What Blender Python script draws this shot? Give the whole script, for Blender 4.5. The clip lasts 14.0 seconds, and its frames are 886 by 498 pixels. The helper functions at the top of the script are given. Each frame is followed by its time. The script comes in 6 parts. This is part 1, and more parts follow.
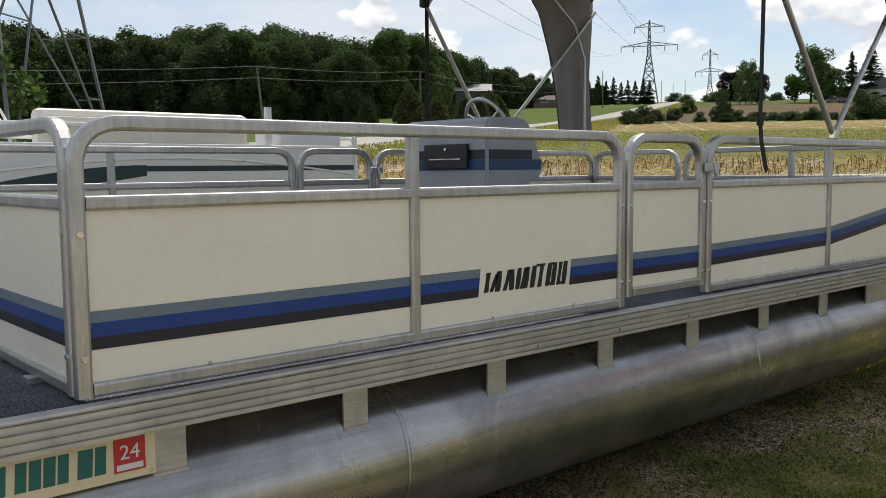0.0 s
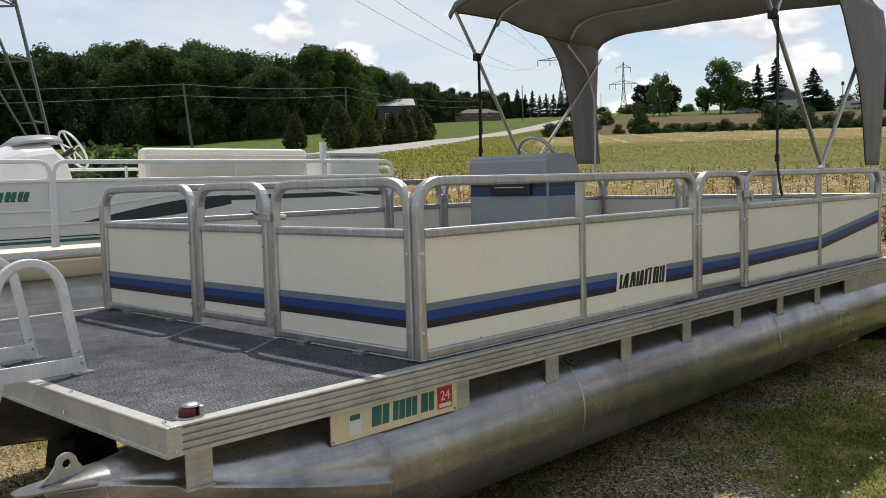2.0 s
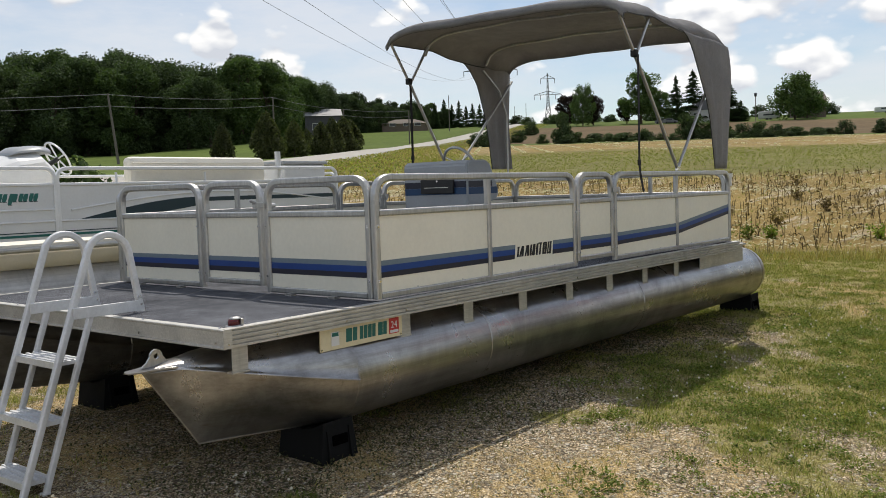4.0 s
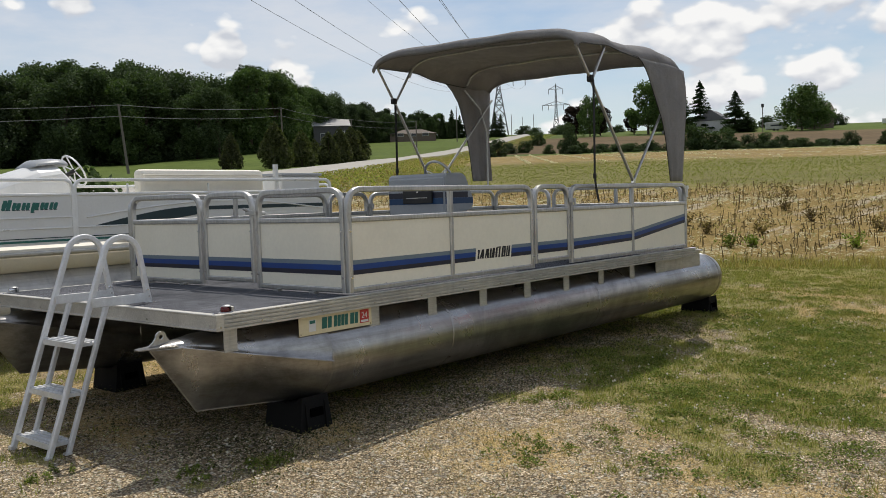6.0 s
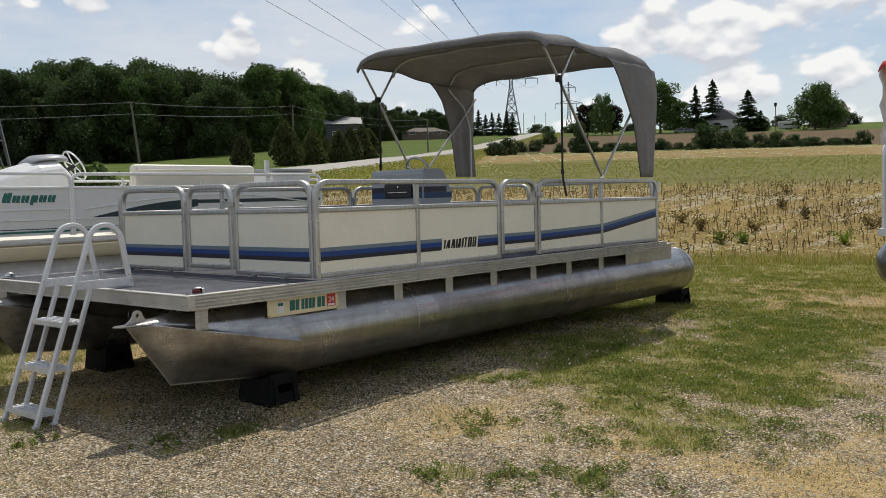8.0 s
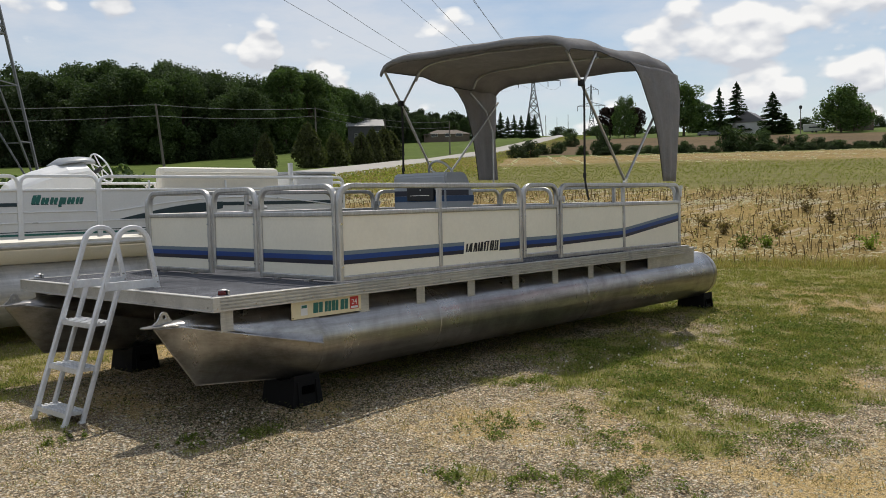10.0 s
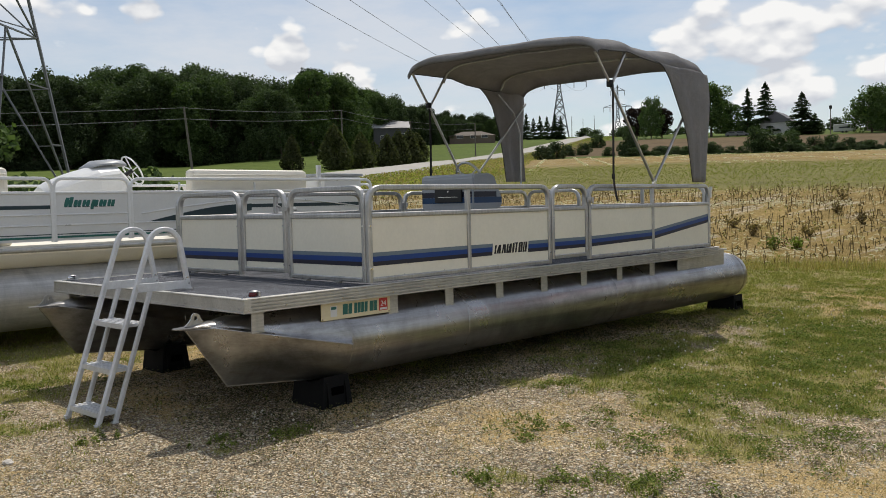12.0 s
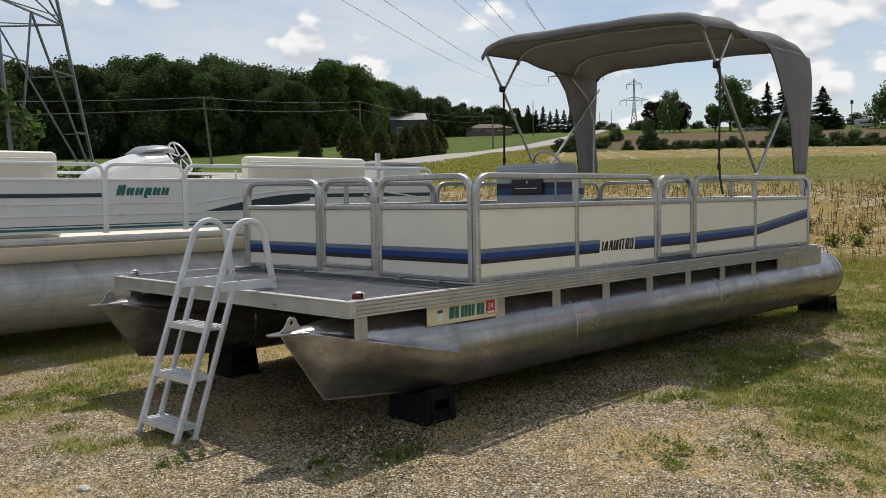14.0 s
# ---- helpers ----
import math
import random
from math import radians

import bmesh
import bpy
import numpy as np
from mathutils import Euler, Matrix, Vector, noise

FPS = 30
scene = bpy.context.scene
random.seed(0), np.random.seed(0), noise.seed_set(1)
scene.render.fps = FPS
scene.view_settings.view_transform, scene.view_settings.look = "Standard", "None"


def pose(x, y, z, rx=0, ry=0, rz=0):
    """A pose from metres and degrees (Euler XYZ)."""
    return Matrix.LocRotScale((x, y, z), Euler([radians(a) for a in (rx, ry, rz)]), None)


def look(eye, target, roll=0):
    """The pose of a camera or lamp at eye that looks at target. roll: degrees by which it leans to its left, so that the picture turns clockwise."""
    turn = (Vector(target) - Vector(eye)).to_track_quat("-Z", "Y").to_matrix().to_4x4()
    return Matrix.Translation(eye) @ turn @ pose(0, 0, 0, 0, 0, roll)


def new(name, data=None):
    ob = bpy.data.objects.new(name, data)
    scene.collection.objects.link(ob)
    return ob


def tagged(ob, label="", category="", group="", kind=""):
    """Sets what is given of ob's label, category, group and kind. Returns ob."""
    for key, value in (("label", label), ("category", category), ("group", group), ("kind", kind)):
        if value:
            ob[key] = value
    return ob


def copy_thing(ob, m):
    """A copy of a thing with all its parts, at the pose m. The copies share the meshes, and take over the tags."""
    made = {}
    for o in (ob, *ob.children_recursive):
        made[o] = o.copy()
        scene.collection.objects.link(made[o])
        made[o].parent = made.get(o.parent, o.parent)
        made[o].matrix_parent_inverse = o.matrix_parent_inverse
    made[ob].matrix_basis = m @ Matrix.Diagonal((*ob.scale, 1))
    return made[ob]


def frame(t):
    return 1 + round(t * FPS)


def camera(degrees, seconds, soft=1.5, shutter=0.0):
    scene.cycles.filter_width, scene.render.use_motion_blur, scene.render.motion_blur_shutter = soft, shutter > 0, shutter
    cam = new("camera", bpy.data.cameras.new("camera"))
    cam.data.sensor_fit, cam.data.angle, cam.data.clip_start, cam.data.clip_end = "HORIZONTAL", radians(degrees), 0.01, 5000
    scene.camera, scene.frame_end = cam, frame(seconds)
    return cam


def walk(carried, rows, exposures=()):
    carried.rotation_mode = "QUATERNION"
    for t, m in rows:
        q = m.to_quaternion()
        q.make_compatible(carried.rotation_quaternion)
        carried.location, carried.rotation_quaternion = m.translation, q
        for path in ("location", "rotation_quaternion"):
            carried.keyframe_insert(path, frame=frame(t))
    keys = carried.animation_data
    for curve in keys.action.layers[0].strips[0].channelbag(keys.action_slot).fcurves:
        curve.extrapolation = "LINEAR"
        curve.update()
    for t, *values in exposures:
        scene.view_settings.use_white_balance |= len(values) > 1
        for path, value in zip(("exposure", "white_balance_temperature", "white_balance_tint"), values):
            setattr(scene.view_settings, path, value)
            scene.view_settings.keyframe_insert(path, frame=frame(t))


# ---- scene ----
cam = camera(52.74, 14.0, soft=0.9)
PATH = [
    (0, (0.081, 0.094, 1.33), (1.391, 1.595, 1.153), -0.5),
    (0.5, (-0.315, 0.141, 1.38), (1.093, 1.551, 1.205), -0.8),
    (1, (-0.693, 0.255, 1.404), (0.732, 1.648, 1.232), -0.8),
    (1.5, (-1.101, 0.189, 1.422), (0.331, 1.577, 1.266), -1.1),
    (2, (-1.421, -0.074, 1.442), (0.016, 1.308, 1.292), -1.5),
    (2.5, (-1.711, -0.392, 1.452), (-0.224, 0.938, 1.3), -1.7),
    (3, (-2.044, -0.622, 1.417), (-0.501, 0.641, 1.263), -1.7),
    (5.5, (-2.963, -1.59, 1.358), (-1.426, -0.315, 1.248), -1.8),
    (6, (-3.025, -1.751, 1.365), (-1.49, -0.473, 1.255), -1.7),
    (6.5, (-3.139, -1.909, 1.351), (-1.607, -0.628, 1.244), -1.7),
    (7, (-3.162, -2.094, 1.355), (-1.635, -0.808, 1.244), -1.8),
    (7.5, (-3.123, -2.239, 1.322), (-1.601, -0.946, 1.209), -1.7),
    (8, (-3.122, -2.268, 1.316), (-1.605, -0.969, 1.203), -1.5),
    (10.5, (-3.163, -2.291, 1.329), (-1.687, -0.945, 1.224), -1.3),
    (11, (-3.169, -2.277, 1.324), (-1.703, -0.92, 1.221), -1.3),
    (11.5, (-3.178, -2.267, 1.324), (-1.723, -0.9, 1.223), -1.4),
    (12, (-3.17, -2.272, 1.328), (-1.723, -0.895, 1.226), -1.4),
    (12.5, (-3.132, -2.203, 1.315), (-1.692, -0.818, 1.212), -1.1),
    (13, (-3.185, -2.02, 1.32), (-1.749, -0.632, 1.216), -0.9),
    (13.5, (-3.201, -1.756, 1.315), (-1.769, -0.363, 1.203), -0.9),
    (14, (-3.104, -1.37, 1.327), (-1.679, 0.028, 1.209), -0.9),
]
walk(cam, [(t, look(eye, target, roll)) for t, eye, target, roll in PATH], [(0, 0.15), (2, 0.12), (3, 0.14), (5.5, -0.05), (8, -0.07), (14, -0.07)])

# ---------------------------------------------------------------- light
SUN_AZ, SUN_EL = 33.5, 61.5
world = bpy.data.worlds.new("sky")
scene.world = world
world.use_nodes = True
wn, wl = world.node_tree.nodes, world.node_tree.links
wn.clear()
w_out = wn.new("ShaderNodeOutputWorld")
w_bg = wn.new("ShaderNodeBackground")
w_sky = wn.new("ShaderNodeTexSky")
w_sky.sky_type = "NISHITA"
w_sky.sun_disc = False
w_sky.sun_elevation = radians(SUN_EL)
w_sky.sun_rotation = radians(90.0 - SUN_AZ)
w_sky.air_density, w_sky.dust_density, w_sky.ozone_density = 1.0, 0.6, 1.0
w_tc = wn.new("ShaderNodeTexCoord")


def w_math(op, a, b=None, c=None):
    n = wn.new("ShaderNodeMath")
    n.operation = op
    for k, q in enumerate((a, b, c)):
        if q is None:
            continue
        if isinstance(q, (int, float)):
            n.inputs[k].default_value = q
        else:
            wl.new(q, n.inputs[k])
    return n.outputs[0]


def w_ramp(fac, p0, c0, p1, c1):
    n = wn.new("ShaderNodeValToRGB")
    n.color_ramp.elements[0].position, n.color_ramp.elements[0].color = p0, c0
    n.color_ramp.elements[1].position, n.color_ramp.elements[1].color = p1, c1
    wl.new(fac, n.inputs["Fac"])
    return n.outputs["Color"]


def w_mixed(fac, a, b):
    n = wn.new("ShaderNodeMixRGB")
    for sock, q in zip((n.inputs["Fac"], n.inputs["Color1"], n.inputs["Color2"]), (fac, a, b)):
        if isinstance(q, tuple):
            sock.default_value = q
        else:
            wl.new(q, sock)
    return n.outputs["Color"]


def puffs(dz):
    """The thickness of heaped clouds: broad banks with rounded heads; dz looks a little higher up."""
    mp = wn.new("ShaderNodeMapping")
    mp.inputs["Scale"].default_value = (1.0, 1.0, 1.7)
    mp.inputs["Rotation"].default_value = (0, 0, radians(36))
    mp.inputs["Location"].default_value = (CLOUD_X, CLOUD_Y, dz)
    wl.new(w_tc.outputs["Generated"], mp.inputs["Vector"])
    n1 = wn.new("ShaderNodeTexNoise")
    n1.inputs["Scale"].default_value, n1.inputs["Detail"].default_value, n1.inputs["Roughness"].default_value = 3.6, 5.0, 0.5
    wl.new(mp.outputs[0], n1.inputs["Vector"])
    vo = wn.new("ShaderNodeTexVoronoi")
    vo.feature = "SMOOTH_F1"
    vo.inputs["Scale"].default_value, vo.inputs["Detail"].default_value = 10.0, 3.0
    vo.inputs["Roughness"].default_value, vo.inputs["Smoothness"].default_value = 0.55, 0.35
    wl.new(mp.outputs[0], vo.inputs["Vector"])
    n2 = wn.new("ShaderNodeTexNoise")
    n2.inputs["Scale"].default_value, n2.inputs["Detail"].default_value, n2.inputs["Roughness"].default_value = 26.0, 5.0, 0.6
    wl.new(mp.outputs[0], n2.inputs["Vector"])
    sep = wn.new("ShaderNodeSeparateXYZ")
    wl.new(w_tc.outputs["Generated"], sep.inputs[0])
    low = w_math("MULTIPLY_ADD", w_math("ABSOLUTE", sep.outputs[2]), -0.22, 0.06)
    f = w_math("MULTIPLY_ADD", vo.outputs["Distance"], -0.30, n1.outputs["Fac"])
    heaped = w_math("ADD", w_math("MULTIPLY_ADD", n2.outputs["Fac"], 0.10, f), low)
    for az, el, wide, more in BANKS:
        near = wn.new("ShaderNodeVectorMath")
        near.operation = "DOT_PRODUCT"
        wl.new(w_tc.outputs["Generated"], near.inputs[0])
        near.inputs[1].default_value = (math.cos(radians(az)) * math.cos(radians(el)), math.sin(radians(az)) * math.cos(radians(el)), math.sin(radians(el)))
        bell = wn.new("ShaderNodeMapRange")
        bell.interpolation_type = "SMOOTHSTEP"
        bell.inputs["From Min"].default_value, bell.inputs["From Max"].default_value = math.cos(radians(wide)), 1.0
        bell.inputs["To Min"].default_value, bell.inputs["To Max"].default_value = 0.0, more
        wl.new(near.outputs["Value"], bell.inputs["Value"])
        heaped = w_math("ADD", heaped, bell.outputs[0])
    return heaped


CLOUD_X, CLOUD_Y = 0.35, 0.1
# cloud banks and clear stretches of that day: bearing, height and half-width in degrees, more or less cloud
BANKS = ((24.5, 8.0, 6.0, 0.03), (28.3, 9.3, 2.4, 0.07), (21.0, 9.6, 3.0, 0.04), (61.4, 11.1, 1.9, 0.15), (53.0, 9.2, 1.7, 0.15), (48.6, 8.4, 2.4, 0.08), (41.6, 12.4, 3.0, 0.16), (65.3, 10.3, 2.4, 0.10), (46.5, 14.0, 8.0, -0.14), (57.0, 10.5, 4.5, -0.13), (35.0, 12.5, 5.0, -0.12), (24.0, 14.5, 4.0, -0.14))
heap, heap_up = puffs(0.0), puffs(0.022)
thick = w_ramp(heap, 0.355, (0, 0, 0, 1), 0.415, (1, 1, 1, 1))
lit = w_math("MULTIPLY_ADD", w_math("SUBTRACT", heap, heap_up), 4.5, 0.55)
w_white = w_ramp(lit, 0.22, (6.2, 6.5, 7.1, 1), 0.78, (9.7, 9.65, 9.55, 1))
w_thin = wn.new("ShaderNodeTexNoise")
w_thin.inputs["Scale"].default_value, w_thin.inputs["Detail"].default_value, w_thin.inputs["Roughness"].default_value = 3.2, 7.0, 0.6
w_tm = wn.new("ShaderNodeMapping")
w_tm.inputs["Scale"].default_value = (1.0, 1.0, 3.5)
wl.new(w_tc.outputs["Generated"], w_tm.inputs["Vector"])
wl.new(w_tm.outputs[0], w_thin.inputs["Vector"])
veil = w_ramp(w_thin.outputs["Fac"], 0.36, (0.12, 0.12, 0.12, 1), 0.62, (0.72, 0.72, 0.72, 1))
w_col = w_mixed(veil, w_sky.outputs[0], (7.7, 7.8, 8.1, 1))
w_col = w_mixed(thick, w_col, w_white)
wl.new(w_col, w_bg.inputs["Color"])
w_bg.inputs["Strength"].default_value = 0.10
wl.new(w_bg.outputs[0], w_out.inputs["Surface"])

sun_data = bpy.data.lights.new("sun", "SUN")
sun_data.energy, sun_data.angle, sun_data.color = 3.4, radians(0.55), (1.0, 0.93, 0.83)
sun = new("sun", sun_data)
sun.matrix_world = look((math.cos(radians(SUN_AZ)) * math.cos(radians(SUN_EL)) * 60, math.sin(radians(SUN_AZ)) * math.cos(radians(SUN_EL)) * 60, math.sin(radians(SUN_EL)) * 60), (0, 0, 0))


# ---------------------------------------------------------------- materials
def nodes_of(name):
    m = bpy.data.materials.new(name)
    m.use_nodes = True
    nt = m.node_tree
    return m, nt, nt.nodes["Principled BSDF"]


def coords(nt, scale=(1, 1, 1), kind="Object"):
    tc, mp = nt.nodes.new("ShaderNodeTexCoord"), nt.nodes.new("ShaderNodeMapping")
    mp.inputs["Scale"].default_value = scale
    nt.links.new(tc.outputs[kind], mp.inputs["Vector"])
    return mp.outputs[0]


def noise_tex(nt, vec, scale, detail=5.0, rough=0.6, dist=0.0):
    n = nt.nodes.new("ShaderNodeTexNoise")
    n.inputs["Scale"].default_value, n.inputs["Detail"].default_value = scale, detail
    n.inputs["Roughness"].default_value, n.inputs["Distortion"].default_value = rough, dist
    nt.links.new(vec, n.inputs["Vector"])
    return n.outputs["Fac"]


def ramp(nt, fac, stops):
    r = nt.nodes.new("ShaderNodeValToRGB")
    e = r.color_ramp.elements
    while len(e) < len(stops):
        e.new(0.5)
    for s, (p, c) in zip(e, stops):
        s.position, s.color = p, (*c, 1) if len(c) == 3 else c
    nt.links.new(fac, r.inputs["Fac"])
    return r.outputs["Color"]


def grey(p, v):
    return (p, (v, v, v))


def mix(nt, fac, a, b, blend="MIX"):
    m = nt.nodes.new("ShaderNodeMixRGB")
    m.blend_type = blend
    for sock, val in ((m.inputs["Fac"], fac), (m.inputs["Color1"], a), (m.inputs["Color2"], b)):
        if isinstance(val, (int, float)):
            sock.default_value = val
        elif isinstance(val, tuple):
            sock.default_value = (*val, 1) if len(val) == 3 else val
        else:
            nt.links.new(val, sock)
    return m.outputs["Color"]


def bump(nt, bsdf, height, strength=0.3, distance=0.01):
    b = nt.nodes.new("ShaderNodeBump")
    b.inputs["Strength"].default_value, b.inputs["Distance"].default_value = strength, distance
    nt.links.new(height, b.inputs["Height"])
    nt.links.new(b.outputs[0], bsdf.inputs["Normal"])


def plain(name, col, rough=0.5, metal=0.0, var=0.12, scale=6.0, fine=60.0, bumps=0.08, spec=0.5):
    """A paint, plastic or metal with broad stains and fine grain."""
    m, nt, b = nodes_of(name)
    v = coords(nt)
    broad, grain = noise_tex(nt, v, scale), noise_tex(nt, v, fine, 3.0)
    c = mix(nt, 1.0, col, ramp(nt, broad, [grey(0.3, 1 - var), grey(0.7, 1 + var * 0.4)]), "MULTIPLY")
    c = mix(nt, 1.0, c, ramp(nt, grain, [grey(0.3, 1 - var * 0.6), grey(0.7, 1 + var * 0.3)]), "MULTIPLY")
    nt.links.new(c, b.inputs["Base Color"])
    r = ramp(nt, broad, [grey(0.3, max(0.02, rough - 0.08)), grey(0.7, min(1, rough + 0.08))])
    nt.links.new(r, b.inputs["Roughness"])
    b.inputs["Metallic"].default_value = metal
    b.inputs["Specular IOR Level"].default_value = spec
    if bumps:
        bump(nt, b, grain, bumps, 0.002)
    return m


def metal_mat(name, col, rough, stretch=(1, 1, 1), dirt=0.35, metal=1.0):
    """Weathered bare aluminium: brushed grain along one way, stains and oxide."""
    m, nt, b = nodes_of(name)
    v, vs = coords(nt), coords(nt, stretch)
    streak = noise_tex(nt, vs, 9.0, 6.0, 0.65)
    stain = noise_tex(nt, v, 2.3, 8.0, 0.7, 0.6)
    fine = noise_tex(nt, v, 90.0, 3.0)
    c = mix(nt, 1.0, col, ramp(nt, streak, [grey(0.25, 1 - dirt), grey(0.75, 1.05)]), "MULTIPLY")
    c = mix(nt, 1.0, c, ramp(nt, stain, [grey(0.35, 1 - dirt * 0.8), grey(0.6, 1.0)]), "MULTIPLY")
    drip = noise_tex(nt, coords(nt, (9, 1, 1)), 2.2, 7, 0.7)
    c = mix(nt, 1.0, c, ramp(nt, drip, [grey(0.33, 1 - dirt * 0.35), grey(0.48, 1.0)]), "MULTIPLY")
    scuff = noise_tex(nt, coords(nt, (3, 1, 1)), 7.0, 8, 0.75)
    c = mix(nt, ramp(nt, scuff, [grey(0.62, 0), grey(0.68, dirt)]), c, (0.75, 0.74, 0.72))
    nt.links.new(c, b.inputs["Base Color"])
    nt.links.new(ramp(nt, stain, [grey(0.3, rough + 0.14), grey(0.7, max(0.05, rough - 0.06))]), b.inputs["Roughness"])
    b.inputs["Metallic"].default_value = metal
    bump(nt, b, fine, 0.06, 0.002)
    return m


M_ALU = metal_mat("aluminium_rail", (0.60, 0.595, 0.58), 0.36, (6, 6, 1), 0.30, 0.9)
M_TRIM = metal_mat("aluminium_trim", (0.66, 0.645, 0.60), 0.45, (1, 12, 12), 0.30, 0.7)


def pontoon_mat():
    """Dull tube metal: grey oxide, rusty-brown tide streaks along the tube, dark water blots and pale scrapes."""
    m, nt, b = nodes_of("pontoon_metal")
    v = coords(nt)
    long = coords(nt, (0.16, 3.0, 3.0))
    streak, cloud = noise_tex(nt, long, 3.2, 9, 0.72), noise_tex(nt, v, 1.7, 8, 0.7, 0.5)
    c = ramp(nt, streak, [(0.30, (0.24, 0.228, 0.21)), (0.50, (0.39, 0.382, 0.37)), (0.70, (0.51, 0.507, 0.505))])
    c = mix(nt, 1.0, c, ramp(nt, cloud, [grey(0.38, 0.62), grey(0.60, 1.10)]), "MULTIPLY")
    tide = noise_tex(nt, coords(nt, (0.10, 6.0, 6.0)), 2.4, 7, 0.7)
    c = mix(nt, ramp(nt, tide, [grey(0.56, 0), grey(0.68, 0.40)]), c, (0.25, 0.20, 0.14))
    blot = noise_tex(nt, coords(nt, (1.0, 1.0, 0.7)), 3.6, 9, 0.8, 0.2)
    c = mix(nt, ramp(nt, blot, [grey(0.60, 0), grey(0.66, 0.35)]), c, (0.10, 0.10, 0.095))
    scrape = noise_tex(nt, coords(nt, (1.2, 3, 3)), 8.0, 9, 0.8)
    c = mix(nt, ramp(nt, scrape, [grey(0.63, 0), grey(0.67, 0.6)]), c, (0.62, 0.60, 0.57))
    nt.links.new(c, b.inputs["Base Color"])
    nt.links.new(ramp(nt, cloud, [grey(0.3, 0.38), grey(0.7, 0.24)]), b.inputs["Roughness"])
    b.inputs["Metallic"].default_value = 0.93
    bump(nt, b, mix(nt, 0.5, noise_tex(nt, v, 5.0, 3), noise_tex(nt, v, 90, 3)), 0.10, 0.006)
    return m


M_PONTOON = pontoon_mat()
M_TUBE = metal_mat("pale_tube_metal", (0.66, 0.655, 0.64), 0.46, (0.12, 5, 5), 0.35, 0.55)
M_PANEL = plain("cream_panel", (0.83, 0.79, 0.66), 0.42, 0, 0.05, 2.5, 40, 0.03)
M_GREYBLUE = plain("stripe_grey_blue", (0.16, 0.21, 0.25), 0.45, 0, 0.1)
M_BLUE = plain("stripe_blue", (0.003, 0.046, 0.23), 0.4, 0, 0.12)
M_DULLBLUE = plain("stripe_dull_blue", (0.012, 0.055, 0.14), 0.45, 0, 0.12)
M_NAVY = plain("stripe_navy", (0.012, 0.013, 0.03), 0.4, 0, 0.12)
M_BLACK = plain("black_paint", (0.012, 0.012, 0.013), 0.45, 0, 0.15)
M_BLOCK = plain("black_plastic", (0.008, 0.008, 0.008), 0.85, 0, 0.3, 9, 70, 0.2, 0.2)
# matt black that stands for the shade inside a block's hole
M_VOID = plain("hole_shade_black", (0.002, 0.002, 0.002), 1.0, 0, 0.1, 6, 60, 0, 0.0)
M_CONSOLE = plain("grey_gelcoat", (0.33, 0.35, 0.37), 0.42, 0, 0.08)
M_STRAP = plain("black_webbing", (0.012, 0.012, 0.012), 0.8, 0, 0.2)
M_WHITE = plain("white_gelcoat", (0.70, 0.71, 0.71), 0.35, 0, 0.06, 3, 50, 0.03)
M_CREAMSEAT = plain("cream_vinyl", (0.80, 0.76, 0.66), 0.5, 0, 0.07, 4, 60, 0.06)
M_WHITEALU = plain("white_aluminium", (0.78, 0.79, 0.80), 0.35, 0.25, 0.08)
M_GREEN = plain("teal_green_decal", (0.015, 0.14, 0.12), 0.4, 0, 0.1)
M_DKGREEN = plain("dark_green_decal", (0.012, 0.035, 0.045), 0.4, 0, 0.1)
M_RED = plain("red_plastic", (0.10, 0.006, 0.008), 0.25, 0, 0.1)
M_DECAL = plain("ivory_plate", (0.72, 0.64, 0.42), 0.45, 0, 0.08)
M_STKRED = plain("red_sticker", (0.50, 0.035, 0.03), 0.4, 0, 0.1)
M_LADDER = plain("ladder_aluminium", (0.72, 0.73, 0.74), 0.45, 0.35, 0.14)
M_PLY = plain("plywood", (0.45, 0.43, 0.39), 0.8, 0, 0.2, 3, 30, 0.1, 0.2)
M_CHROME = plain("chrome", (0.8, 0.8, 0.8), 0.15, 1.0, 0.05)


def carpet_mat():
    m, nt, b = nodes_of("grey_deck_carpet")
    v = coords(nt)
    big, mid, fine = noise_tex(nt, v, 1.6, 6, 0.65), noise_tex(nt, v, 14, 5), noise_tex(nt, v, 150, 3)
    c = ramp(nt, big, [(0.3, (0.045, 0.048, 0.056)), (0.7, (0.125, 0.130, 0.145))])
    c = mix(nt, 1.0, c, ramp(nt, mid, [grey(0.3, 0.7), grey(0.7, 1.2)]), "MULTIPLY")
    c = mix(nt, 1.0, c, ramp(nt, fine, [grey(0.38, 0.3), grey(0.62, 1.9)]), "MULTIPLY")
    nt.links.new(c, b.inputs["Base Color"])
    b.inputs["Roughness"].default_value = 0.95
    b.inputs["Specular IOR Level"].default_value = 0.1
    bump(nt, b, fine, 0.5, 0.004)
    return m


M_CARPET = carpet_mat()


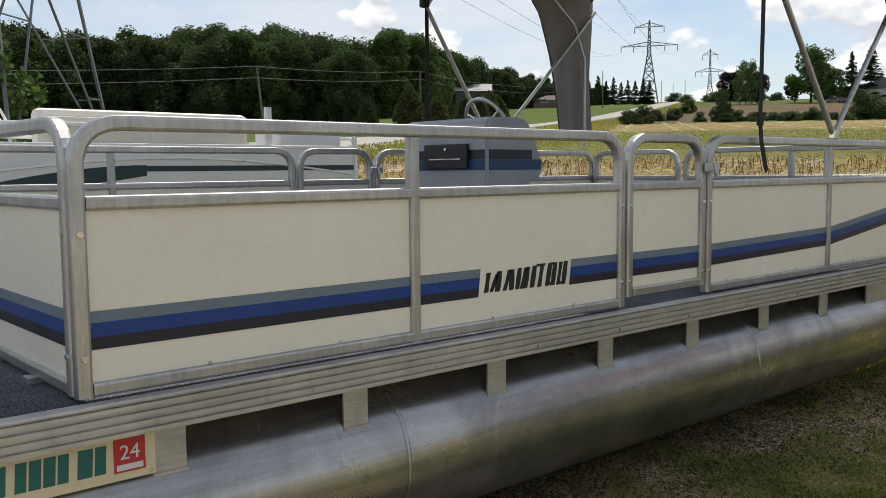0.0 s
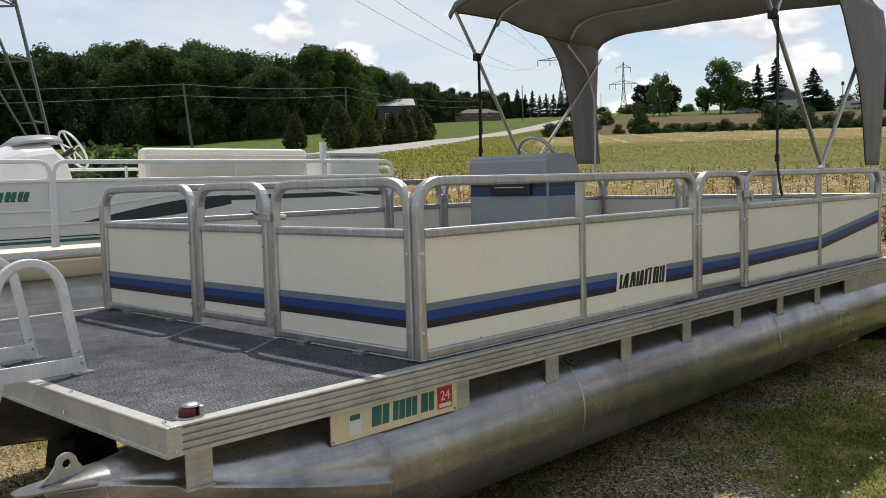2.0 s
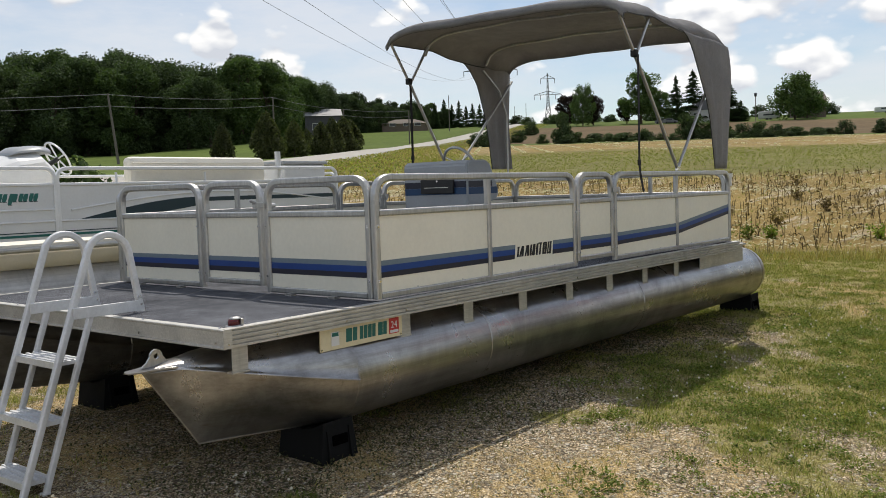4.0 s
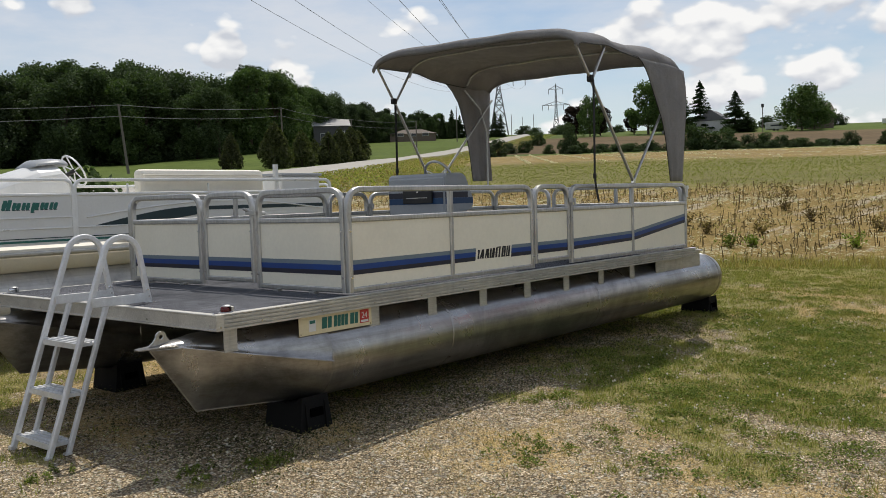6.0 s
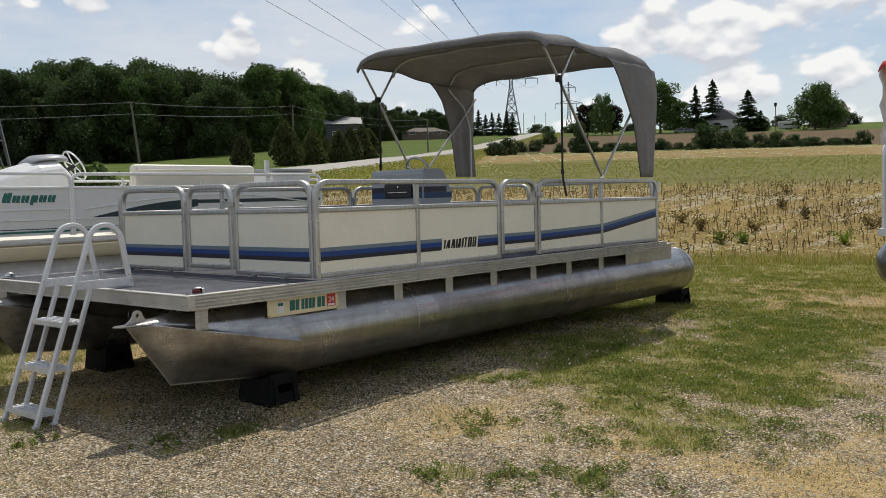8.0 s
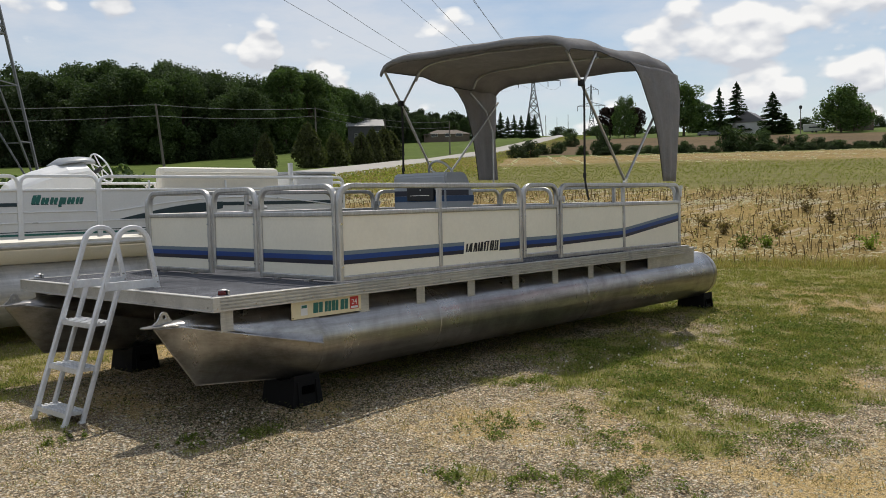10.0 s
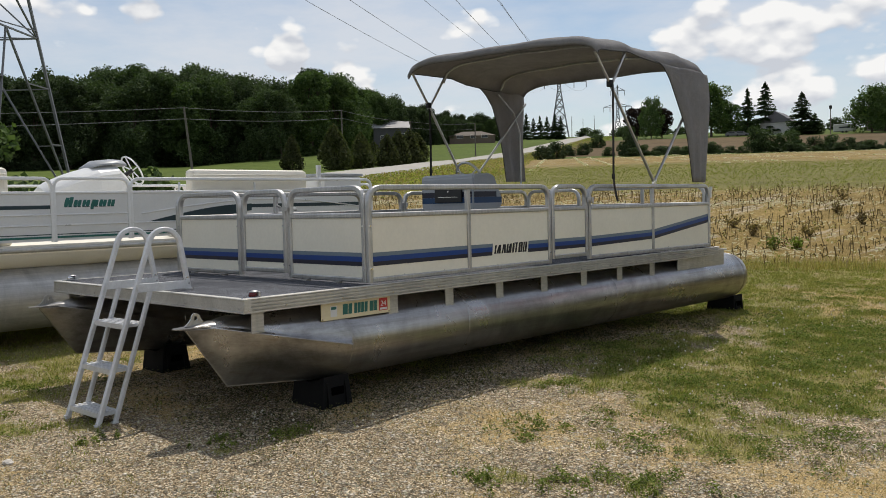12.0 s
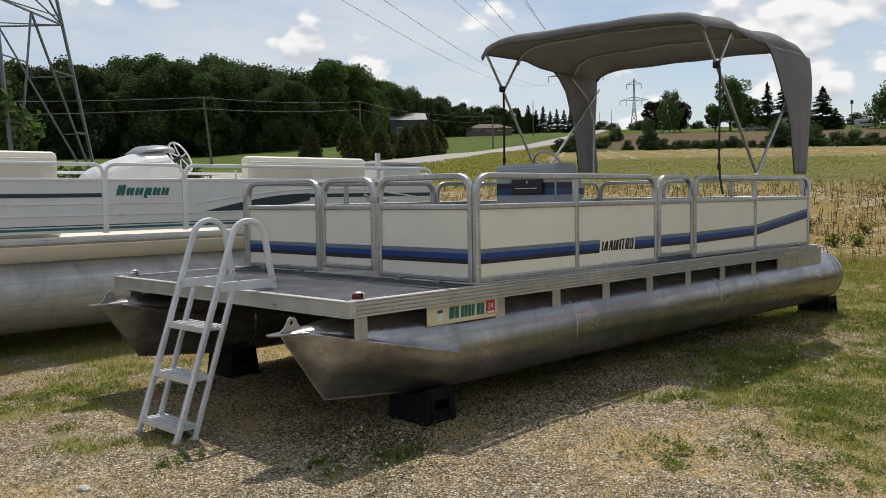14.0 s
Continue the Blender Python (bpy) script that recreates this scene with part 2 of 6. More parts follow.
def canvas_mat():
    """Faded woven canvas that lets some daylight through."""
    m, nt, b = nodes_of("grey_canvas")
    v = coords(nt)
    c = ramp(nt, noise_tex(nt, v, 3.0, 7, 0.7, 0.3), [(0.3, (0.285, 0.282, 0.285)), (0.7, (0.39, 0.385, 0.385))])
    fine = noise_tex(nt, v, 180, 2)
    c = mix(nt, 1.0, c, ramp(nt, fine, [grey(0.3, 0.82), grey(0.7, 1.1)]), "MULTIPLY")
    c = mix(nt, 1.0, c, ramp(nt, noise_tex(nt, coords(nt, (1, 1, 0.25)), 8, 6, 0.7), [grey(0.3, 0.88), grey(0.6, 1.0)]), "MULTIPLY")
    nt.links.new(c, b.inputs["Base Color"])
    b.inputs["Roughness"].default_value = 0.92
    b.inputs["Specular IOR Level"].default_value = 0.15
    crease = noise_tex(nt, coords(nt, (1.0, 0.5, 1.6)), 4.0, 5, 0.6, 1.2)
    bump(nt, b, mix(nt, 0.12, crease, fine), 0.55, 0.03)
    tr = nt.nodes.new("ShaderNodeBsdfTranslucent")
    nt.links.new(mix(nt, 1.0, c, (0.9, 0.8, 0.7), "MULTIPLY"), tr.inputs["Color"])
    ms = nt.nodes.new("ShaderNodeMixShader")
    ms.inputs[0].default_value = 0.32
    nt.links.new(b.outputs[0], ms.inputs[1])
    nt.links.new(tr.outputs[0], ms.inputs[2])
    nt.links.new(ms.outputs[0], nt.nodes["Material Output"].inputs["Surface"])
    return m


M_CANVAS = canvas_mat()


def leaf_mat(name, dark, light, thin=0.28):
    m, nt, b = nodes_of(name)
    gi = nt.nodes.new("ShaderNodeNewGeometry")
    oi = nt.nodes.new("ShaderNodeObjectInfo")
    c = ramp(nt, gi.outputs["Random Per Island"], [(0.0, dark), (1.0, light)])
    c = mix(nt, 1.0, c, ramp(nt, oi.outputs["Random"], [grey(0.0, 0.75), (1.0, (1.15, 1.2, 1.0))]), "MULTIPLY")
    nt.links.new(c, b.inputs["Base Color"])
    b.inputs["Roughness"].default_value = 0.75
    b.inputs["Specular IOR Level"].default_value = 0.12
    tr = nt.nodes.new("ShaderNodeBsdfTranslucent")
    nt.links.new(mix(nt, 1.0, c, (1.0, 1.25, 0.5), "MULTIPLY"), tr.inputs["Color"])
    ms = nt.nodes.new("ShaderNodeMixShader")
    ms.inputs[0].default_value = thin
    nt.links.new(b.outputs[0], ms.inputs[1])
    nt.links.new(tr.outputs[0], ms.inputs[2])
    nt.links.new(ms.outputs[0], nt.nodes["Material Output"].inputs["Surface"])
    return m


M_LEAF = leaf_mat("leaf_green", (0.040, 0.058, 0.031), (0.098, 0.132, 0.066), 0.20)
M_LEAFPALE = leaf_mat("leaf_pale_green", (0.05, 0.080, 0.034), (0.12, 0.17, 0.065), 0.24)
M_LEAFRED = leaf_mat("leaf_purple", (0.02, 0.014, 0.016), (0.05, 0.03, 0.034))
M_CONIFER = leaf_mat("conifer_green", (0.03, 0.05, 0.026), (0.075, 0.11, 0.055))
M_CEDAR = leaf_mat("cedar_green", (0.045, 0.052, 0.026), (0.11, 0.115, 0.055))
M_BARK = plain("bark", (0.10, 0.08, 0.06), 0.9, 0, 0.3, 4, 30, 0.5, 0.1)
M_STEEL = plain("galvanised_steel", (0.17, 0.175, 0.18), 0.5, 0.5, 0.15, 1, 10, 0)
M_POLE = plain("weathered_wood_pole", (0.16, 0.14, 0.12), 0.85, 0, 0.2)
M_BLADE = leaf_mat("grass_blade", (0.13, 0.150, 0.032), (0.47, 0.45, 0.14))
M_FIELDGRASS = leaf_mat("field_grass", (0.15, 0.155, 0.05), (0.34, 0.31, 0.12), 0.4)
M_CLOVERLEAF = leaf_mat("clover_leaf", (0.080, 0.115, 0.018), (0.29, 0.34, 0.085))
# weed green kept dark so that the boat's shade looks deeper
M_WEED = leaf_mat("shade_dark_weed", (0.045, 0.048, 0.024), (0.14, 0.135, 0.068))
M_STONE = plain("pale_stone", (0.62, 0.58, 0.52), 0.8, 0, 0.15, 30, 120, 0.3, 0.2)
M_WIRE = plain("weathered_wire", (0.20, 0.20, 0.21), 0.9, 0, 0.1, 1, 10, 0, 0.1)
M_PEBBLE = leaf_mat("pebble", (0.22, 0.18, 0.13), (0.80, 0.72, 0.60))
M_DRY = leaf_mat("dry_grass", (0.25, 0.18, 0.08), (0.50, 0.39, 0.20))
M_STALK = leaf_mat("corn_stalk", (0.10, 0.070, 0.038), (0.30, 0.22, 0.115), 0.12)
M_HUSK = leaf_mat("corn_husk", (0.42, 0.37, 0.28), (0.66, 0.60, 0.48))
M_DOCK = leaf_mat("withered_dock", (0.10, 0.07, 0.038), (0.28, 0.20, 0.11))
M_CLOVER = plain("clover_flower", (0.55, 0.52, 0.42), 0.8, 0, 0.1, 5, 30, 0)


# ---------------------------------------------------------------- mesh helpers
def finish(name, bm, mat, parent=None, label="", smooth=False):
    me = bpy.data.meshes.new(name)
    bm.normal_update()
    bm.to_mesh(me)
    bm.free()
    if isinstance(mat, (list, tuple)):
        for q in mat:
            me.materials.append(q)
    else:
        me.materials.append(mat)
    if smooth:
        me.shade_smooth()
    ob = new(name, me)
    if parent is not None:
        ob.parent = parent
    if label:
        ob["label"] = label
    return ob


def part(name, bm, mat, parent, label="", smooth=False):
    return finish(name, bm, mat, parent, label, smooth)


def thing(name, label, category, group="", kind="", at=(0, 0, 0)):
    ob = new(name)
    ob.empty_display_size = 0.1
    ob.location = at
    return tagged(ob, label, category, group, kind)


def put_box(bm, x0, x1, y0, y1, z0, z1, bevel=0.0):
    r = bmesh.ops.create_cube(bm, size=1.0, matrix=Matrix.LocRotScale(((x0 + x1) / 2, (y0 + y1) / 2, (z0 + z1) / 2), None, (abs(x1 - x0), abs(y1 - y0), abs(z1 - z0))))
    if bevel > 0:
        es = list({e for v in r["verts"] for e in v.link_edges})
        bmesh.ops.bevel(bm, geom=es, offset=bevel, segments=2, affect="EDGES", profile=0.5)
    return bm


def box(x0, x1, y0, y1, z0, z1, bevel=0.0):
    return put_box(bmesh.new(), x0, x1, y0, y1, z0, z1, bevel)


def rounded(points, radius, n=7):
    """A polyline with its inner corners rounded."""
    pts = [Vector(p) for p in points]
    out = [pts[0]]
    for a, b, c in zip(pts, pts[1:], pts[2:]):
        u, w = (a - b), (c - b)
        r = min(radius, u.length * 0.49, w.length * 0.49)
        u.normalize(), w.normalize()
        ang = u.angle(w)
        if ang > 3.1:
            out.append(b)
            continue
        t = min(r / math.tan(ang / 2), (a - b).length * 0.5, (c - b).length * 0.5) if ang > 0.05 else r
        p0, p1 = b + u * t, b + w * t
        for i in range(n + 1):
            s = i / n
            out.append(p0 * (1 - s) ** 2 + b * 2 * s * (1 - s) + p1 * s ** 2)
    out.append(pts[-1])
    return out


def section(kind, w, h=None, n=10):
    h = h or w
    if kind == "round":
        return [(w / 2 * math.cos(2 * math.pi * i / n), h / 2 * math.sin(2 * math.pi * i / n)) for i in range(n)]
    r = min(w, h) * 0.22
    out = []
    for cx, cy, a0 in ((w / 2 - r, h / 2 - r, 0), (-w / 2 + r, h / 2 - r, 90), (-w / 2 + r, -h / 2 + r, 180), (w / 2 - r, -h / 2 + r, 270)):
        for k in (0, 45, 90):
            a = radians(a0 + k)
            out.append((cx + r * math.cos(a), cy + r * math.sin(a)))
    return out


def sweep(bm, pts, sec, side=None, caps=True, taper=None):
    """Sweeps a section along a polyline. side: the way of the section's first axis (kept all along); without it a rolling frame."""
    pts = [Vector(p) for p in pts]
    rings, ref = [], Vector(side) if side else None
    for i, p in enumerate(pts):
        t = (pts[min(i + 1, len(pts) - 1)] - pts[max(i - 1, 0)]).normalized()
        if side:
            a = (ref - t * ref.dot(t)).normalized()
        else:
            base = ref if ref is not None else (Vector((0, 0, 1)) if abs(t.z) < 0.9 else Vector((1, 0, 0)))
            a = (base - t * base.dot(t)).normalized()
            ref = a
        b = t.cross(a)
        k = taper[i] if taper else 1.0
        rings.append([bm.verts.new(p + a * x * k + b * y * k) for x, y in sec])
    n = len(sec)
    for r0, r1 in zip(rings, rings[1:]):
        for i in range(n):
            bm.faces.new((r0[i], r0[(i + 1) % n], r1[(i + 1) % n], r1[i]))
    if caps:
        bm.faces.new(rings[0][::-1])
        bm.faces.new(rings[-1])
    return bm


def tube(pts, w, kind="round", side=None, h=None, n=10):
    return sweep(bmesh.new(), pts, section(kind, w, h, n), side)


def loft(bm, rings, close_ends=True, cyclic=True):
    vs = [[bm.verts.new(p) for p in r] for r in rings]
    n = len(vs[0])
    for a, b in zip(vs, vs[1:]):
        for i in range(n if cyclic else n - 1):
            bm.faces.new((a[i], a[(i + 1) % n], b[(i + 1) % n], b[i]))
    if close_ends:
        bm.faces.new(vs[0][::-1])
        bm.faces.new(vs[-1])
    return bm


def prism(poly, axis, a, b):
    """A flat polygon given in two axes, drawn out along the third from a to b."""
    bm = bmesh.new()

    def at(p, d):
        return {"x": (d, p[0], p[1]), "y": (p[0], d, p[1]), "z": (p[0], p[1], d)}[axis]
    lo, hi = [bm.verts.new(at(p, a)) for p in poly], [bm.verts.new(at(p, b)) for p in poly]
    n = len(poly)
    for i in range(n):
        bm.faces.new((lo[i], lo[(i + 1) % n], hi[(i + 1) % n], hi[i]))
    bm.faces.new(lo[::-1])
    bm.faces.new(hi)
    bmesh.ops.recalc_face_normals(bm, faces=bm.faces[:])
    return bm


def written(text, size, depth=0.0006):
    """A mesh of characters in the built-in font, lying in x and y."""
    cu = bpy.data.curves.new("writing", "FONT")
    cu.body, cu.size, cu.extrude, cu.align_x, cu.align_y = text, size, depth, "CENTER", "CENTER"
    ob = bpy.data.objects.new("writing", cu)
    scene.collection.objects.link(ob)
    bpy.context.view_layer.update()
    me = bpy.data.meshes.new_from_object(ob.evaluated_get(bpy.context.evaluated_depsgraph_get()))
    bm = bmesh.new()
    bm.from_mesh(me)
    bpy.data.objects.remove(ob)
    return bm


# ---------------------------------------------------------------- terrain
PROFILE = ((0, 0), (14, 0.0), (17, 0.07), (24, 0.62), (32, 1.38), (50, 2.5), (75, 3.95), (101, 5.4), (152, 8.4), (203, 12.2), (254, 17.3), (305, 21.8), (475, 34.5), (680, 38), (1150, 40), (4000, 40))


def height(x, y):
    """The ground's height: level round the boats, then a long rise."""
    dx, dy = x + 3.3, y + 2.3
    r = math.hypot(dx, dy)
    s = dx * math.cos(radians(39.3)) + dy * math.sin(radians(39.3))
    d = max(0.0, 0.25 * r + 0.75 * s) if s > 0 else 0.0
    tilt = (-0.064 + 0.0163 * min(x, 2.2) + 0.0366 * min(y, 2.3)) * max(0.0, min(1.0, (20 - r) / 8))
    az = math.degrees(math.atan2(dy, dx))
    bank = (1.7 - 1.3 * max(0.0, min(1.0, (az - 51) / 8))) * max(0.0, min(1.0, (az - 46.5) / 4)) * max(0.0, min(1.0, (r - 108) / 35)) if 0 < az < 120 else 0.0
    for (a, za), (b, zb) in zip(PROFILE, PROFILE[1:]):
        if d <= b:
            k = (d - a) / (b - a)
            return za + (zb - za) * k + tilt + bank
    return PROFILE[-1][1]


def far(d):
    return d if d < 50 else 50 + (d - 50) * 1.7


def polar(az, d):
    """A place by its bearing and distance from the open corner of the lot; past 50 m the distances stretch."""
    az, d = az + 1.33, far(d)
    return (-3.3 + d * math.cos(radians(az)), -2.3 + d * math.sin(radians(az)))


def fbm(x, y, f, seed=0.0, n=4):
    v, a, t = 0.0, 1.0, 0.0
    for k in range(n):
        v += a * noise.noise((x * f + seed, y * f - seed, seed * 0.37 + k))
        t += a
        a, f = a * 0.55, f * 2.03
    return v / t


def edge_distance(x, y):
    """Metres past the border between the lot and the stubble field."""
    return (x - 12.16) * 0.906 + (y - 4.77) * 0.422


CLUMPS = ((1.32, 0.45, 0.46), (1.66, -0.24, 0.50), (0.33, 0.30, 0.24), (0.52, 0.05, 0.22), (2.0, 0.51, 0.28), (2.9, 1.5, 0.45), (2.5, 0.95, 0.4), (3.0, 0.1, 0.55), (4.1, 0.4, 0.6), (3.7, 1.6, 0.5), (0.55, -0.15, 0.22), (1.0, 0.95, 0.3), (2.6, 0.9, 0.5), (2.9, -0.4, 0.6), (-0.1, 1.95, 0.13), (-0.45, 2.15, 0.13), (3.9, 0.5, 0.6), (-0.9, 2.7, 0.12), (2.0, 1.4, 0.25), (0.3, -0.8, 0.28), (-0.6, 4.6, 0.5), (-1.6, 6.4, 0.9), (3.4, 1.5, 0.35), (5.2, 0.6, 0.9), (0.15, 0.6, 0.16), (-1.0, 0.6, 0.12))


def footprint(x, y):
    """1 where the boat stands, ragged at its edge; dark weeds there deepen its shade."""
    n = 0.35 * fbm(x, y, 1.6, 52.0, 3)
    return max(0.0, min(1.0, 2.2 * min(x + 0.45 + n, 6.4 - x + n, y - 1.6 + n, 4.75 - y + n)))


def greenness(x, y):
    """How much grass grows at a place of the lot, 0 to 1."""
    g = 0.22 + 0.058 * (x - 1.0) + 0.09 * max(0.0, min(2.0, x - 1.6)) + 0.95 * fbm(x, y, 0.55, 3.1) + 1.0 * fbm(x, y, 2.4, 8.2, 3) + 0.03 * (y - 1.0)
    if y > 4.8:
        g += 0.40
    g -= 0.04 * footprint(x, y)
    for cx, cy, r in CLUMPS:
        q = math.hypot((x - cx), (y - cy) * 0.9) / r
        if q < 1.4:
            g += 0.45 * max(0.0, 1 - q * q / 1.96)
    return max(0.0, min(0.86, (g - 0.36) * 1.7))


def strawness(x, y):
    return max(0.0, min(1.0, 0.36 + 1.5 * fbm(x, y, 0.8, 15.7) + 0.05 * x))


def ground_mat():
    m, nt, b = nodes_of("gravel_grass_and_stubble")
    v = coords(nt)
    at = nt.nodes.new("ShaderNodeAttribute")
    at.attribute_name = "cover"
    cover = nt.nodes.new("ShaderNodeSeparateColor")
    nt.links.new(at.outputs["Color"], cover.inputs[0])
    def cells(scale):
        t = nt.nodes.new("ShaderNodeTexVoronoi")
        t.inputs["Scale"].default_value = scale
        nt.links.new(v, t.inputs["Vector"])
        q = nt.nodes.new("ShaderNodeSeparateColor")
        nt.links.new(t.outputs["Color"], q.inputs[0])
        return t.outputs["Distance"], q.outputs[0], q.outputs[1]
    gap, tone, pick = cells(95.0)
    gap2, tone2, pick2 = cells(42.0)
    grav = ramp(nt, tone, [(0.0, (0.10, 0.076, 0.046)), (0.3, (0.33, 0.25, 0.150)), (0.75, (0.58, 0.46, 0.295)), (1.0, (0.88, 0.77, 0.58))])
    grav = mix(nt, 1.0, grav, ramp(nt, gap, [grey(0.2, 1.15), grey(0.75, 0.35)]), "MULTIPLY")
    big = ramp(nt, tone2, [(0.0, (0.18, 0.145, 0.10)), (0.6, (0.55, 0.47, 0.35)), (1.0, (0.80, 0.74, 0.63))])
    big = mix(nt, 1.0, big, ramp(nt, gap2, [grey(0.25, 1.0), grey(0.6, 0.25)]), "MULTIPLY")
    grav = mix(nt, ramp(nt, pick2, [grey(0.70, 0), grey(0.72, 0.9)]), grav, big)
    grav = mix(nt, 1.0, grav, ramp(nt, noise_tex(nt, v, 2.5, 7, 0.7), [grey(0.3, 0.75), grey(0.7, 1.15)]), "MULTIPLY")
    fine = noise_tex(nt, v, 130, 4, 0.8)
    blot = noise_tex(nt, v, 16, 7, 0.8, 0.3)
    straw = ramp(nt, fine, [(0.36, (0.12, 0.078, 0.028)), (0.5, (0.44, 0.305, 0.115)), (0.64, (0.78, 0.60, 0.29))])
    straw = mix(nt, 1.0, straw, ramp(nt, noise_tex(nt, v, 30, 5, 0.75), [grey(0.3, 0.6), grey(0.7, 1.25)]), "MULTIPLY")
    green = ramp(nt, noise_tex(nt, v, 120, 4, 0.8), [(0.36, (0.055, 0.057, 0.014)), (0.5, (0.215, 0.203, 0.056)), (0.64, (0.50, 0.44, 0.18))])
    green = mix(nt, 1.0, green, ramp(nt, noise_tex(nt, v, 28, 5, 0.75), [grey(0.3, 0.55), grey(0.7, 1.25)]), "MULTIPLY")

    broad = noise_tex(nt, v, 4.5, 5, 0.7, 0.4)

    def total(*terms):
        """A sum of noises, each with its gain and centred on nought."""
        out = None
        for sock, gain in terms:
            k = nt.nodes.new("ShaderNodeMath")
            k.operation = "MULTIPLY_ADD"
            nt.links.new(sock, k.inputs[0])
            k.inputs[1].default_value, k.inputs[2].default_value = gain, -0.5 * gain
            if out is not None:
                a = nt.nodes.new("ShaderNodeMath")
                a.operation = "ADD"
                nt.links.new(out, a.inputs[0])
                nt.links.new(k.outputs[0], a.inputs[1])
                out = a.outputs[0]
            else:
                out = k.outputs[0]
        return out
    rag = total((broad, 1.1), (blot, 1.7), (fine, 1.2))

    def masked(sock, lo=0.35, hi=0.6, top=0.9):
        """The cover's share, broken up by patches, blots and single tufts."""
        s = nt.nodes.new("ShaderNodeMath")
        s.operation = "ADD"
        nt.links.new(rag, s.inputs[0])
        nt.links.new(sock, s.inputs[1])
        return ramp(nt, s.outputs[0], [grey(lo, 0), grey(hi, top)])
    c = mix(nt, masked(cover.outputs[1], 0.52, 0.88, 0.78), grav, straw)
    c = mix(nt, masked(cover.outputs[0], 0.48, 0.66, 0.85), c, green)
    # the field past the lot's border
    rot = nt.nodes.new("ShaderNodeMapping")
    rot.inputs["Rotation"].default_value = (0, 0, radians(-33))
    rot.inputs["Scale"].default_value = (0.12, 1.0, 1.0)
    nt.links.new(v, rot.inputs["Vector"])
    streak = noise_tex(nt, rot.outputs[0], 1.3, 8, 0.75, 0.2)
    gold = ramp(nt, noise_tex(nt, v, 9, 8, 0.9), [(0.33, (0.075, 0.052, 0.018)), (0.5, (0.27, 0.19, 0.062)), (0.68, (0.50, 0.375, 0.165))])
    gold = mix(nt, ramp(nt, streak, [grey(0.53, 0), grey(0.62, 0.75)]), gold, (0.50, 0.45, 0.36))
    weeds = ramp(nt, noise_tex(nt, v, 3, 8, 0.85), [(0.3, (0.085, 0.090, 0.026)), (0.7, (0.25, 0.235, 0.075))])
    f = mix(nt, masked(cover.outputs[0], 0.30, 0.75, 0.92), gold, weeds)
    f = mix(nt, 1.0, f, ramp(nt, noise_tex(nt, v, 0.3, 8, 0.8), [grey(0.3, 0.6), grey(0.7, 1.15)]), "MULTIPLY")
    c = mix(nt, masked(cover.outputs[2], 0.4, 0.6, 1.0), c, f)
    nt.links.new(c, b.inputs["Base Color"])
    b.inputs["Roughness"].default_value = 0.95
    b.inputs["Specular IOR Level"].default_value = 0.12
    bump(nt, b, mix(nt, 0.5, gap, fine), 0.8, 0.012)
    return m


def tint_mat(name, dark, light, scale=0.7):
    m, nt, b = nodes_of(name)
    v = coords(nt)
    c = ramp(nt, noise_tex(nt, v, scale, 9, 0.8), [(0.3, dark), (0.7, light)])
    c = mix(nt, 1.0, c, ramp(nt, noise_tex(nt, v, scale * 0.08, 4), [grey(0.3, 0.8), grey(0.7, 1.12)]), "MULTIPLY")
    nt.links.new(c, b.inputs["Base Color"])
    b.inputs["Roughness"].default_value = 0.95
    b.inputs["Specular IOR Level"].default_value = 0.08
    return m


M_GROUND = ground_mat()
M_LAWN = tint_mat("far_grass", (0.055, 0.085, 0.016), (0.13, 0.17, 0.04))
M_BROWN = tint_mat("ploughed_field", (0.10, 0.072, 0.042), (0.17, 0.125, 0.07))
M_ROAD = plain("pale_asphalt", (0.42, 0.40, 0.36), 0.9, 0, 0.12, 0.5, 10, 0, 0.1)
ROADLINE = [polar(75, 22), polar(60, 39), polar(47.3, 62), polar(41.6, 100), polar(37.2, 140), polar(34.6, 170), polar(33.2, 215), polar(32.6, 300)]


def road_side(x, y):
    """Above 0 on the woods' side of the road, below 0 on the field's side; metres."""
    best = None
    for (ax, ay), (bx, by) in zip(ROADLINE, ROADLINE[1:]):
        ux, uy = bx - ax, by - ay
        L = math.hypot(ux, uy)
        k = max(0, min(1, ((x - ax) * ux + (y - ay) * uy) / L ** 2))
        d = math.hypot(x - ax - k * ux, y - ay - k * uy)
        s = (ux * (y - ay) - uy * (x - ax)) / L
        if best is None or d < best[0]:
            best = (d, d if s > 0 else -d)
    return best[1]


def cover_at(x, y):
    """Green, straw and field shares of the ground at a place."""
    e = edge_distance(x, y)
    f = max(0.0, min(1.0, 0.5 + e / 1.6))
    if e < 0.8:
        return greenness(x, y), strawness(x, y), f
    n = fbm(x, y, 0.05, 5.5)
    up, down = (e - 15 - 5 * n) / 8.0, (e - 50 - 30 * n) / 30.0
    band = max(0.0, min(1.0, up)) * (1 - max(0.0, min(1.0, down)))
    g = max(0.0, min(1.0, 0.17 + 0.72 * band + 0.25 * n + 0.7 * max(0.0, fbm(x, y, 0.35, 2.2) - 0.12)))
    return g, 0.4, 1.0


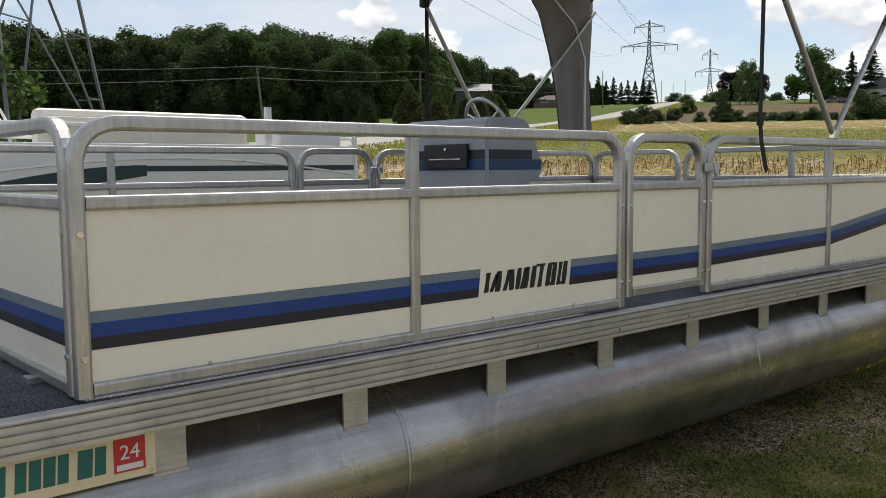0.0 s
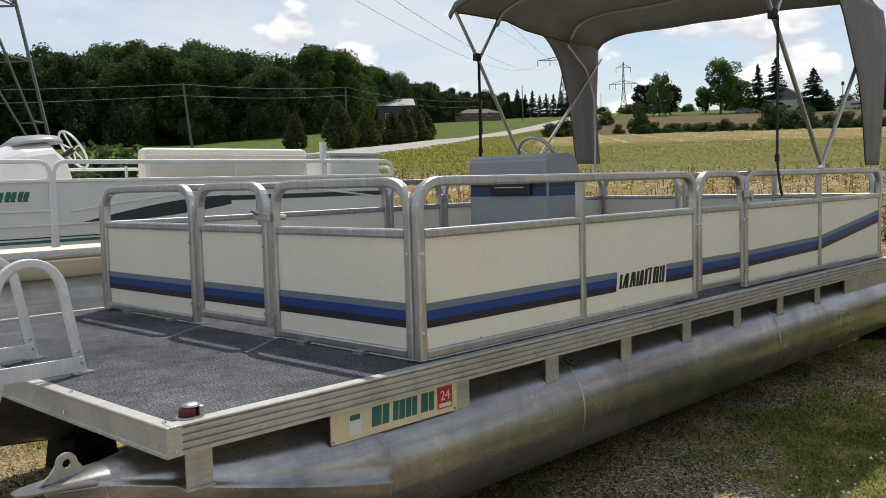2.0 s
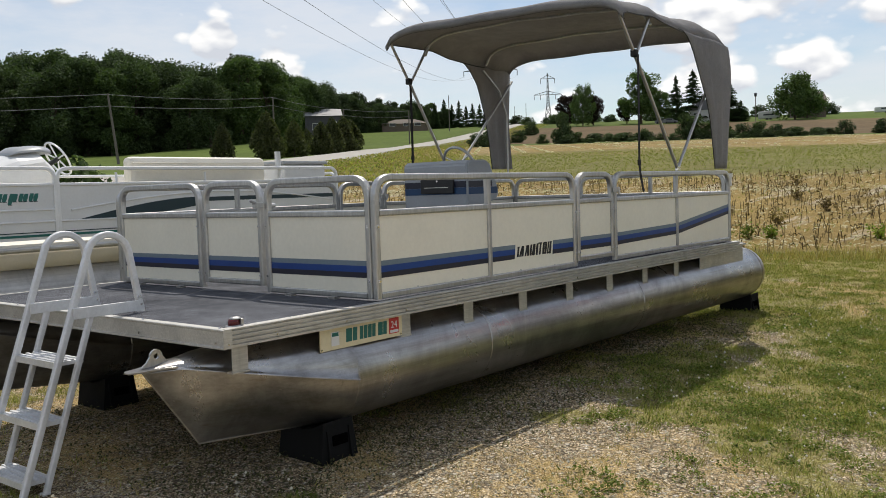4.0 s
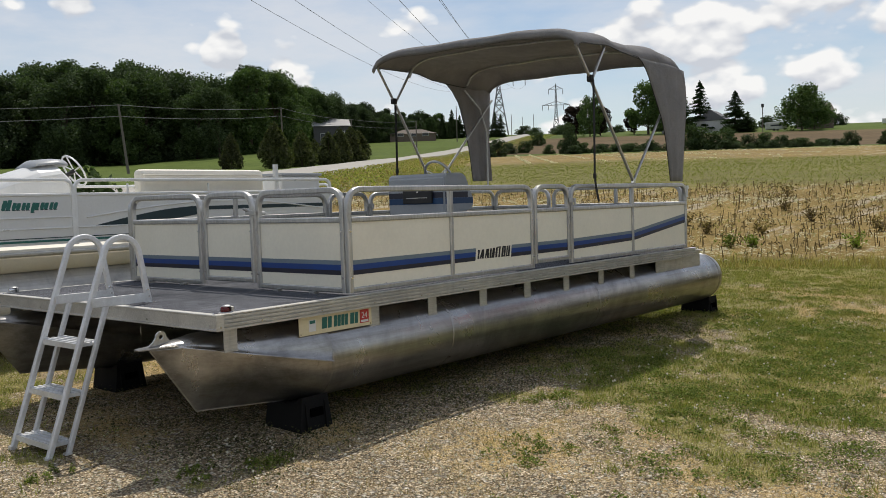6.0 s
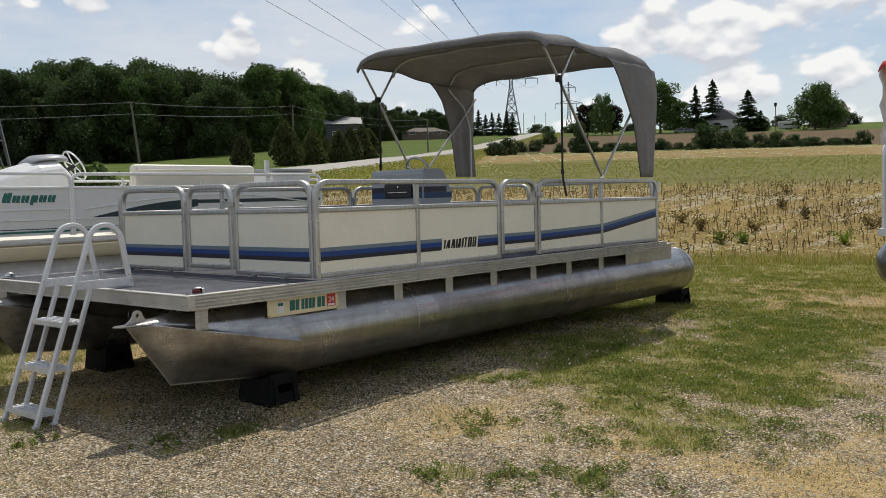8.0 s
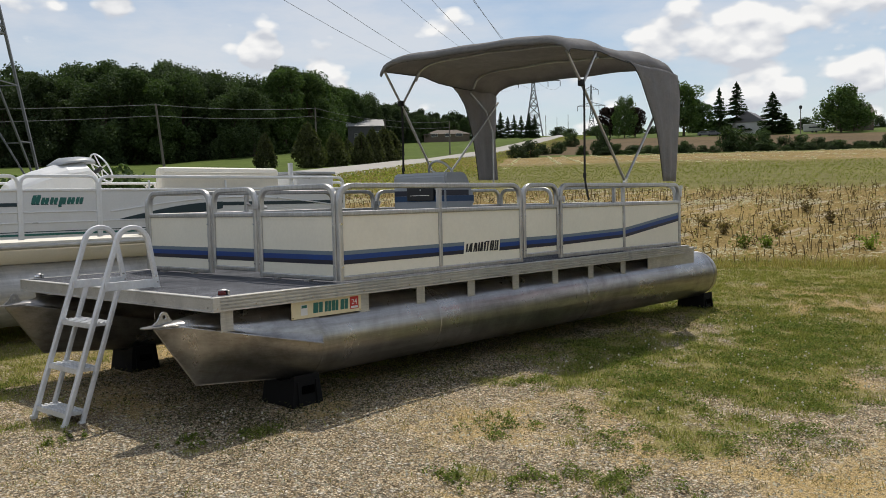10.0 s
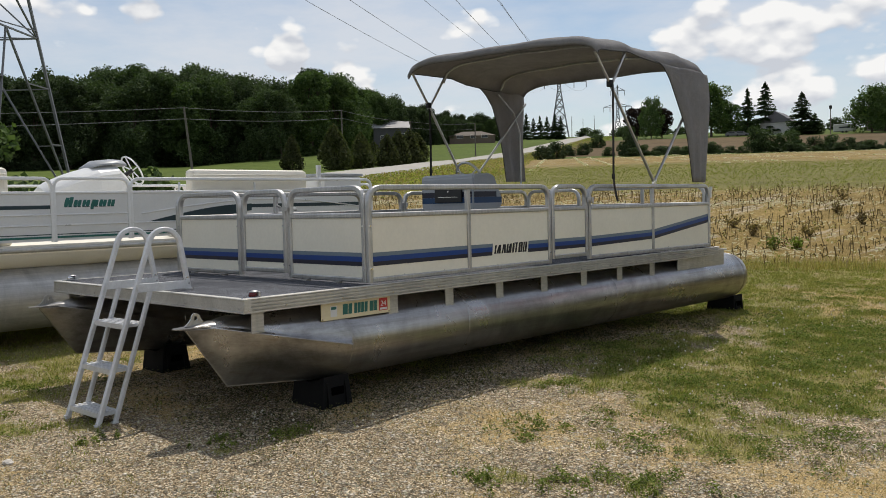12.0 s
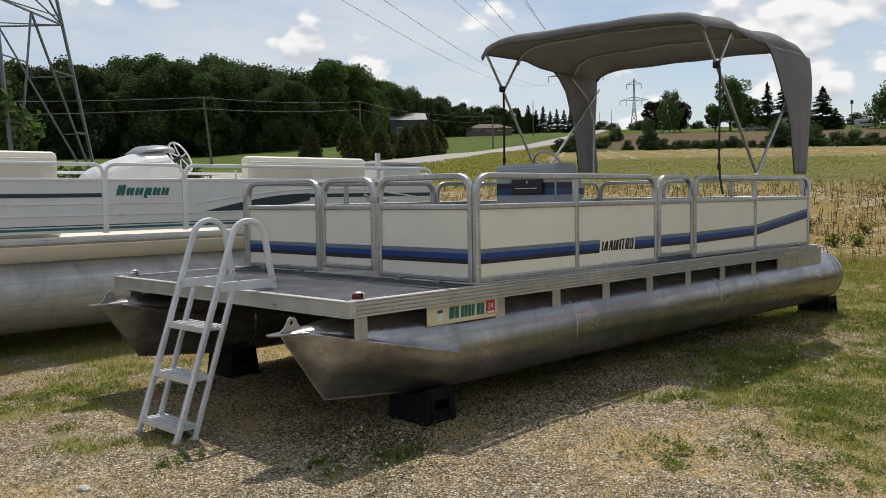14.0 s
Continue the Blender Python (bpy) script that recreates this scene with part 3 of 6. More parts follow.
def build_ground():
    rad = [0.0]
    r = 0.35
    while r < 3600:
        rad.append(r)
        r += 0.28 if r < 15 else (0.5 if r < 26 else max(1.0, r * 0.045))
    az = [-14 + i * 1.0 for i in range(0, 101)] + [86 + i * 9 for i in range(1, 29)]
    az = [a for a in az if a < 343]
    n = len(az)
    verts, faces, mats, cols = [(-3.3, -2.3, 0.0)], [], [], [(0.3, 0.3, 0.0, 1.0)]
    for r in rad[1:]:
        for a in az:
            x, y = -3.3 + r * math.cos(radians(a)), -2.3 + r * math.sin(radians(a))
            z = height(x, y)
            if r < 15:
                z += 0.018 * fbm(x, y, 0.9, 1.3, 3)
            verts.append((x, y, z))
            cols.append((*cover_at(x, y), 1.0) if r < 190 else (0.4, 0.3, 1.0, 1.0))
    for k in range(1, len(rad)):
        for i in range(n):
            j = (i + 1) % n
            o1 = 1 + (k - 1) * n
            if k == 1:
                faces.append((0, o1 + i, o1 + j))
            else:
                o0 = o1 - n
                faces.append((o0 + i, o1 + i, o1 + j, o0 + j))
            am, d = radians((az[i] + az[j]) / 2 if j else az[i] + 4), (rad[k] + rad[k - 1]) / 2
            x, y = -3.3 + d * math.cos(am), -2.3 + d * math.sin(am)
            s = road_side(x, y) if 18 < d < 900 else -99
            if d < 18 or (s <= -4.5 and d < 146):
                mats.append(0)
            elif s > -4.5 or d > 266 or d < 158:
                mats.append(1)
            else:
                mats.append(2)
    me = bpy.data.meshes.new("ground")
    me.from_pydata(verts, [], faces)
    for q in (M_GROUND, M_LAWN, M_BROWN):
        me.materials.append(q)
    me.polygons.foreach_set("material_index", mats)
    ca = me.color_attributes.new("cover", "FLOAT_COLOR", "POINT")
    ca.data.foreach_set("color", [c for q in cols for c in q])
    me.shade_smooth()
    me.update()
    tagged(new("ground", me), "gravel lot with patchy grass rising into a stubble field", "ground", kind="structure")
    bm = bmesh.new()
    line = []
    for (ax, ay), (bx, by) in zip(ROADLINE, ROADLINE[1:]):
        for k in range(8):
            line.append((ax + (bx - ax) * k / 8, ay + (by - ay) * k / 8))
    prev = None
    for (ax, ay), (bx, by) in zip(line, line[1:]):
        ux, uy = bx - ax, by - ay
        L = math.hypot(ux, uy)
        nx, ny = -uy / L * 3.1, ux / L * 3.1
        z = height(ax, ay) + 0.3
        row = [bm.verts.new((ax + nx * 1.25, ay + ny * 1.25, z - 0.6)), bm.verts.new((ax + nx, ay + ny, z)), bm.verts.new((ax - nx, ay - ny, z)), bm.verts.new((ax - nx * 1.25, ay - ny * 1.25, z - 0.6))]
        if prev:
            for q in range(3):
                bm.faces.new((prev[q], prev[q + 1], row[q + 1], row[q]))
        prev = row
    tagged(finish("road", bm, M_ROAD), "pale two-lane asphalt road climbing the hill", "road", kind="structure")


build_ground()
# ---------------------------------------------------------------- the pontoon boat
Y0, Y1, XF, XR = 2.15, 4.60, 0.768, 5.56
DECK = 0.80
boat = thing("pontoon_boat", "cream pontoon boat with blue stripes standing on black blocks", "boat")
TW = 0.037


def ob_box(name, mat, parent, *b, label="", bevel=0.0):
    return part(name, box(*b, bevel=bevel), mat, parent, label)


def fence_bay(parent, along, fixed, a, b, face, mid=(), stripes=True, gate=False, aft=False, skip=()):
    """One framed fence section from a to b along x or y at the plane 'fixed', its outer side facing 'face' (+1 or -1)."""
    zt, zb = 1.445, 0.812 if not gate else 0.845
    h = TW / 2
    c = fixed - face * h

    def P(u, z, off=0.0):
        return (u, c + face * off, z) if along == "x" else (c + face * off, u, z)
    side = (0, 1, 0) if along == "x" else (1, 0, 0)
    frame_ob = part("rail_loop", tube(rounded([P(a + h, zb), P(a + h, zt), P(b - h, zt), P(b - h, zb)], 0.115, 8), TW, "sq", side), M_ALU, parent)
    part("mid_rail", tube([P(a + TW, 1.260), P(b - TW, 1.260)], TW - 0.003, "sq", side), M_ALU, parent)
    part("bottom_rail", tube([P(a + TW, zb + 0.016), P(b - TW, zb + 0.016)], TW - 0.003, "sq", side), M_ALU, parent)
    for u in mid:
        part("post", tube([P(u, zb), P(u, zt - h)], TW - 0.002, "sq", side), M_ALU, parent)
    edges = [a + TW] + [q for u in mid for q in (u - TW / 2, u + TW / 2)] + [b - TW]
    for k in range(0, len(edges), 2):
        u0, u1 = edges[k], edges[k + 1]
        lo, hi = P(u0 - 0.004, zb + 0.030, -0.004), P(u1 + 0.004, 1.248, 0.004)
        panel = ob_box("panel", M_PANEL, parent, lo[0], hi[0], lo[1], hi[1], lo[2], hi[2])
        if not stripes:
            continue
        for mat, z1, z0 in ((M_GREYBLUE, 1.011, 0.984), (M_BLUE, 0.984, 0.950), (M_NAVY, 0.950, 0.921)):
            rise = aft and k == len(edges) - 2
            d0, d1 = (0.02, 0.142) if rise else ((0.0, 0.02) if aft else (0.0, 0.0))
            spans = [(u0, u1)]
            for s0, s1 in skip:
                if u0 < s0 and s1 < u1:
                    spans = [(u0, s0), (s1, u1)]
            for p, q in spans:
                slant = 0.012 if (p, q) != (u0, u1) else 0
                pa, pb = (slant if q < u1 else 0), (slant if p > u0 else 0)
                poly = [(p + pb * (z0 - 0.92) * 10, z0 + d0), (q + pa * (z0 - 0.92) * 10, z0 + d1), (q + pa * (z1 - 0.92) * 10, z1 + d1), (p + pb * (z1 - 0.92) * 10, z1 + d0)]
                off = c + face * 0.0045
                part("stripe", prism(poly, "y" if along == "x" else "x", off, off + face * 0.0015), mat, panel)
    return frame_ob


def fence(name, label):
    ob = new(name)
    ob.parent = boat
    ob["label"] = label
    return ob


side_fence = fence("near_side_fence", "aluminium rail fence with cream panels and blue stripes")
fence_bay(side_fence, "x", Y0, XF, 2.782, -1, (1.772,), skip=((2.035, 2.478),))
side_gate = fence("side_gate", "closed narrow gate of the side fence")
fence_bay(side_gate, "x", Y0, 2.794, 3.316, -1, gate=True)
aft_fence = fence("aft_side_fence", "aft fence section with stripes sweeping up")
fence_bay(aft_fence, "x", Y0, 3.328, XR, -1, (4.41,), aft=True)
bow_fence_a = fence("bow_fence", "bow fence section with cream panel")
fence_bay(bow_fence_a, "y", XF - 0.002, Y0 + 0.040, 3.032, -1)
bow_gate = fence("bow_gate", "closed bow gate with latch")
fence_bay(bow_gate, "y", XF - 0.002, 3.058, 3.622, -1, gate=True)
bow_fence_b = fence("bow_fence", "bow fence section with cream panel")
fence_bay(bow_fence_b, "y", XF - 0.002, 3.648, Y1 - 0.040, -1)
far_fence_a = fence("far_side_fence", "fence with cream panels")
fence_bay(far_fence_a, "x", Y1, XF, 2.86, 1, (1.79,))
far_gate = fence("far_side_gate", "closed gate of the far fence")
fence_bay(far_gate, "x", Y1, 2.875, 3.42, 1, gate=True)
far_fence_b = fence("far_side_fence", "fence with cream panels")
fence_bay(far_fence_b, "x", Y1, 3.435, XR, 1, (4.55,))
stern_fence = fence("stern_fence", "stern fence with cream panels")
fence_bay(stern_fence, "y", XR - 0.002, Y0 + 0.040, 3.75, 1, (2.95,))
stern_gate = fence("stern_fence", "stern fence section beside the corner")
fence_bay(stern_gate, "y", XR - 0.002, 3.78, Y1 - 0.040, 1)

# deck
DX0, DX1, DY0, DY1 = -0.245, 5.66, 2.105, 4.68
ob_box("deck", M_CARPET, boat, DX0 + 0.012, DX1 - 0.005, DY0 + 0.012, DY1 - 0.012, DECK - 0.008, DECK, label="worn dark grey carpeted deck")
# unseen underside, added pale so that it bounces light into the gap below
ob_box("plywood", M_PLY, boat, DX0 + 0.012, DX1 - 0.005, DY0 + 0.0125, DY1 - 0.0125, DECK - 0.035, DECK - 0.0085, label="unseen pale plywood added to brighten the gap below the deck")


def trim(name, axis, fixed, face, a, b):
    """Ribbed edge trim: a profile with four ribs, drawn along the deck's edge."""
    prof = [(0.0, 0.0)]
    z = 0.0
    for k in range(4):
        prof += [(0.012, z + 0.002), (0.012, z + 0.0135), (0.003, z + 0.0155), (0.003, z + 0.0195)]
        z += 0.0205
    prof += [(0.012, z), (0.012, z + 0.003), (0.009, z + 0.006), (-0.030, z + 0.006), (-0.030, z + 0.002), (0.0, z + 0.002)]
    zb = DECK - z - 0.003
    poly = [(fixed + face * o, zb + q) for o, q in prof]
    return part(name, prism(poly, axis, a, b), M_TRIM, boat)


def bow_beam():
    """The plain front beam: a flat face between a top flange and a small foot."""
    prof = [(0.0, 0.0), (0.016, 0.0), (0.016, 0.008), (0.010, 0.012), (0.010, 0.074), (0.014, 0.078), (0.014, 0.084), (0.011, 0.0865), (-0.030, 0.0865), (-0.030, 0.083), (0.0, 0.083)]
    f = DX0 + 0.012
    return part("front_beam", prism([(f - o, DECK - 0.085 + q) for o, q in prof], "y", DY0 - 0.001, DY1 + 0.001), M_TRIM, boat, "plain flat aluminium bow beam")


trim("edge_trim", "x", DY0 + 0.012, -1, DX0 + 0.0135, DX1)
trim("edge_trim", "x", DY1 - 0.012, 1, DX0 + 0.0135, DX1)
bow_beam()

# pontoons
R, ZC = 0.256, 0.443


def nose_at(x):
    """Half-width, chine height, top and keel of the bow cone at x."""
    k = max(0.0, min(1.0, (0.575 - x) / 1.05))
    w = R * (1 - k ** 1.7) + 0.018 * k
    zch = 0.440 + 0.200 * min(1, k * 1.15)
    ztop = ZC + R - 0.02 * k
    zk = (ZC - R) + 0.072 * ((0.575 - x) / 0.785) if x > -0.2101 else 0.259 + 0.369 * ((-0.21 - x) / 0.265)
    if k > 0.75:
        ztop = ztop + (zch + 0.006 - ztop) * (k - 0.75) / 0.25
    return k, w, zch, max(ztop, zch + 0.006), min(zk, zch - 0.004)


def lid_ring(x, yc, n=20):
    """The lid above the chine, with a narrow flange bent out at its foot."""
    k, w, zch, ztop, zk = nose_at(x)
    lip = 0.010 + 0.014 * min(1, k * 3)
    arch = [(x, yc + w * math.cos(math.pi * i / n), zch + (ztop - zch) * math.sin(math.pi * i / n) ** (0.8 + 0.2 * k)) for i in range(n + 1)]
    return [(x, yc + w + lip, zch - 0.010), (x, yc + w + lip, zch - 0.004)] + arch + [(x, yc - w - lip, zch - 0.004), (x, yc - w - lip, zch - 0.010)]


def lid_mesh(rings):
    bm = loft(bmesh.new(), rings, False, False)
    bm.verts.ensure_lookup_table()
    bm.faces.new(bm.verts[len(bm.verts) - len(rings[-1]):])
    return bm


def hull_ring(x, yc, s, n=10):
    """One flank of the hull below the chine, from the lid's foot down to the keel."""
    k, w, zch, ztop, zk = nose_at(x)
    vee = min(1.0, k * 1.9)
    out = []
    for i in range(n + 1):
        t, a = i / n, math.pi / 2 * i / n
        ry, rz = w * math.cos(a), zch - (zch - zk) * math.sin(a)
        bow = 0.10 * math.sin(math.pi * t) * w
        vy, vz = w * (1 - t) + bow, zch - (zch - zk) * t
        out.append((x, yc + s * (ry * (1 - vee) + vy * vee), rz * (1 - vee) + vz * vee))
    return out


def pontoon(name, yc, label):
    p = new(name)
    p.parent = boat
    p["label"] = label
    n = 40

    def ring(x, r):
        return [(x, yc + r * math.cos(2 * math.pi * i / n), ZC + r * math.sin(2 * math.pi * i / n)) for i in range(n)]
    for a, b in ((0.575, 1.71), (1.71, 3.71), (3.71, 6.26)):
        bm = loft(bmesh.new(), [ring(a + 0.001, R - 0.003), ring(a + 0.006, R - 0.0002), ring(a + 0.012, R), ring(a + 0.03, R), ring(b - 0.03, R), ring(b - 0.012, R), ring(b - 0.006, R - 0.0002), ring(b - 0.001, R - 0.003)])
        part("tube_section", bm, M_PONTOON, p, smooth=True)
    for x in (0.575, 1.71, 3.71):
        bm = bmesh.new()
        loft(bm, [ring(x - 0.007, R - 0.001), ring(x - 0.003, R + 0.004), ring(x + 0.003, R + 0.004), ring(x + 0.007, R - 0.001)], False)
        part("weld_bead", bm, M_PONTOON, p, smooth=True)
    caps = [ring(6.26 + 0.25 * math.sin(q), R * max(0.03, math.cos(q) ** 0.55)) for q in [k * math.pi / 2 / 9 for k in range(10)]]
    part("end_cap", loft(bmesh.new(), caps), M_PONTOON, p, smooth=True)
    xs = [0.575 - 0.785 * k / 14 for k in range(15)] + [-0.21 - 0.265 * k / 6 for k in range(1, 7)]
    part("nose_lid", lid_mesh([lid_ring(x, yc) for x in xs]), M_PONTOON, p, "bright bent aluminium bow lid", True)
    for s in (1, -1):
        flank = loft(bmesh.new(), [hull_ring(x, yc, s) for x in xs], False, False)
        bmesh.ops.recalc_face_normals(flank, faces=flank.faces[:])
        ob = part("nose_flank", flank, M_PONTOON, p, smooth=True)
    # the lid's foot runs out into a flat point
    tipw = nose_at(-0.475)[1] + 0.02
    part("lip", loft(bmesh.new(), [[(x, yc - w, z - 0.003), (x, yc + w, z - 0.003), (x, yc + w, z + 0.003), (x, yc - w, z + 0.003)] for x, w, z in ((-0.36, tipw + 0.055, 0.643), (-0.44, tipw + 0.022, 0.641), (-0.50, 0.046, 0.640), (-0.535, 0.036, 0.640), (-0.552, 0.018, 0.639))]), M_PONTOON, p, "bright bent aluminium lip")
    part("weld_bead", tube([(0.57, yc, ZC - R)] + [(x, yc, nose_at(x)[4] - 0.001) for x in (0.3, 0.0, -0.21, -0.34, -0.475)], 0.008, n=6), M_PONTOON, p)
    eye = [(-0.407 + 0.030 * math.cos(a), 0.692 + 0.030 * math.sin(a)) for a in [math.pi * k / 10 for k in range(11)]]
    outer = [(-0.330, 0.648), (-0.358, 0.668)] + eye + [(-0.456, 0.668), (-0.485, 0.648)]
    inner = [(-0.407 + 0.013 * math.cos(2 * math.pi * k / 15 - 1.2), 0.692 + 0.013 * math.sin(2 * math.pi * k / 15 - 1.2)) for k in range(15)]
    bm = bmesh.new()
    loops = [[bm.verts.new((u, yc + s * 0.006, z)) for u, z in c] for s in (-1, 1) for c in (outer, inner)]
    for k in range(15):
        m = (k + 1) % 15
        bm.faces.new((loops[0][k], loops[0][m], loops[1][m], loops[1][k]))
        bm.faces.new((loops[2][m], loops[2][k], loops[3][k], loops[3][m]))
        bm.faces.new((loops[0][m], loops[0][k], loops[2][k], loops[2][m]))
        bm.faces.new((loops[1][k], loops[1][m], loops[3][m], loops[3][k]))
    bmesh.ops.recalc_face_normals(bm, faces=bm.faces[:])
    part("tow_eye", bm, M_ALU, p, "welded towing eye")
    return p


pontoon("pontoon", 2.37, "dull weathered aluminium pontoon tube with dents and stains")
pontoon("pontoon", 4.42, "dull weathered aluminium pontoon tube")

# brackets between tubes and deck
for yo, face in ((2.165, -1), (4.63, 1)):
    for x in (-0.158, 0.945, 1.507, 2.077, 2.645, 3.212, 3.78, 4.352):
        bm = bmesh.new()
        put_box(bm, x, x + 0.085, min(yo, yo - face * 0.006), max(yo, yo - face * 0.006), 0.592, 0.722)
        put_box(bm, x - 0.003, x + 0.088, min(yo + face * 0.006, yo - face * 0.04), max(yo + face * 0.006, yo - face * 0.04), 0.588, 0.596)
        part("bracket", bm, M_TRIM, boat)
    part("motor_plate", box(4.88, 5.88, min(yo, yo - face * 0.01), max(yo, yo - face * 0.01), 0.60, 0.775), M_TRIM, boat)
for x in (-0.1, 0.99, 1.55, 2.12, 2.69, 3.25, 3.82, 4.39, 5.0):
    ob_box("cross_beam", M_TRIM, boat, x - 0.03, x + 0.03, 2.2, 4.55, 0.695, 0.762)

# blocks
def block(x, y, h):
    b = thing("stand_block", "black plastic boat stand block with a square hole", "stand", "blocks under the boat", at=(x, y, 0))
    cradle = [(-0.168, 0.0), (0.168, 0.0), (0.162, 0.03), (0.152, h + 0.040), (0.138, h + 0.036), (0.09, h + 0.012), (0.0, h - 0.006), (-0.09, h + 0.012), (-0.138, h + 0.036), (-0.152, h + 0.040), (-0.162, 0.03)]
    bm = prism(cradle, "x", -0.13, 0.13)
    for v in bm.verts:
        v.co.x *= 1 - 1.0 * v.co.z
    part("body", bm, M_BLOCK, b)
    part("base", box(-0.17, 0.17, -0.19, 0.19, -0.03, 0.022, 0.008), M_BLOCK, b)
    for u in (-0.075, 0.075):
        part("rib", prism([(-0.184, 0.022), (-0.164, 0.022), (-0.154, h), (-0.160, h)], "x", u - 0.008, u + 0.008), M_BLOCK, b)
    # black box set into the face paints the shade inside the hole
    part("painted_hole", box(-0.045, 0.055, -0.1665, -0.10, h * 0.55, h * 0.82, 0.004), M_VOID, b)
    return b


block(0.51, 2.37, 0.189)
block(0.53, 4.42, 0.189)
block(6.32, 2.37, 0.189)
block(6.32, 4.42, 0.189)

# ---------------------------------------------------------------- small fittings of the boat
def disc(x, y, z, r, depth, axis, n=14):
    bm = bmesh.new()
    turn = {"x": Matrix.Rotation(math.pi / 2, 4, "Y"), "y": Matrix.Rotation(math.pi / 2, 4, "X"), "z": Matrix.Identity(4)}[axis]
    bmesh.ops.create_cone(bm, cap_ends=True, segments=n, radius1=r, radius2=r * 0.75, depth=depth, matrix=Matrix.Translation((x, y, z)) @ turn)
    return bm


# name decal of the side panel, drawn as plain slanted black shapes
decal = fence("name_decal", "black slanted name decal drawn as plain shapes")
yp = Y0 + TW / 2 - 0.0045


def slant_bar(u, z, w, h, lean, y0, y1, waist=0.0):
    """A plain leaning bar with a slight waist or belly."""
    poly = [(u, z), (u + w, z), (u + w + lean * h * 0.5 - waist, z + h * 0.5), (u + w + lean * h, z + h), (u + lean * h, z + h), (u + lean * h * 0.5 + waist, z + h * 0.5)]
    return prism(poly, "y", y0, y1)


for k, (u, w, h, lean) in enumerate(((2.060, 0.020, 0.064, 0.20), (2.086, 0.014, 0.058, 0.50), (2.110, 0.023, 0.066, 0.16), (2.146, 0.018, 0.068, 0.36), (2.176, 0.021, 0.068, 0.06), (2.205, 0.018, 0.070, 0.20), (2.226, 0.018, 0.070, 0.34), (2.246, 0.016, 0.072, 0.20), (2.276, 0.020, 0.074, 0.20), (2.312, 0.020, 0.076, 0.22), (2.352, 0.019, 0.077, 0.22), (2.380, 0.019, 0.078, 0.20), (2.408, 0.018, 0.079, 0.22), (2.436, 0.019, 0.080, 0.18))):
    part("mark", slant_bar(u, 0.932 - 0.0004 * k, w, h, lean, yp - 0.0015, yp, -0.002 if k % 3 else 0.002), M_BLACK, decal)
for u, z, w in ((2.158, 0.958, 0.030), (2.308, 0.998, 0.044), (2.360, 0.930, 0.030), (2.376, 0.998, 0.026), (2.418, 0.929, 0.026)):
    part("mark", slant_bar(u, z, w, 0.009, 0.2, yp - 0.0013, yp), M_BLACK, decal)

# registration plate, its characters as plain bars
plate = fence("registration_plate", "ivory registration board with teal bars and a red sticker")
PX0, PX1, PZ0, PZ1 = 0.352, 0.945, 0.602, 0.722
part("board", box(PX0, PX1, 2.150, 2.158, PZ0, PZ1, 0.002), M_DECAL, plate)
for u, w in ((0.525, 0.042), (0.573, 0.03), (0.622, 0.024), (0.651, 0.026), (0.682, 0.026), (0.713, 0.024), (0.757, 0.034), (0.796, 0.026)):
    part("bar", prism([(u, 0.628), (u + w, 0.628), (u + w + 0.004, 0.695), (u + 0.004, 0.695)], "y", 2.1485, 2.1499), M_GREEN, plate)
part("sticker", box(0.842, 0.918, 2.1482, 2.1499, 0.622, 0.704), M_STKRED, plate, "red year sticker")
bm = written("24", 0.05)
bmesh.ops.transform(bm, matrix=Matrix.Translation((0.88, 2.1476, 0.668)) @ Matrix.Rotation(math.pi / 2, 4, "X"), verts=bm.verts[:])
part("year_number", bm, M_WHITE, plate, "white number on the sticker")
part("bar", box(0.848, 0.912, 2.1474, 2.1481, 0.627, 0.641), M_WHITE, plate)
part("permit", box(0.425, 0.478, 2.1482, 2.1499, 0.622, 0.690), M_WHITE, plate, "white permit sticker")
part("bar", box(0.430, 0.473, 2.1474, 2.1481, 0.668, 0.686), M_GREEN, plate)
for u in (0.36, 0.93):
    part("screw", disc(u, 2.148, 0.612, 0.006, 0.004, "y", 8), M_CHROME, plate)

# screws
for u in (0.786,):
    for z in (1.19, 0.905):
        part("screw", disc(u, Y0 - 0.002, z, 0.010, 0.006, "y", 10), M_CHROME, side_fence)
for u in (2.764, 2.812, 3.298, 3.346, 5.542):
    for z in (1.19, 0.905):
        part("screw", disc(u, Y0 - 0.002, z, 0.008, 0.005, "y", 8), M_CHROME, aft_fence if u > 3 else side_fence)
for u in (3.018, 3.083, 3.608, 3.673, 4.545, 2.205):
    for z in (1.19, 0.905):
        part("screw", disc(XF - 0.004, u, z, 0.008, 0.005, "x", 8), M_CHROME, bow_fence_a)
for k in range(13):
    part("screw", disc(0.05 + k * 0.44, DY0 - 0.0, 0.742, 0.006, 0.006, "y", 8), M_CHROME, boat)
for y in (2.16, 2.75, 3.4, 4.0, 4.58):
    part("screw", disc(DX0 - 0.0, y, 0.742, 0.006, 0.006, "x", 8), M_CHROME, boat)
    part("screw", disc(DX0 + 0.024, y, DECK + 0.005, 0.007, 0.005, "z", 8), M_CHROME, boat)
for u in (1.1, 1.5, 2.1, 2.5, 3.5, 4.1, 4.7, 5.3):
    part("bolt", disc(u, Y0 + 0.012, 0.849, 0.005, 0.005, "z", 8), M_TRIM, side_fence if u < 3 else aft_fence)
for u in (2.45, 2.8, 3.85, 4.3):
    part("foot", box(XF - 0.022, XF + 0.015, u, u + 0.05, DECK, DECK + 0.014), M_ALU, bow_fence_a)

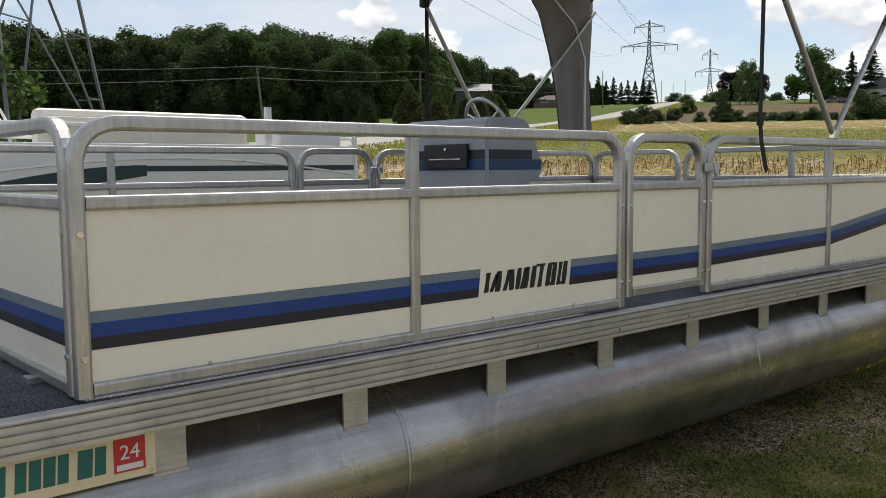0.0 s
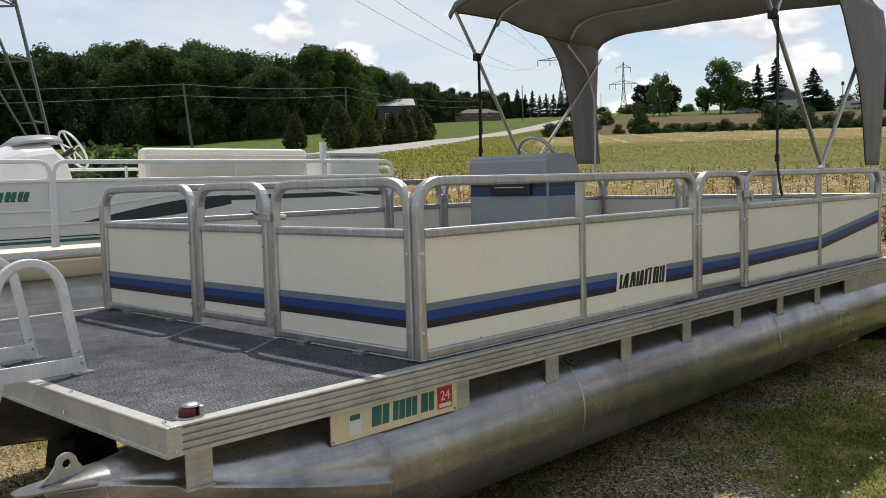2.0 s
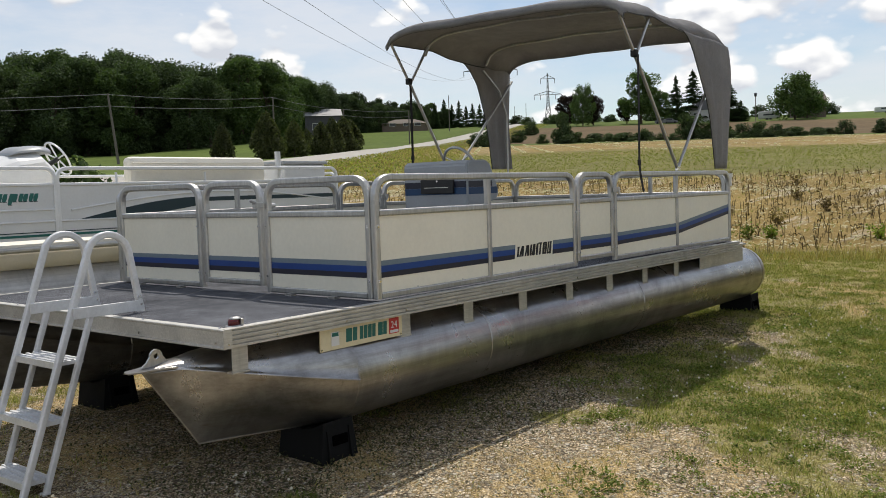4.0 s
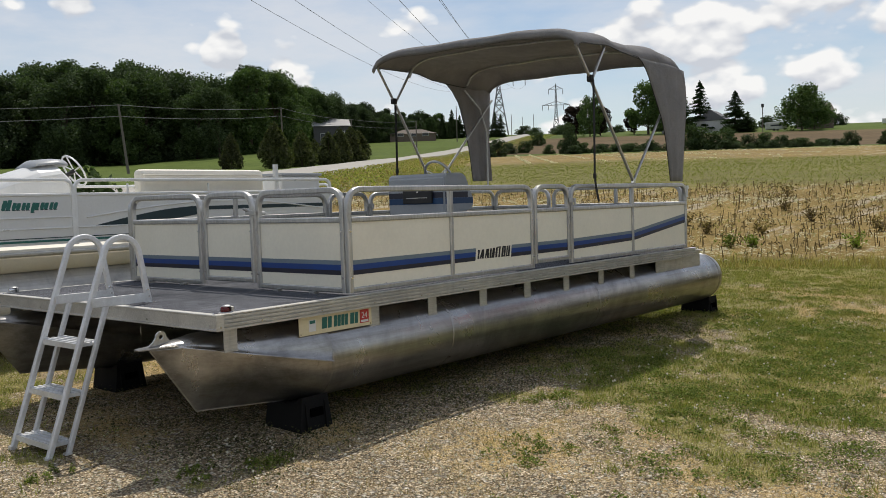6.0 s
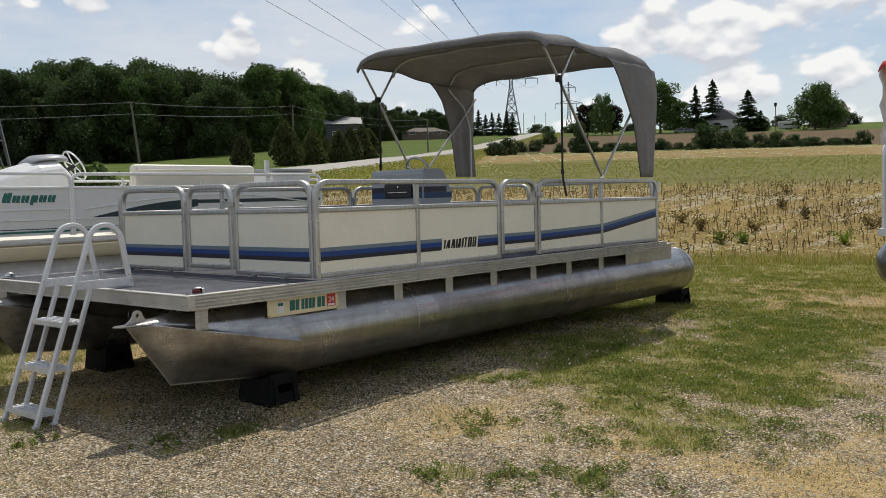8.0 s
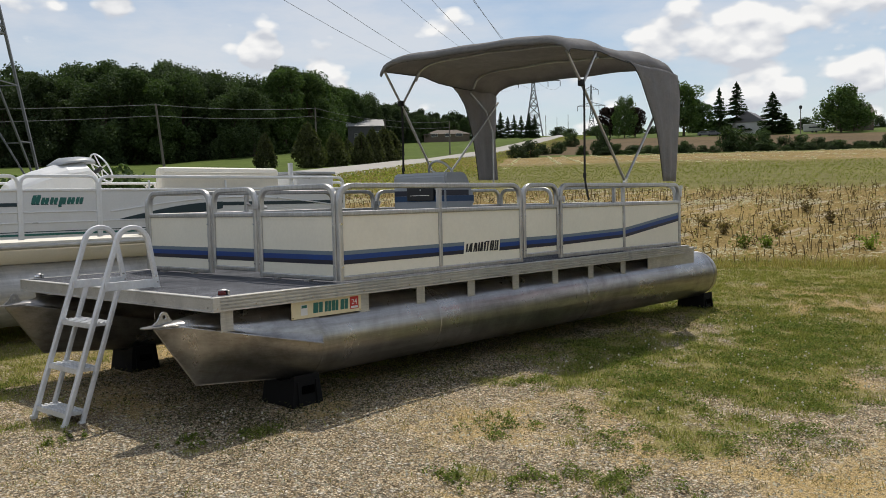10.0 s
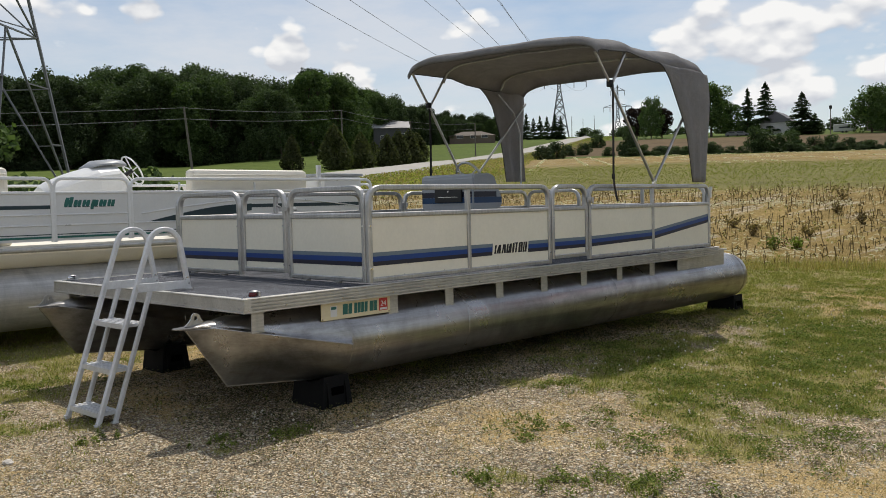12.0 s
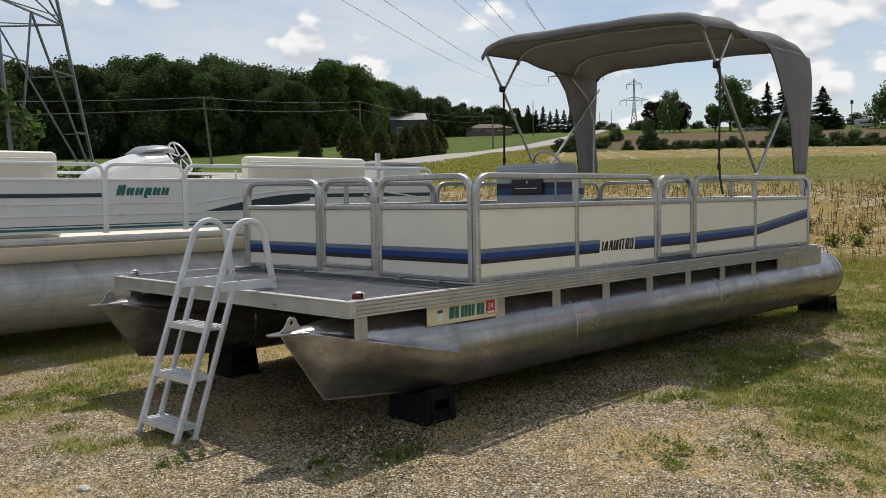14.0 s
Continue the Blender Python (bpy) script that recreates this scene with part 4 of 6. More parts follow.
# joint cover at the bow corners
for y, f in ((DY0 - 0.0005, -1), (DY1 + 0.0005, 1)):
    part("corner_cap", box(DX0 - 0.0035, DX0 + 0.045, min(y, y + f * 0.003), max(y, y + f * 0.003), 0.716, 0.801, 0.001), M_TRIM, boat)
    part("bolt", disc(DX0 + 0.022, y + f * 0.004, 0.735, 0.006, 0.005, "y", 8), M_CHROME, boat)


def latch(name, x, y, z, along):
    l = fence(name, "cast metal gate latch")
    if along == "y":
        part("plate", box(x - 0.028, x - 0.018, y - 0.05, y + 0.05, z - 0.016, z + 0.016, 0.003), M_ALU, l)
        part("knob", tube([(x - 0.02, y + 0.028, z + 0.01), (x - 0.055, y + 0.035, z + 0.03)], 0.018), M_ALU, l)
        part("knob", tube([(x + 0.0, y - 0.04, z), (x + 0.06, y - 0.045, z - 0.005)], 0.024), M_ALU, l)
    else:
        part("plate", box(x - 0.045, x + 0.045, y - 0.026, y - 0.012, z - 0.018, z + 0.018, 0.003), M_ALU, l)
        part("knob", tube([(x + 0.01, y - 0.02, z + 0.02), (x + 0.02, y - 0.03, z - 0.035)], 0.02), M_ALU, l)


latch("bow_latch", XF, 3.05, 1.315, "y")
latch("side_latch", 3.322, Y0, 1.33, "x")
latch("far_latch", 3.43, Y1 - 0.03, 1.33, "x")


def nav_light(x, y, lens, label):
    """A low bow light: base plate, dark lens to the front and a humped metal back."""
    n = thing("navigation_light", label, "lamp", at=(x, y, DECK + 0.001))
    base = [[(rx * math.cos(a * math.pi / 8), ry * math.sin(a * math.pi / 8), z) for a in range(16)] for z, rx, ry in ((0, 0.044, 0.030), (0.004, 0.045, 0.031), (0.007, 0.040, 0.027))]
    part("base", loft(bmesh.new(), base), M_ALU, n, smooth=True)
    cup = [[(-0.006 + r * math.cos(a * math.pi / 8), r * 0.9 * math.sin(a * math.pi / 8), z) for a in range(16)] for z, r in ((0.006, 0.027), (0.022, 0.026), (0.032, 0.023))]
    part("lens", loft(bmesh.new(), cup), lens, n, smooth=True)
    hood = [[(0.004 + r * 1.1 * math.cos(a * math.pi / 8), r * 0.95 * math.sin(a * math.pi / 8), z) for a in range(16)] for z, r in ((0.0325, 0.026), (0.036, 0.025), (0.041, 0.017), (0.043, 0.004))]
    part("hood", loft(bmesh.new(), hood), M_ALU, n, smooth=True)
    part("back", box(0.018, 0.034, -0.024, 0.024, 0.006, 0.034, 0.004), M_ALU, n)


nav_light(-0.145, 2.155, M_RED, "small chrome bow light with a red lens on deck")
nav_light(-0.145, 4.60, M_CHROME, "small domed chrome bow light on deck")

# stern light on the corner post
sl = thing("stern_light", "small white stern light on the corner post", "lamp")
part("stem", tube([(5.585, 2.16, 1.32), (5.585, 2.16, 1.40)], 0.018), M_WHITE, sl)
part("globe", tube([(5.585, 2.16, 1.40), (5.585, 2.16, 1.435)], 0.034), M_WHITE, sl)

# swim step plate at the stern
ob_box("stern_plate", M_TRIM, boat, DX1 + 0.002, 5.90, 2.14, 4.65, 0.752, 0.768)

# ---------------------------------------------------------------- ladder
lad = thing("boarding_ladder", "grey aluminium boarding ladder leaning from bow deck to ground", "ladder")
LY0, LY1 = 3.01, 3.43


def ladder_loop(y):
    """One rail: up from the ground, over in a round arch and down to the deck."""
    arch = [(-0.231 - 0.112 * math.cos(a), y, 1.092 + 0.112 * math.sin(a)) for a in [0.24 + (math.pi - 0.40) * k / 14 for k in range(15)]]
    return [(-0.722, y, 0.018)] + arch + [(-0.066, y, 0.806)]


for y in (LY0, LY1):
    part("rail", tube(ladder_loop(y), 0.032, "sq", (0, 1, 0)), M_LADDER, lad)
    part("back_leg", tube([(-0.611, y, 0.018), (-0.340, y, 0.822)], 0.028, "sq", (0, 1, 0)), M_LADDER, lad)
    part("side_plate", box(-0.44, -0.075, y - 0.024, y - 0.017, 0.812, 0.866, 0.002), M_LADDER, lad)
    part("foot_plate", box(-0.10, -0.03, y - 0.022, y + 0.022, DECK + 0.001, DECK + 0.008), M_CHROME, lad)
    part("bolt", disc(-0.086, y - 0.022, 0.885, 0.007, 0.012, "y", 8), M_CHROME, lad)
    part("bolt", disc(-0.079, y - 0.022, 0.845, 0.007, 0.012, "y", 8), M_CHROME, lad)
    for xf in (-0.728, -0.617):
        part("foot", box(xf - 0.018, xf + 0.022, y - 0.017, y + 0.017, 0.002, 0.026, 0.003), M_LADDER, lad)
for z in (0.082, 0.340, 0.612):
    xa = -0.728 + 0.353 * z
    tread = part("tread", box(xa - 0.010, xa + 0.132, LY0 + 0.0165, LY1 - 0.0165, z - 0.016, z + 0.004, 0.002), M_LADDER, lad)
    part("lip", box(xa - 0.014, xa - 0.0105, LY0 + 0.0165, LY1 - 0.0165, z - 0.026, z + 0.006), M_LADDER, tread)
    for q in range(4):
        part("rib", box(xa + 0.002 + q * 0.034, xa + 0.016 + q * 0.034, LY0 + 0.018, LY1 - 0.018, z + 0.0035, z + 0.010), M_LADDER, tread)

# ---------------------------------------------------------------- helm console
con = thing("helm_console", "grey gelcoat helm console with blue stripes and black glovebox", "console")
CX0, CX1, CY0, CY1 = 3.53, 3.99, 3.67, 4.40
prof = [(CX0, 0.803), (CX0, 1.585), (CX0 + 0.03, 1.62), (CX0 + 0.27, 1.625), (CX0 + 0.34, 1.60), (CX1, 1.37), (CX1 - 0.004, 1.30), (CX1 - 0.04, 1.275), (CX1 - 0.12, 1.245), (CX1 - 0.13, 0.803)]
bm = prism(prof, "y", CY0, CY1)
bmesh.ops.bevel(bm, geom=bm.edges[:], offset=0.014, segments=3, affect="EDGES")
body = part("body", bm, M_CONSOLE, con)
for z0, z1, mt in ((1.385, 1.44, M_NAVY), (1.325, 1.384, M_DULLBLUE)):
    part("stripe", box(CX0 - 0.0015, CX0 - 0.0003, CY0 + 0.014, CY1 - 0.014, z0, z1), mt, con)
    part("stripe", box(CX0 + 0.014, CX1 - (0.10 if z1 > 1.4 else 0.02), CY0 - 0.0015, CY0 - 0.0003, z0, z1), mt, con)
glove = part("glovebox", box(CX0 - 0.028, CX0 - 0.002, CY0 + 0.14, CY0 + 0.51, 1.335, 1.475, 0.006), M_BLACK, con, "black plastic glovebox door")
part("knob", disc(CX0 - 0.032, CY0 + 0.31, 1.445, 0.009, 0.012, "x"), M_CHROME, glove)
part("slot", box(CX0 - 0.031, CX0 - 0.0285, CY0 + 0.19, CY0 + 0.46, 1.385, 1.392), M_CHROME, glove)
bm = bmesh.new()
C, U, V = Vector((3.86, 4.01, 1.60)), Vector((0, 1, 0)), Vector((-0.45, 0, 0.89))
ringp = [C + (U * math.cos(a) + V * math.sin(a)) * 0.165 for a in [k * 2 * math.pi / 28 for k in range(29)]]
sweep(bm, ringp, section("round", 0.026, n=8))
wheel = part("steering_wheel", bm, M_ALU, con, "steering wheel with metal spokes", True)
for a in (0.5, 2.6, 4.7):
    part("spoke", tube([C, C + (U * math.cos(a) + V * math.sin(a)) * 0.165], 0.014), M_CHROME, wheel)

# ---------------------------------------------------------------- canopy
can = thing("bimini_top", "grey canvas bimini top on a folding aluminium frame", "canopy")
for y in (2.165, 4.585):
    near = y < 3
    foot, hinge = ((4.45, 1.475), (3.705, 2.36)) if near else ((4.47, 1.475), (3.86, 2.40))
    front, second = ((3.475, 2.62), (3.99, 2.70)) if near else ((3.615, 2.74), (4.18, 2.79))
    part("main_bow", tube([(foot[0], y, foot[1]), (hinge[0], y, hinge[1])], 0.028), M_ALU, can)
    part("front_leg", tube([(hinge[0], y, hinge[1]), (front[0], y, front[1])], 0.026), M_ALU, can)
    part("second_leg", tube([(hinge[0] + 0.02, y, hinge[1] - 0.02), (second[0], y, second[1])], 0.026), M_ALU, can)
    part("brace", tube([(foot[0], y, foot[1] + 0.01), (5.36, y, 2.50) if near else (5.57, y, 2.52)], 0.026), M_ALU, can)
    part("rear_leg", tube([(5.45, y, 1.475), (5.45, y, 2.15), (5.33, y, 2.40), (5.05, y, 2.60)], 0.022), M_ALU, can)
    part("deck_hinge", box(foot[0] - 0.025, foot[0] + 0.025, y - 0.014, y + 0.014, 1.464, 1.505, 0.004), M_CHROME, can)
    part("knuckle", box(hinge[0] - 0.028, hinge[0] + 0.028, y - 0.022, y + 0.022, hinge[1] - 0.03, hinge[1] + 0.03, 0.008), M_STRAP, can)


def bow_line(x, ztop, drop, slope=0.08, y0=2.13, y1=4.62, skew=0.12, shoulder=0.13):
    """A bow across the boat with rounded shoulders, its near side a little lower."""
    pts = []
    for k in range(41):
        s = k / 40
        e = min(s, 1 - s)
        sh = (1 - min(1, e / shoulder))
        z = ztop - drop * (1 - math.sqrt(max(0, 1 - sh * sh))) - 0.03 * (1 - min(1, e / 0.5)) ** 2 + slope * (s - 0.5)
        wob = 0.005 * math.sin(9 * s + x * 7) + 0.004 * math.sin(23 * s + x * 13)
        pts.append((x + skew * s, y0 + (y1 - y0) * s, z + wob))
    return pts


secs = [bow_line(3.485, 2.765, 0.11), bow_line(3.47, 2.785, 0.11), bow_line(3.475, 2.815, 0.12), bow_line(3.53, 2.84, 0.13), bow_line(3.70, 2.835, 0.12), bow_line(3.92, 2.855, 0.13), bow_line(4.0, 2.862, 0.14), bow_line(4.15, 2.84, 0.13), bow_line(4.4, 2.815, 0.14, 0.06), bow_line(4.65, 2.815, 0.16, 0.06), bow_line(4.85, 2.835, 0.18, 0.05), bow_line(5.0, 2.85, 0.2, 0.04), bow_line(5.15, 2.835, 0.21, 0.04, skew=0.16), bow_line(5.3, 2.80, 0.155, 0.04, skew=0.17), bow_line(5.38, 2.765, 0.135, 0.04, skew=0.17), bow_line(5.40, 2.725, 0.11, 0.04, skew=0.17), bow_line(5.395, 2.695, 0.09, 0.05, skew=0.17)]
bm = bmesh.new()
loft(bm, secs, False, False)
ob = part("canvas", bm, M_CANVAS, can, "weathered grey canvas roof", True)
md = ob.modifiers.new("thick", "SOLIDIFY")
md.thickness = 0.006
LEFT = {True: ((2.70, 4.42), (2.60, 4.56), (2.48, 4.69), (2.33, 4.79), (2.05, 4.97), (1.89, 5.03), (1.48, 5.13)), False: ((2.76, 4.58), (2.70, 4.70), (2.60, 4.86), (2.45, 4.99), (2.17, 5.10), (1.9, 5.17), (1.57, 5.22))}


def along(table, z):
    for (za, xa), (zb, xb) in zip(table, table[1:]):
        if za >= z >= zb:
            return xa + (xb - xa) * (za - z) / (za - zb)
    return table[-1][1]


EAVE = ((4.0, 2.66), (4.4, 2.625), (4.65, 2.605), (4.85, 2.60), (5.0, 2.605), (5.15, 2.605), (5.3, 2.595), (5.38, 2.58), (5.6, 2.56))


def roof_edge(x):
    for (xa, za), (xb, zb) in zip(EAVE, EAVE[1:]):
        if x <= xb:
            return za + (zb - za) * max(0.0, (x - xa)) / (xb - xa)
    return EAVE[-1][1]


for y, s in ((2.125, 1), (4.625, -1)):
    near = s > 0
    bm, rows = bmesh.new(), []
    zt, zb = LEFT[near][0][0], LEFT[near][-1][0]
    for k in range(21):
        q = k / 20
        z = zt - (zt - zb) * q
        x0 = along(LEFT[near], z)
        x1 = (5.42 if near else 5.57) + 0.05 * math.sin(min(1, q * 1.6) * 3.1) * (1 - q)
        rows.append([(x0 + (x1 - x0) * p / 12, y + s * (0.012 * math.sin(p * 1.35 + k * 0.18) * min(1, q * 4) - 0.02 * math.sin(q * 3.14) + 0.004), min(z, roof_edge(x0 + (x1 - x0) * p / 12) + (0.0 if near else 0.085) - 0.012 * q)) for p in range(13)])
    loft(bm, rows, False, False)
    ob = part("corner_drop", bm, M_CANVAS, can, "hanging grey canvas corner", True)
    md = ob.modifiers.new("thick", "SOLIDIFY")
    md.thickness = 0.004
    part("piping", tube([r[0] for r in rows], 0.009, n=6), M_BLACK, can)
    part("piping", tube([r[-1] for r in rows], 0.009, n=6), M_BLACK, can)
part("piping", tube(secs[0], 0.010, n=6), M_BLACK, can)
for k in (0, -1):
    part("piping", tube([q[k] for q in secs[1:12]], 0.010, n=6), M_BLACK, can)
for x, zt in ((3.99, 2.835), (4.98, 2.825)):
    part("roof_bow", tube([(a, b, c - 0.012) for a, b, c in bow_line(x, zt, 0.16, 0.07, 2.165, 4.585)], 0.026), M_ALU, can)
part("seam", tube([(a, b, c + 0.002) for a, b, c in secs[3]], 0.007, n=6), M_BLACK, can)


def strap(pts, w, label, hook=None):
    st = thing("tie_strap", label, "strap", "canopy straps")
    bm = bmesh.new()
    sweep(bm, pts, [(-w / 2, -0.0015), (w / 2, -0.0015), (w / 2, 0.0015), (-w / 2, 0.0015)], (1, 0, 0))
    part("webbing", bm, M_STRAP, st)
    b = Vector(pts[-4])
    part("buckle", box(b.x - w * 0.62, b.x + w * 0.62, b.y - 0.008, b.y + 0.008, b.z - 0.022, b.z + 0.022, 0.004), M_STRAP, st)
    return st


strap([(3.705, 2.135, 2.35), (3.695, 2.13, 2.0), (3.685, 2.128, 1.53), (3.695, 2.125, 1.44), (3.72, 2.12, 1.34), (3.735, 2.118, 1.31)], 0.03, "black webbing strap hanging from the canopy frame")
strap([(3.875, 4.58, 2.40), (3.865, 4.57, 2.0), (3.85, 4.56, 1.68), (3.845, 4.56, 1.60), (3.82, 4.55, 1.555), (3.78, 4.54, 1.545)], 0.03, "black webbing strap with a hook end")

# ---------------------------------------------------------------- neighbour boat
SY = 6.30
nb = thing("neighbour_boat", "white pontoon boat with teal green decals parked alongside", "boat")
part("deck", box(-5.2, 4.62, SY - 0.012, SY + 2.45, 0.965, 1.03), M_CREAMSEAT, nb)
part("rub_rail", tube([(-5.2, SY - 0.022, 0.985), (4.62, SY - 0.022, 0.985)], 0.05), M_TRIM, nb)
skirt = [[(x, SY - 0.01 + 0.20 * (k / 10) ** 1.6, 0.962 - 0.15 * math.sin(k / 10 * 1.57)) for k in range(11)] + [(x, SY + 0.25, 0.80), (x, SY + 0.25, 0.962)] for x in (-5.0, 4.5)]
part("skirt", loft(bmesh.new(), skirt), M_CREAMSEAT, nb, "rounded cream skirt below the deck", True)
for a, b in ((-4.0, 0.445), (0.468, 1.225), (1.25, 4.52)):
    sec_ob = new("fence_section")
    sec_ob.parent = nb
    part("rail_loop", tube(rounded([(a, SY, 1.05), (a, SY, 1.655), (b, SY, 1.655), (b, SY, 1.05)], 0.1), 0.032, "sq", (0, 1, 0)), M_WHITEALU, sec_ob)
    part("mid_rail", tube([(a, SY, 1.52), (b, SY, 1.52)], 0.026, "sq", (0, 1, 0)), M_WHITEALU, sec_ob)
    part("panel", box(a + 0.016, b - 0.016, SY - 0.003, SY + 0.005, 1.06, 1.515), M_WHITE, sec_ob)
    for z in (1.31, 1.21):
        if not (b > 4 and z > 1.3):
            part("rib", tube([(a + 0.016, SY - 0.006, z), (b - 0.016, SY - 0.006, z)], 0.016, n=6), M_WHITEALU, sec_ob)
    part("stripe", box(a + 0.016, b - 0.016, SY - 0.0055, SY - 0.0035, 1.085, 1.105), M_GREEN, sec_ob)
    part("stripe", box(a + 0.016, b - 0.016, SY - 0.0055, SY - 0.0035, 1.118, 1.126), M_DKGREEN, sec_ob)
    u = a + 0.55
    while u < b - 0.3:
        part("post", tube([(u, SY, 1.52), (u, SY, 1.62)], 0.022), M_WHITEALU, sec_ob)
        u += 0.95
    if a < -3:
        part("stripe", box(a + 0.016, b - 0.016, SY - 0.0055, SY - 0.0035, 1.365, 1.40), M_DKGREEN, sec_ob)
    if b > 4:
        top = [(1.40 + 0.10 * k, 1.21 + 0.17 * math.sin(min(1, k / 13) * math.pi / 2)) for k in range(14)]
        low = [(1.40 + 0.10 * k, 1.205 + 0.10 * (k / 13) ** 2.0) for k in range(14)]
        part("swoosh", prism(low + top[::-1], "y", SY - 0.0055, SY - 0.0035), M_DKGREEN, sec_ob, "dark green swoosh decal")
        part("stripe", box(2.70, 4.5, SY - 0.0055, SY - 0.0035, 1.335, 1.375), M_DKGREEN, sec_ob)
        arc = [(1.36 + 0.12 * k, SY - 0.006, 1.30 + 0.13 * math.sin(k / 26 * math.pi)) for k in range(27)]
        part("rib", tube(arc, 0.016, n=6), M_WHITEALU, sec_ob)
mark = new("name_decal")
mark.parent = nb
mark["label"] = "teal green name decal drawn as plain shapes"
for u, w, z, h in ((0.560, 0.034, 1.385, 0.086), (0.600, 0.034, 1.385, 0.090), (0.652, 0.030, 1.385, 0.064), (0.690, 0.030, 1.385, 0.062), (0.738, 0.028, 1.385, 0.064), (0.776, 0.030, 1.385, 0.062), (0.820, 0.030, 1.360, 0.089), (0.860, 0.030, 1.385, 0.062), (0.908, 0.030, 1.385, 0.064), (0.946, 0.030, 1.385, 0.062), (0.994, 0.028, 1.385, 0.064), (1.032, 0.030, 1.385, 0.062)):
    part("mark", slant_bar(u, z, w, h, 0.30, SY - 0.0055, SY - 0.0035, -0.004), M_GREEN, mark)
    part("shade_line", slant_bar(u + 0.003, z - 0.006, w + 0.004, 0.006, 0.30, SY - 0.0052, SY - 0.0034), M_DKGREEN, mark)
for yc in (SY + 0.30, SY + 2.10):
    pr = []
    for x, r in ((-5.6, 0.05), (-5.3, 0.16), (-4.9, 0.25), (-4.4, 0.31), (4.7, 0.33), (4.86, 0.30), (4.95, 0.20), (4.98, 0.05)):
        pr.append([(x, yc + r * math.cos(q * math.pi / 18), 0.53 + r * math.sin(q * math.pi / 18)) for q in range(36)])
    part("pontoon", loft(bmesh.new(), pr), M_TUBE, nb, "pale grey aluminium tube with water streaks", True)
# far rails of that boat
part("far_rail", tube(rounded([(-3.8, SY + 2.38, 1.04), (-3.8, SY + 2.38, 1.655), (4.5, SY + 2.38, 1.655), (4.5, SY + 2.38, 1.04)], 0.1), 0.032), M_WHITEALU, nb)
part("far_panel", box(-3.7, 4.5, SY + 2.375, SY + 2.385, 1.05, 1.45), M_WHITE, nb)
part("stern_rail", tube(rounded([(4.54, SY + 0.03, 1.04), (4.54, SY + 0.03, 1.60), (4.54, SY + 2.35, 1.60), (4.54, SY + 2.35, 1.04)], 0.1), 0.032), M_WHITEALU, nb)
part("stern_panel", box(4.53, 4.54, SY + 0.05, SY + 2.35, 1.05, 1.53), M_WHITE, nb)


def bench(x0, x1, zt, label):
    s = thing("bench_seat", label, "seat", "benches on the white boat", at=(0, 0, 0))
    part("base", box(x0, x1, SY + 0.05, SY + 0.62, 1.031, 1.32, 0.02), M_CREAMSEAT, s)
    part("cushion", box(x0 + 0.01, x1 - 0.01, SY + 0.2, SY + 0.64, 1.322, 1.43, 0.04), M_CREAMSEAT, s)
    back = part("backrest", box(x0 + 0.0, x1 - 0.0, SY + 0.06, SY + 0.20, 1.33, zt, 0.045), M_CREAMSEAT, s)
    part("piping", tube([(x0 + 0.03, SY + 0.058, zt - 0.06), (x1 - 0.03, SY + 0.058, zt - 0.06)], 0.010, n=6), M_CREAMSEAT, back)


bench(1.98, 3.56, 1.765, "cream vinyl bench seat with a rounded backrest")
bench(-2.4, 0.09, 1.76, "cream vinyl bench seat with a rounded backrest")
box2 = thing("battery_box", "white and grey box at the stern of the boat", "box")
part("body", box(3.85, 4.45, SY + 0.1, SY + 0.5, 1.031, 1.70, 0.02), M_WHITE, box2)
part("lid", box(3.83, 4.47, SY + 0.08, SY + 0.52, 1.701, 1.735, 0.01), M_CONSOLE, box2)
pl = thing("stern_pole", "short white pole at the stern rail", "pole")
part("pole", tube([(3.72, SY + 0.05, 1.04), (3.72, SY + 0.05, 1.83)], 0.05, "sq"), M_WHITE, pl)

hc = thing("helm_console", "white moulded helm console with smoked windscreen", "console")
secs2 = []
for x, w, zt in ((1.02, 0.18, 1.62), (1.10, 0.24, 1.68), (1.35, 0.30, 1.78), (1.62, 0.32, 1.86), (1.86, 0.32, 1.89), (1.98, 0.30, 1.78), (2.05, 0.28, 1.55), (2.05, 0.28, 1.032)):
    yc = 8.0
    ring2 = []
    for k in range(13):
        a = math.pi * k / 12
        ring2.append((x, yc + w * math.cos(a) * (1.0 if k not in (0, 12) else 1.02), max(1.032, zt - 0.16 + 0.16 * math.sin(a)) if 0 < k < 12 else 1.032))
    secs2.append(ring2)
part("body", loft(bmesh.new(), secs2[:-1]), M_WHITE, hc, smooth=False)
scr = []
for x, w, z0, z1 in ((1.58, 0.20, 1.84, 1.865), (1.66, 0.22, 1.86, 1.93), (1.86, 0.24, 1.88, 1.95), (1.97, 0.24, 1.86, 1.945)):
    scr.append([(x, 8.0 + w * math.cos(math.pi * k / 8), z0 + (z1 - z0) * math.sin(math.pi * k / 8)) for k in range(9)])
part("windscreen", loft(bmesh.new(), scr), M_CONSOLE, hc, "smoked low windscreen", True)
bm = bmesh.new()
C, U, V = Vector((2.16, 8.0, 1.82)), Vector((0, 1, 0)), Vector((-0.5, 0, 0.866))
sweep(bm, [C + (U * math.cos(a) + V * math.sin(a)) * 0.19 for a in [k * 2 * math.pi / 28 for k in range(29)]], section("round", 0.022, n=8))
w2 = part("steering_wheel", bm, M_WHITEALU, hc, smooth=True)
for a in (0.4, 1.65, 2.9, 4.15, 5.4):
    part("spoke", tube([C, C + (U * math.cos(a) + V * math.sin(a)) * 0.19], 0.016), M_WHITEALU, w2)
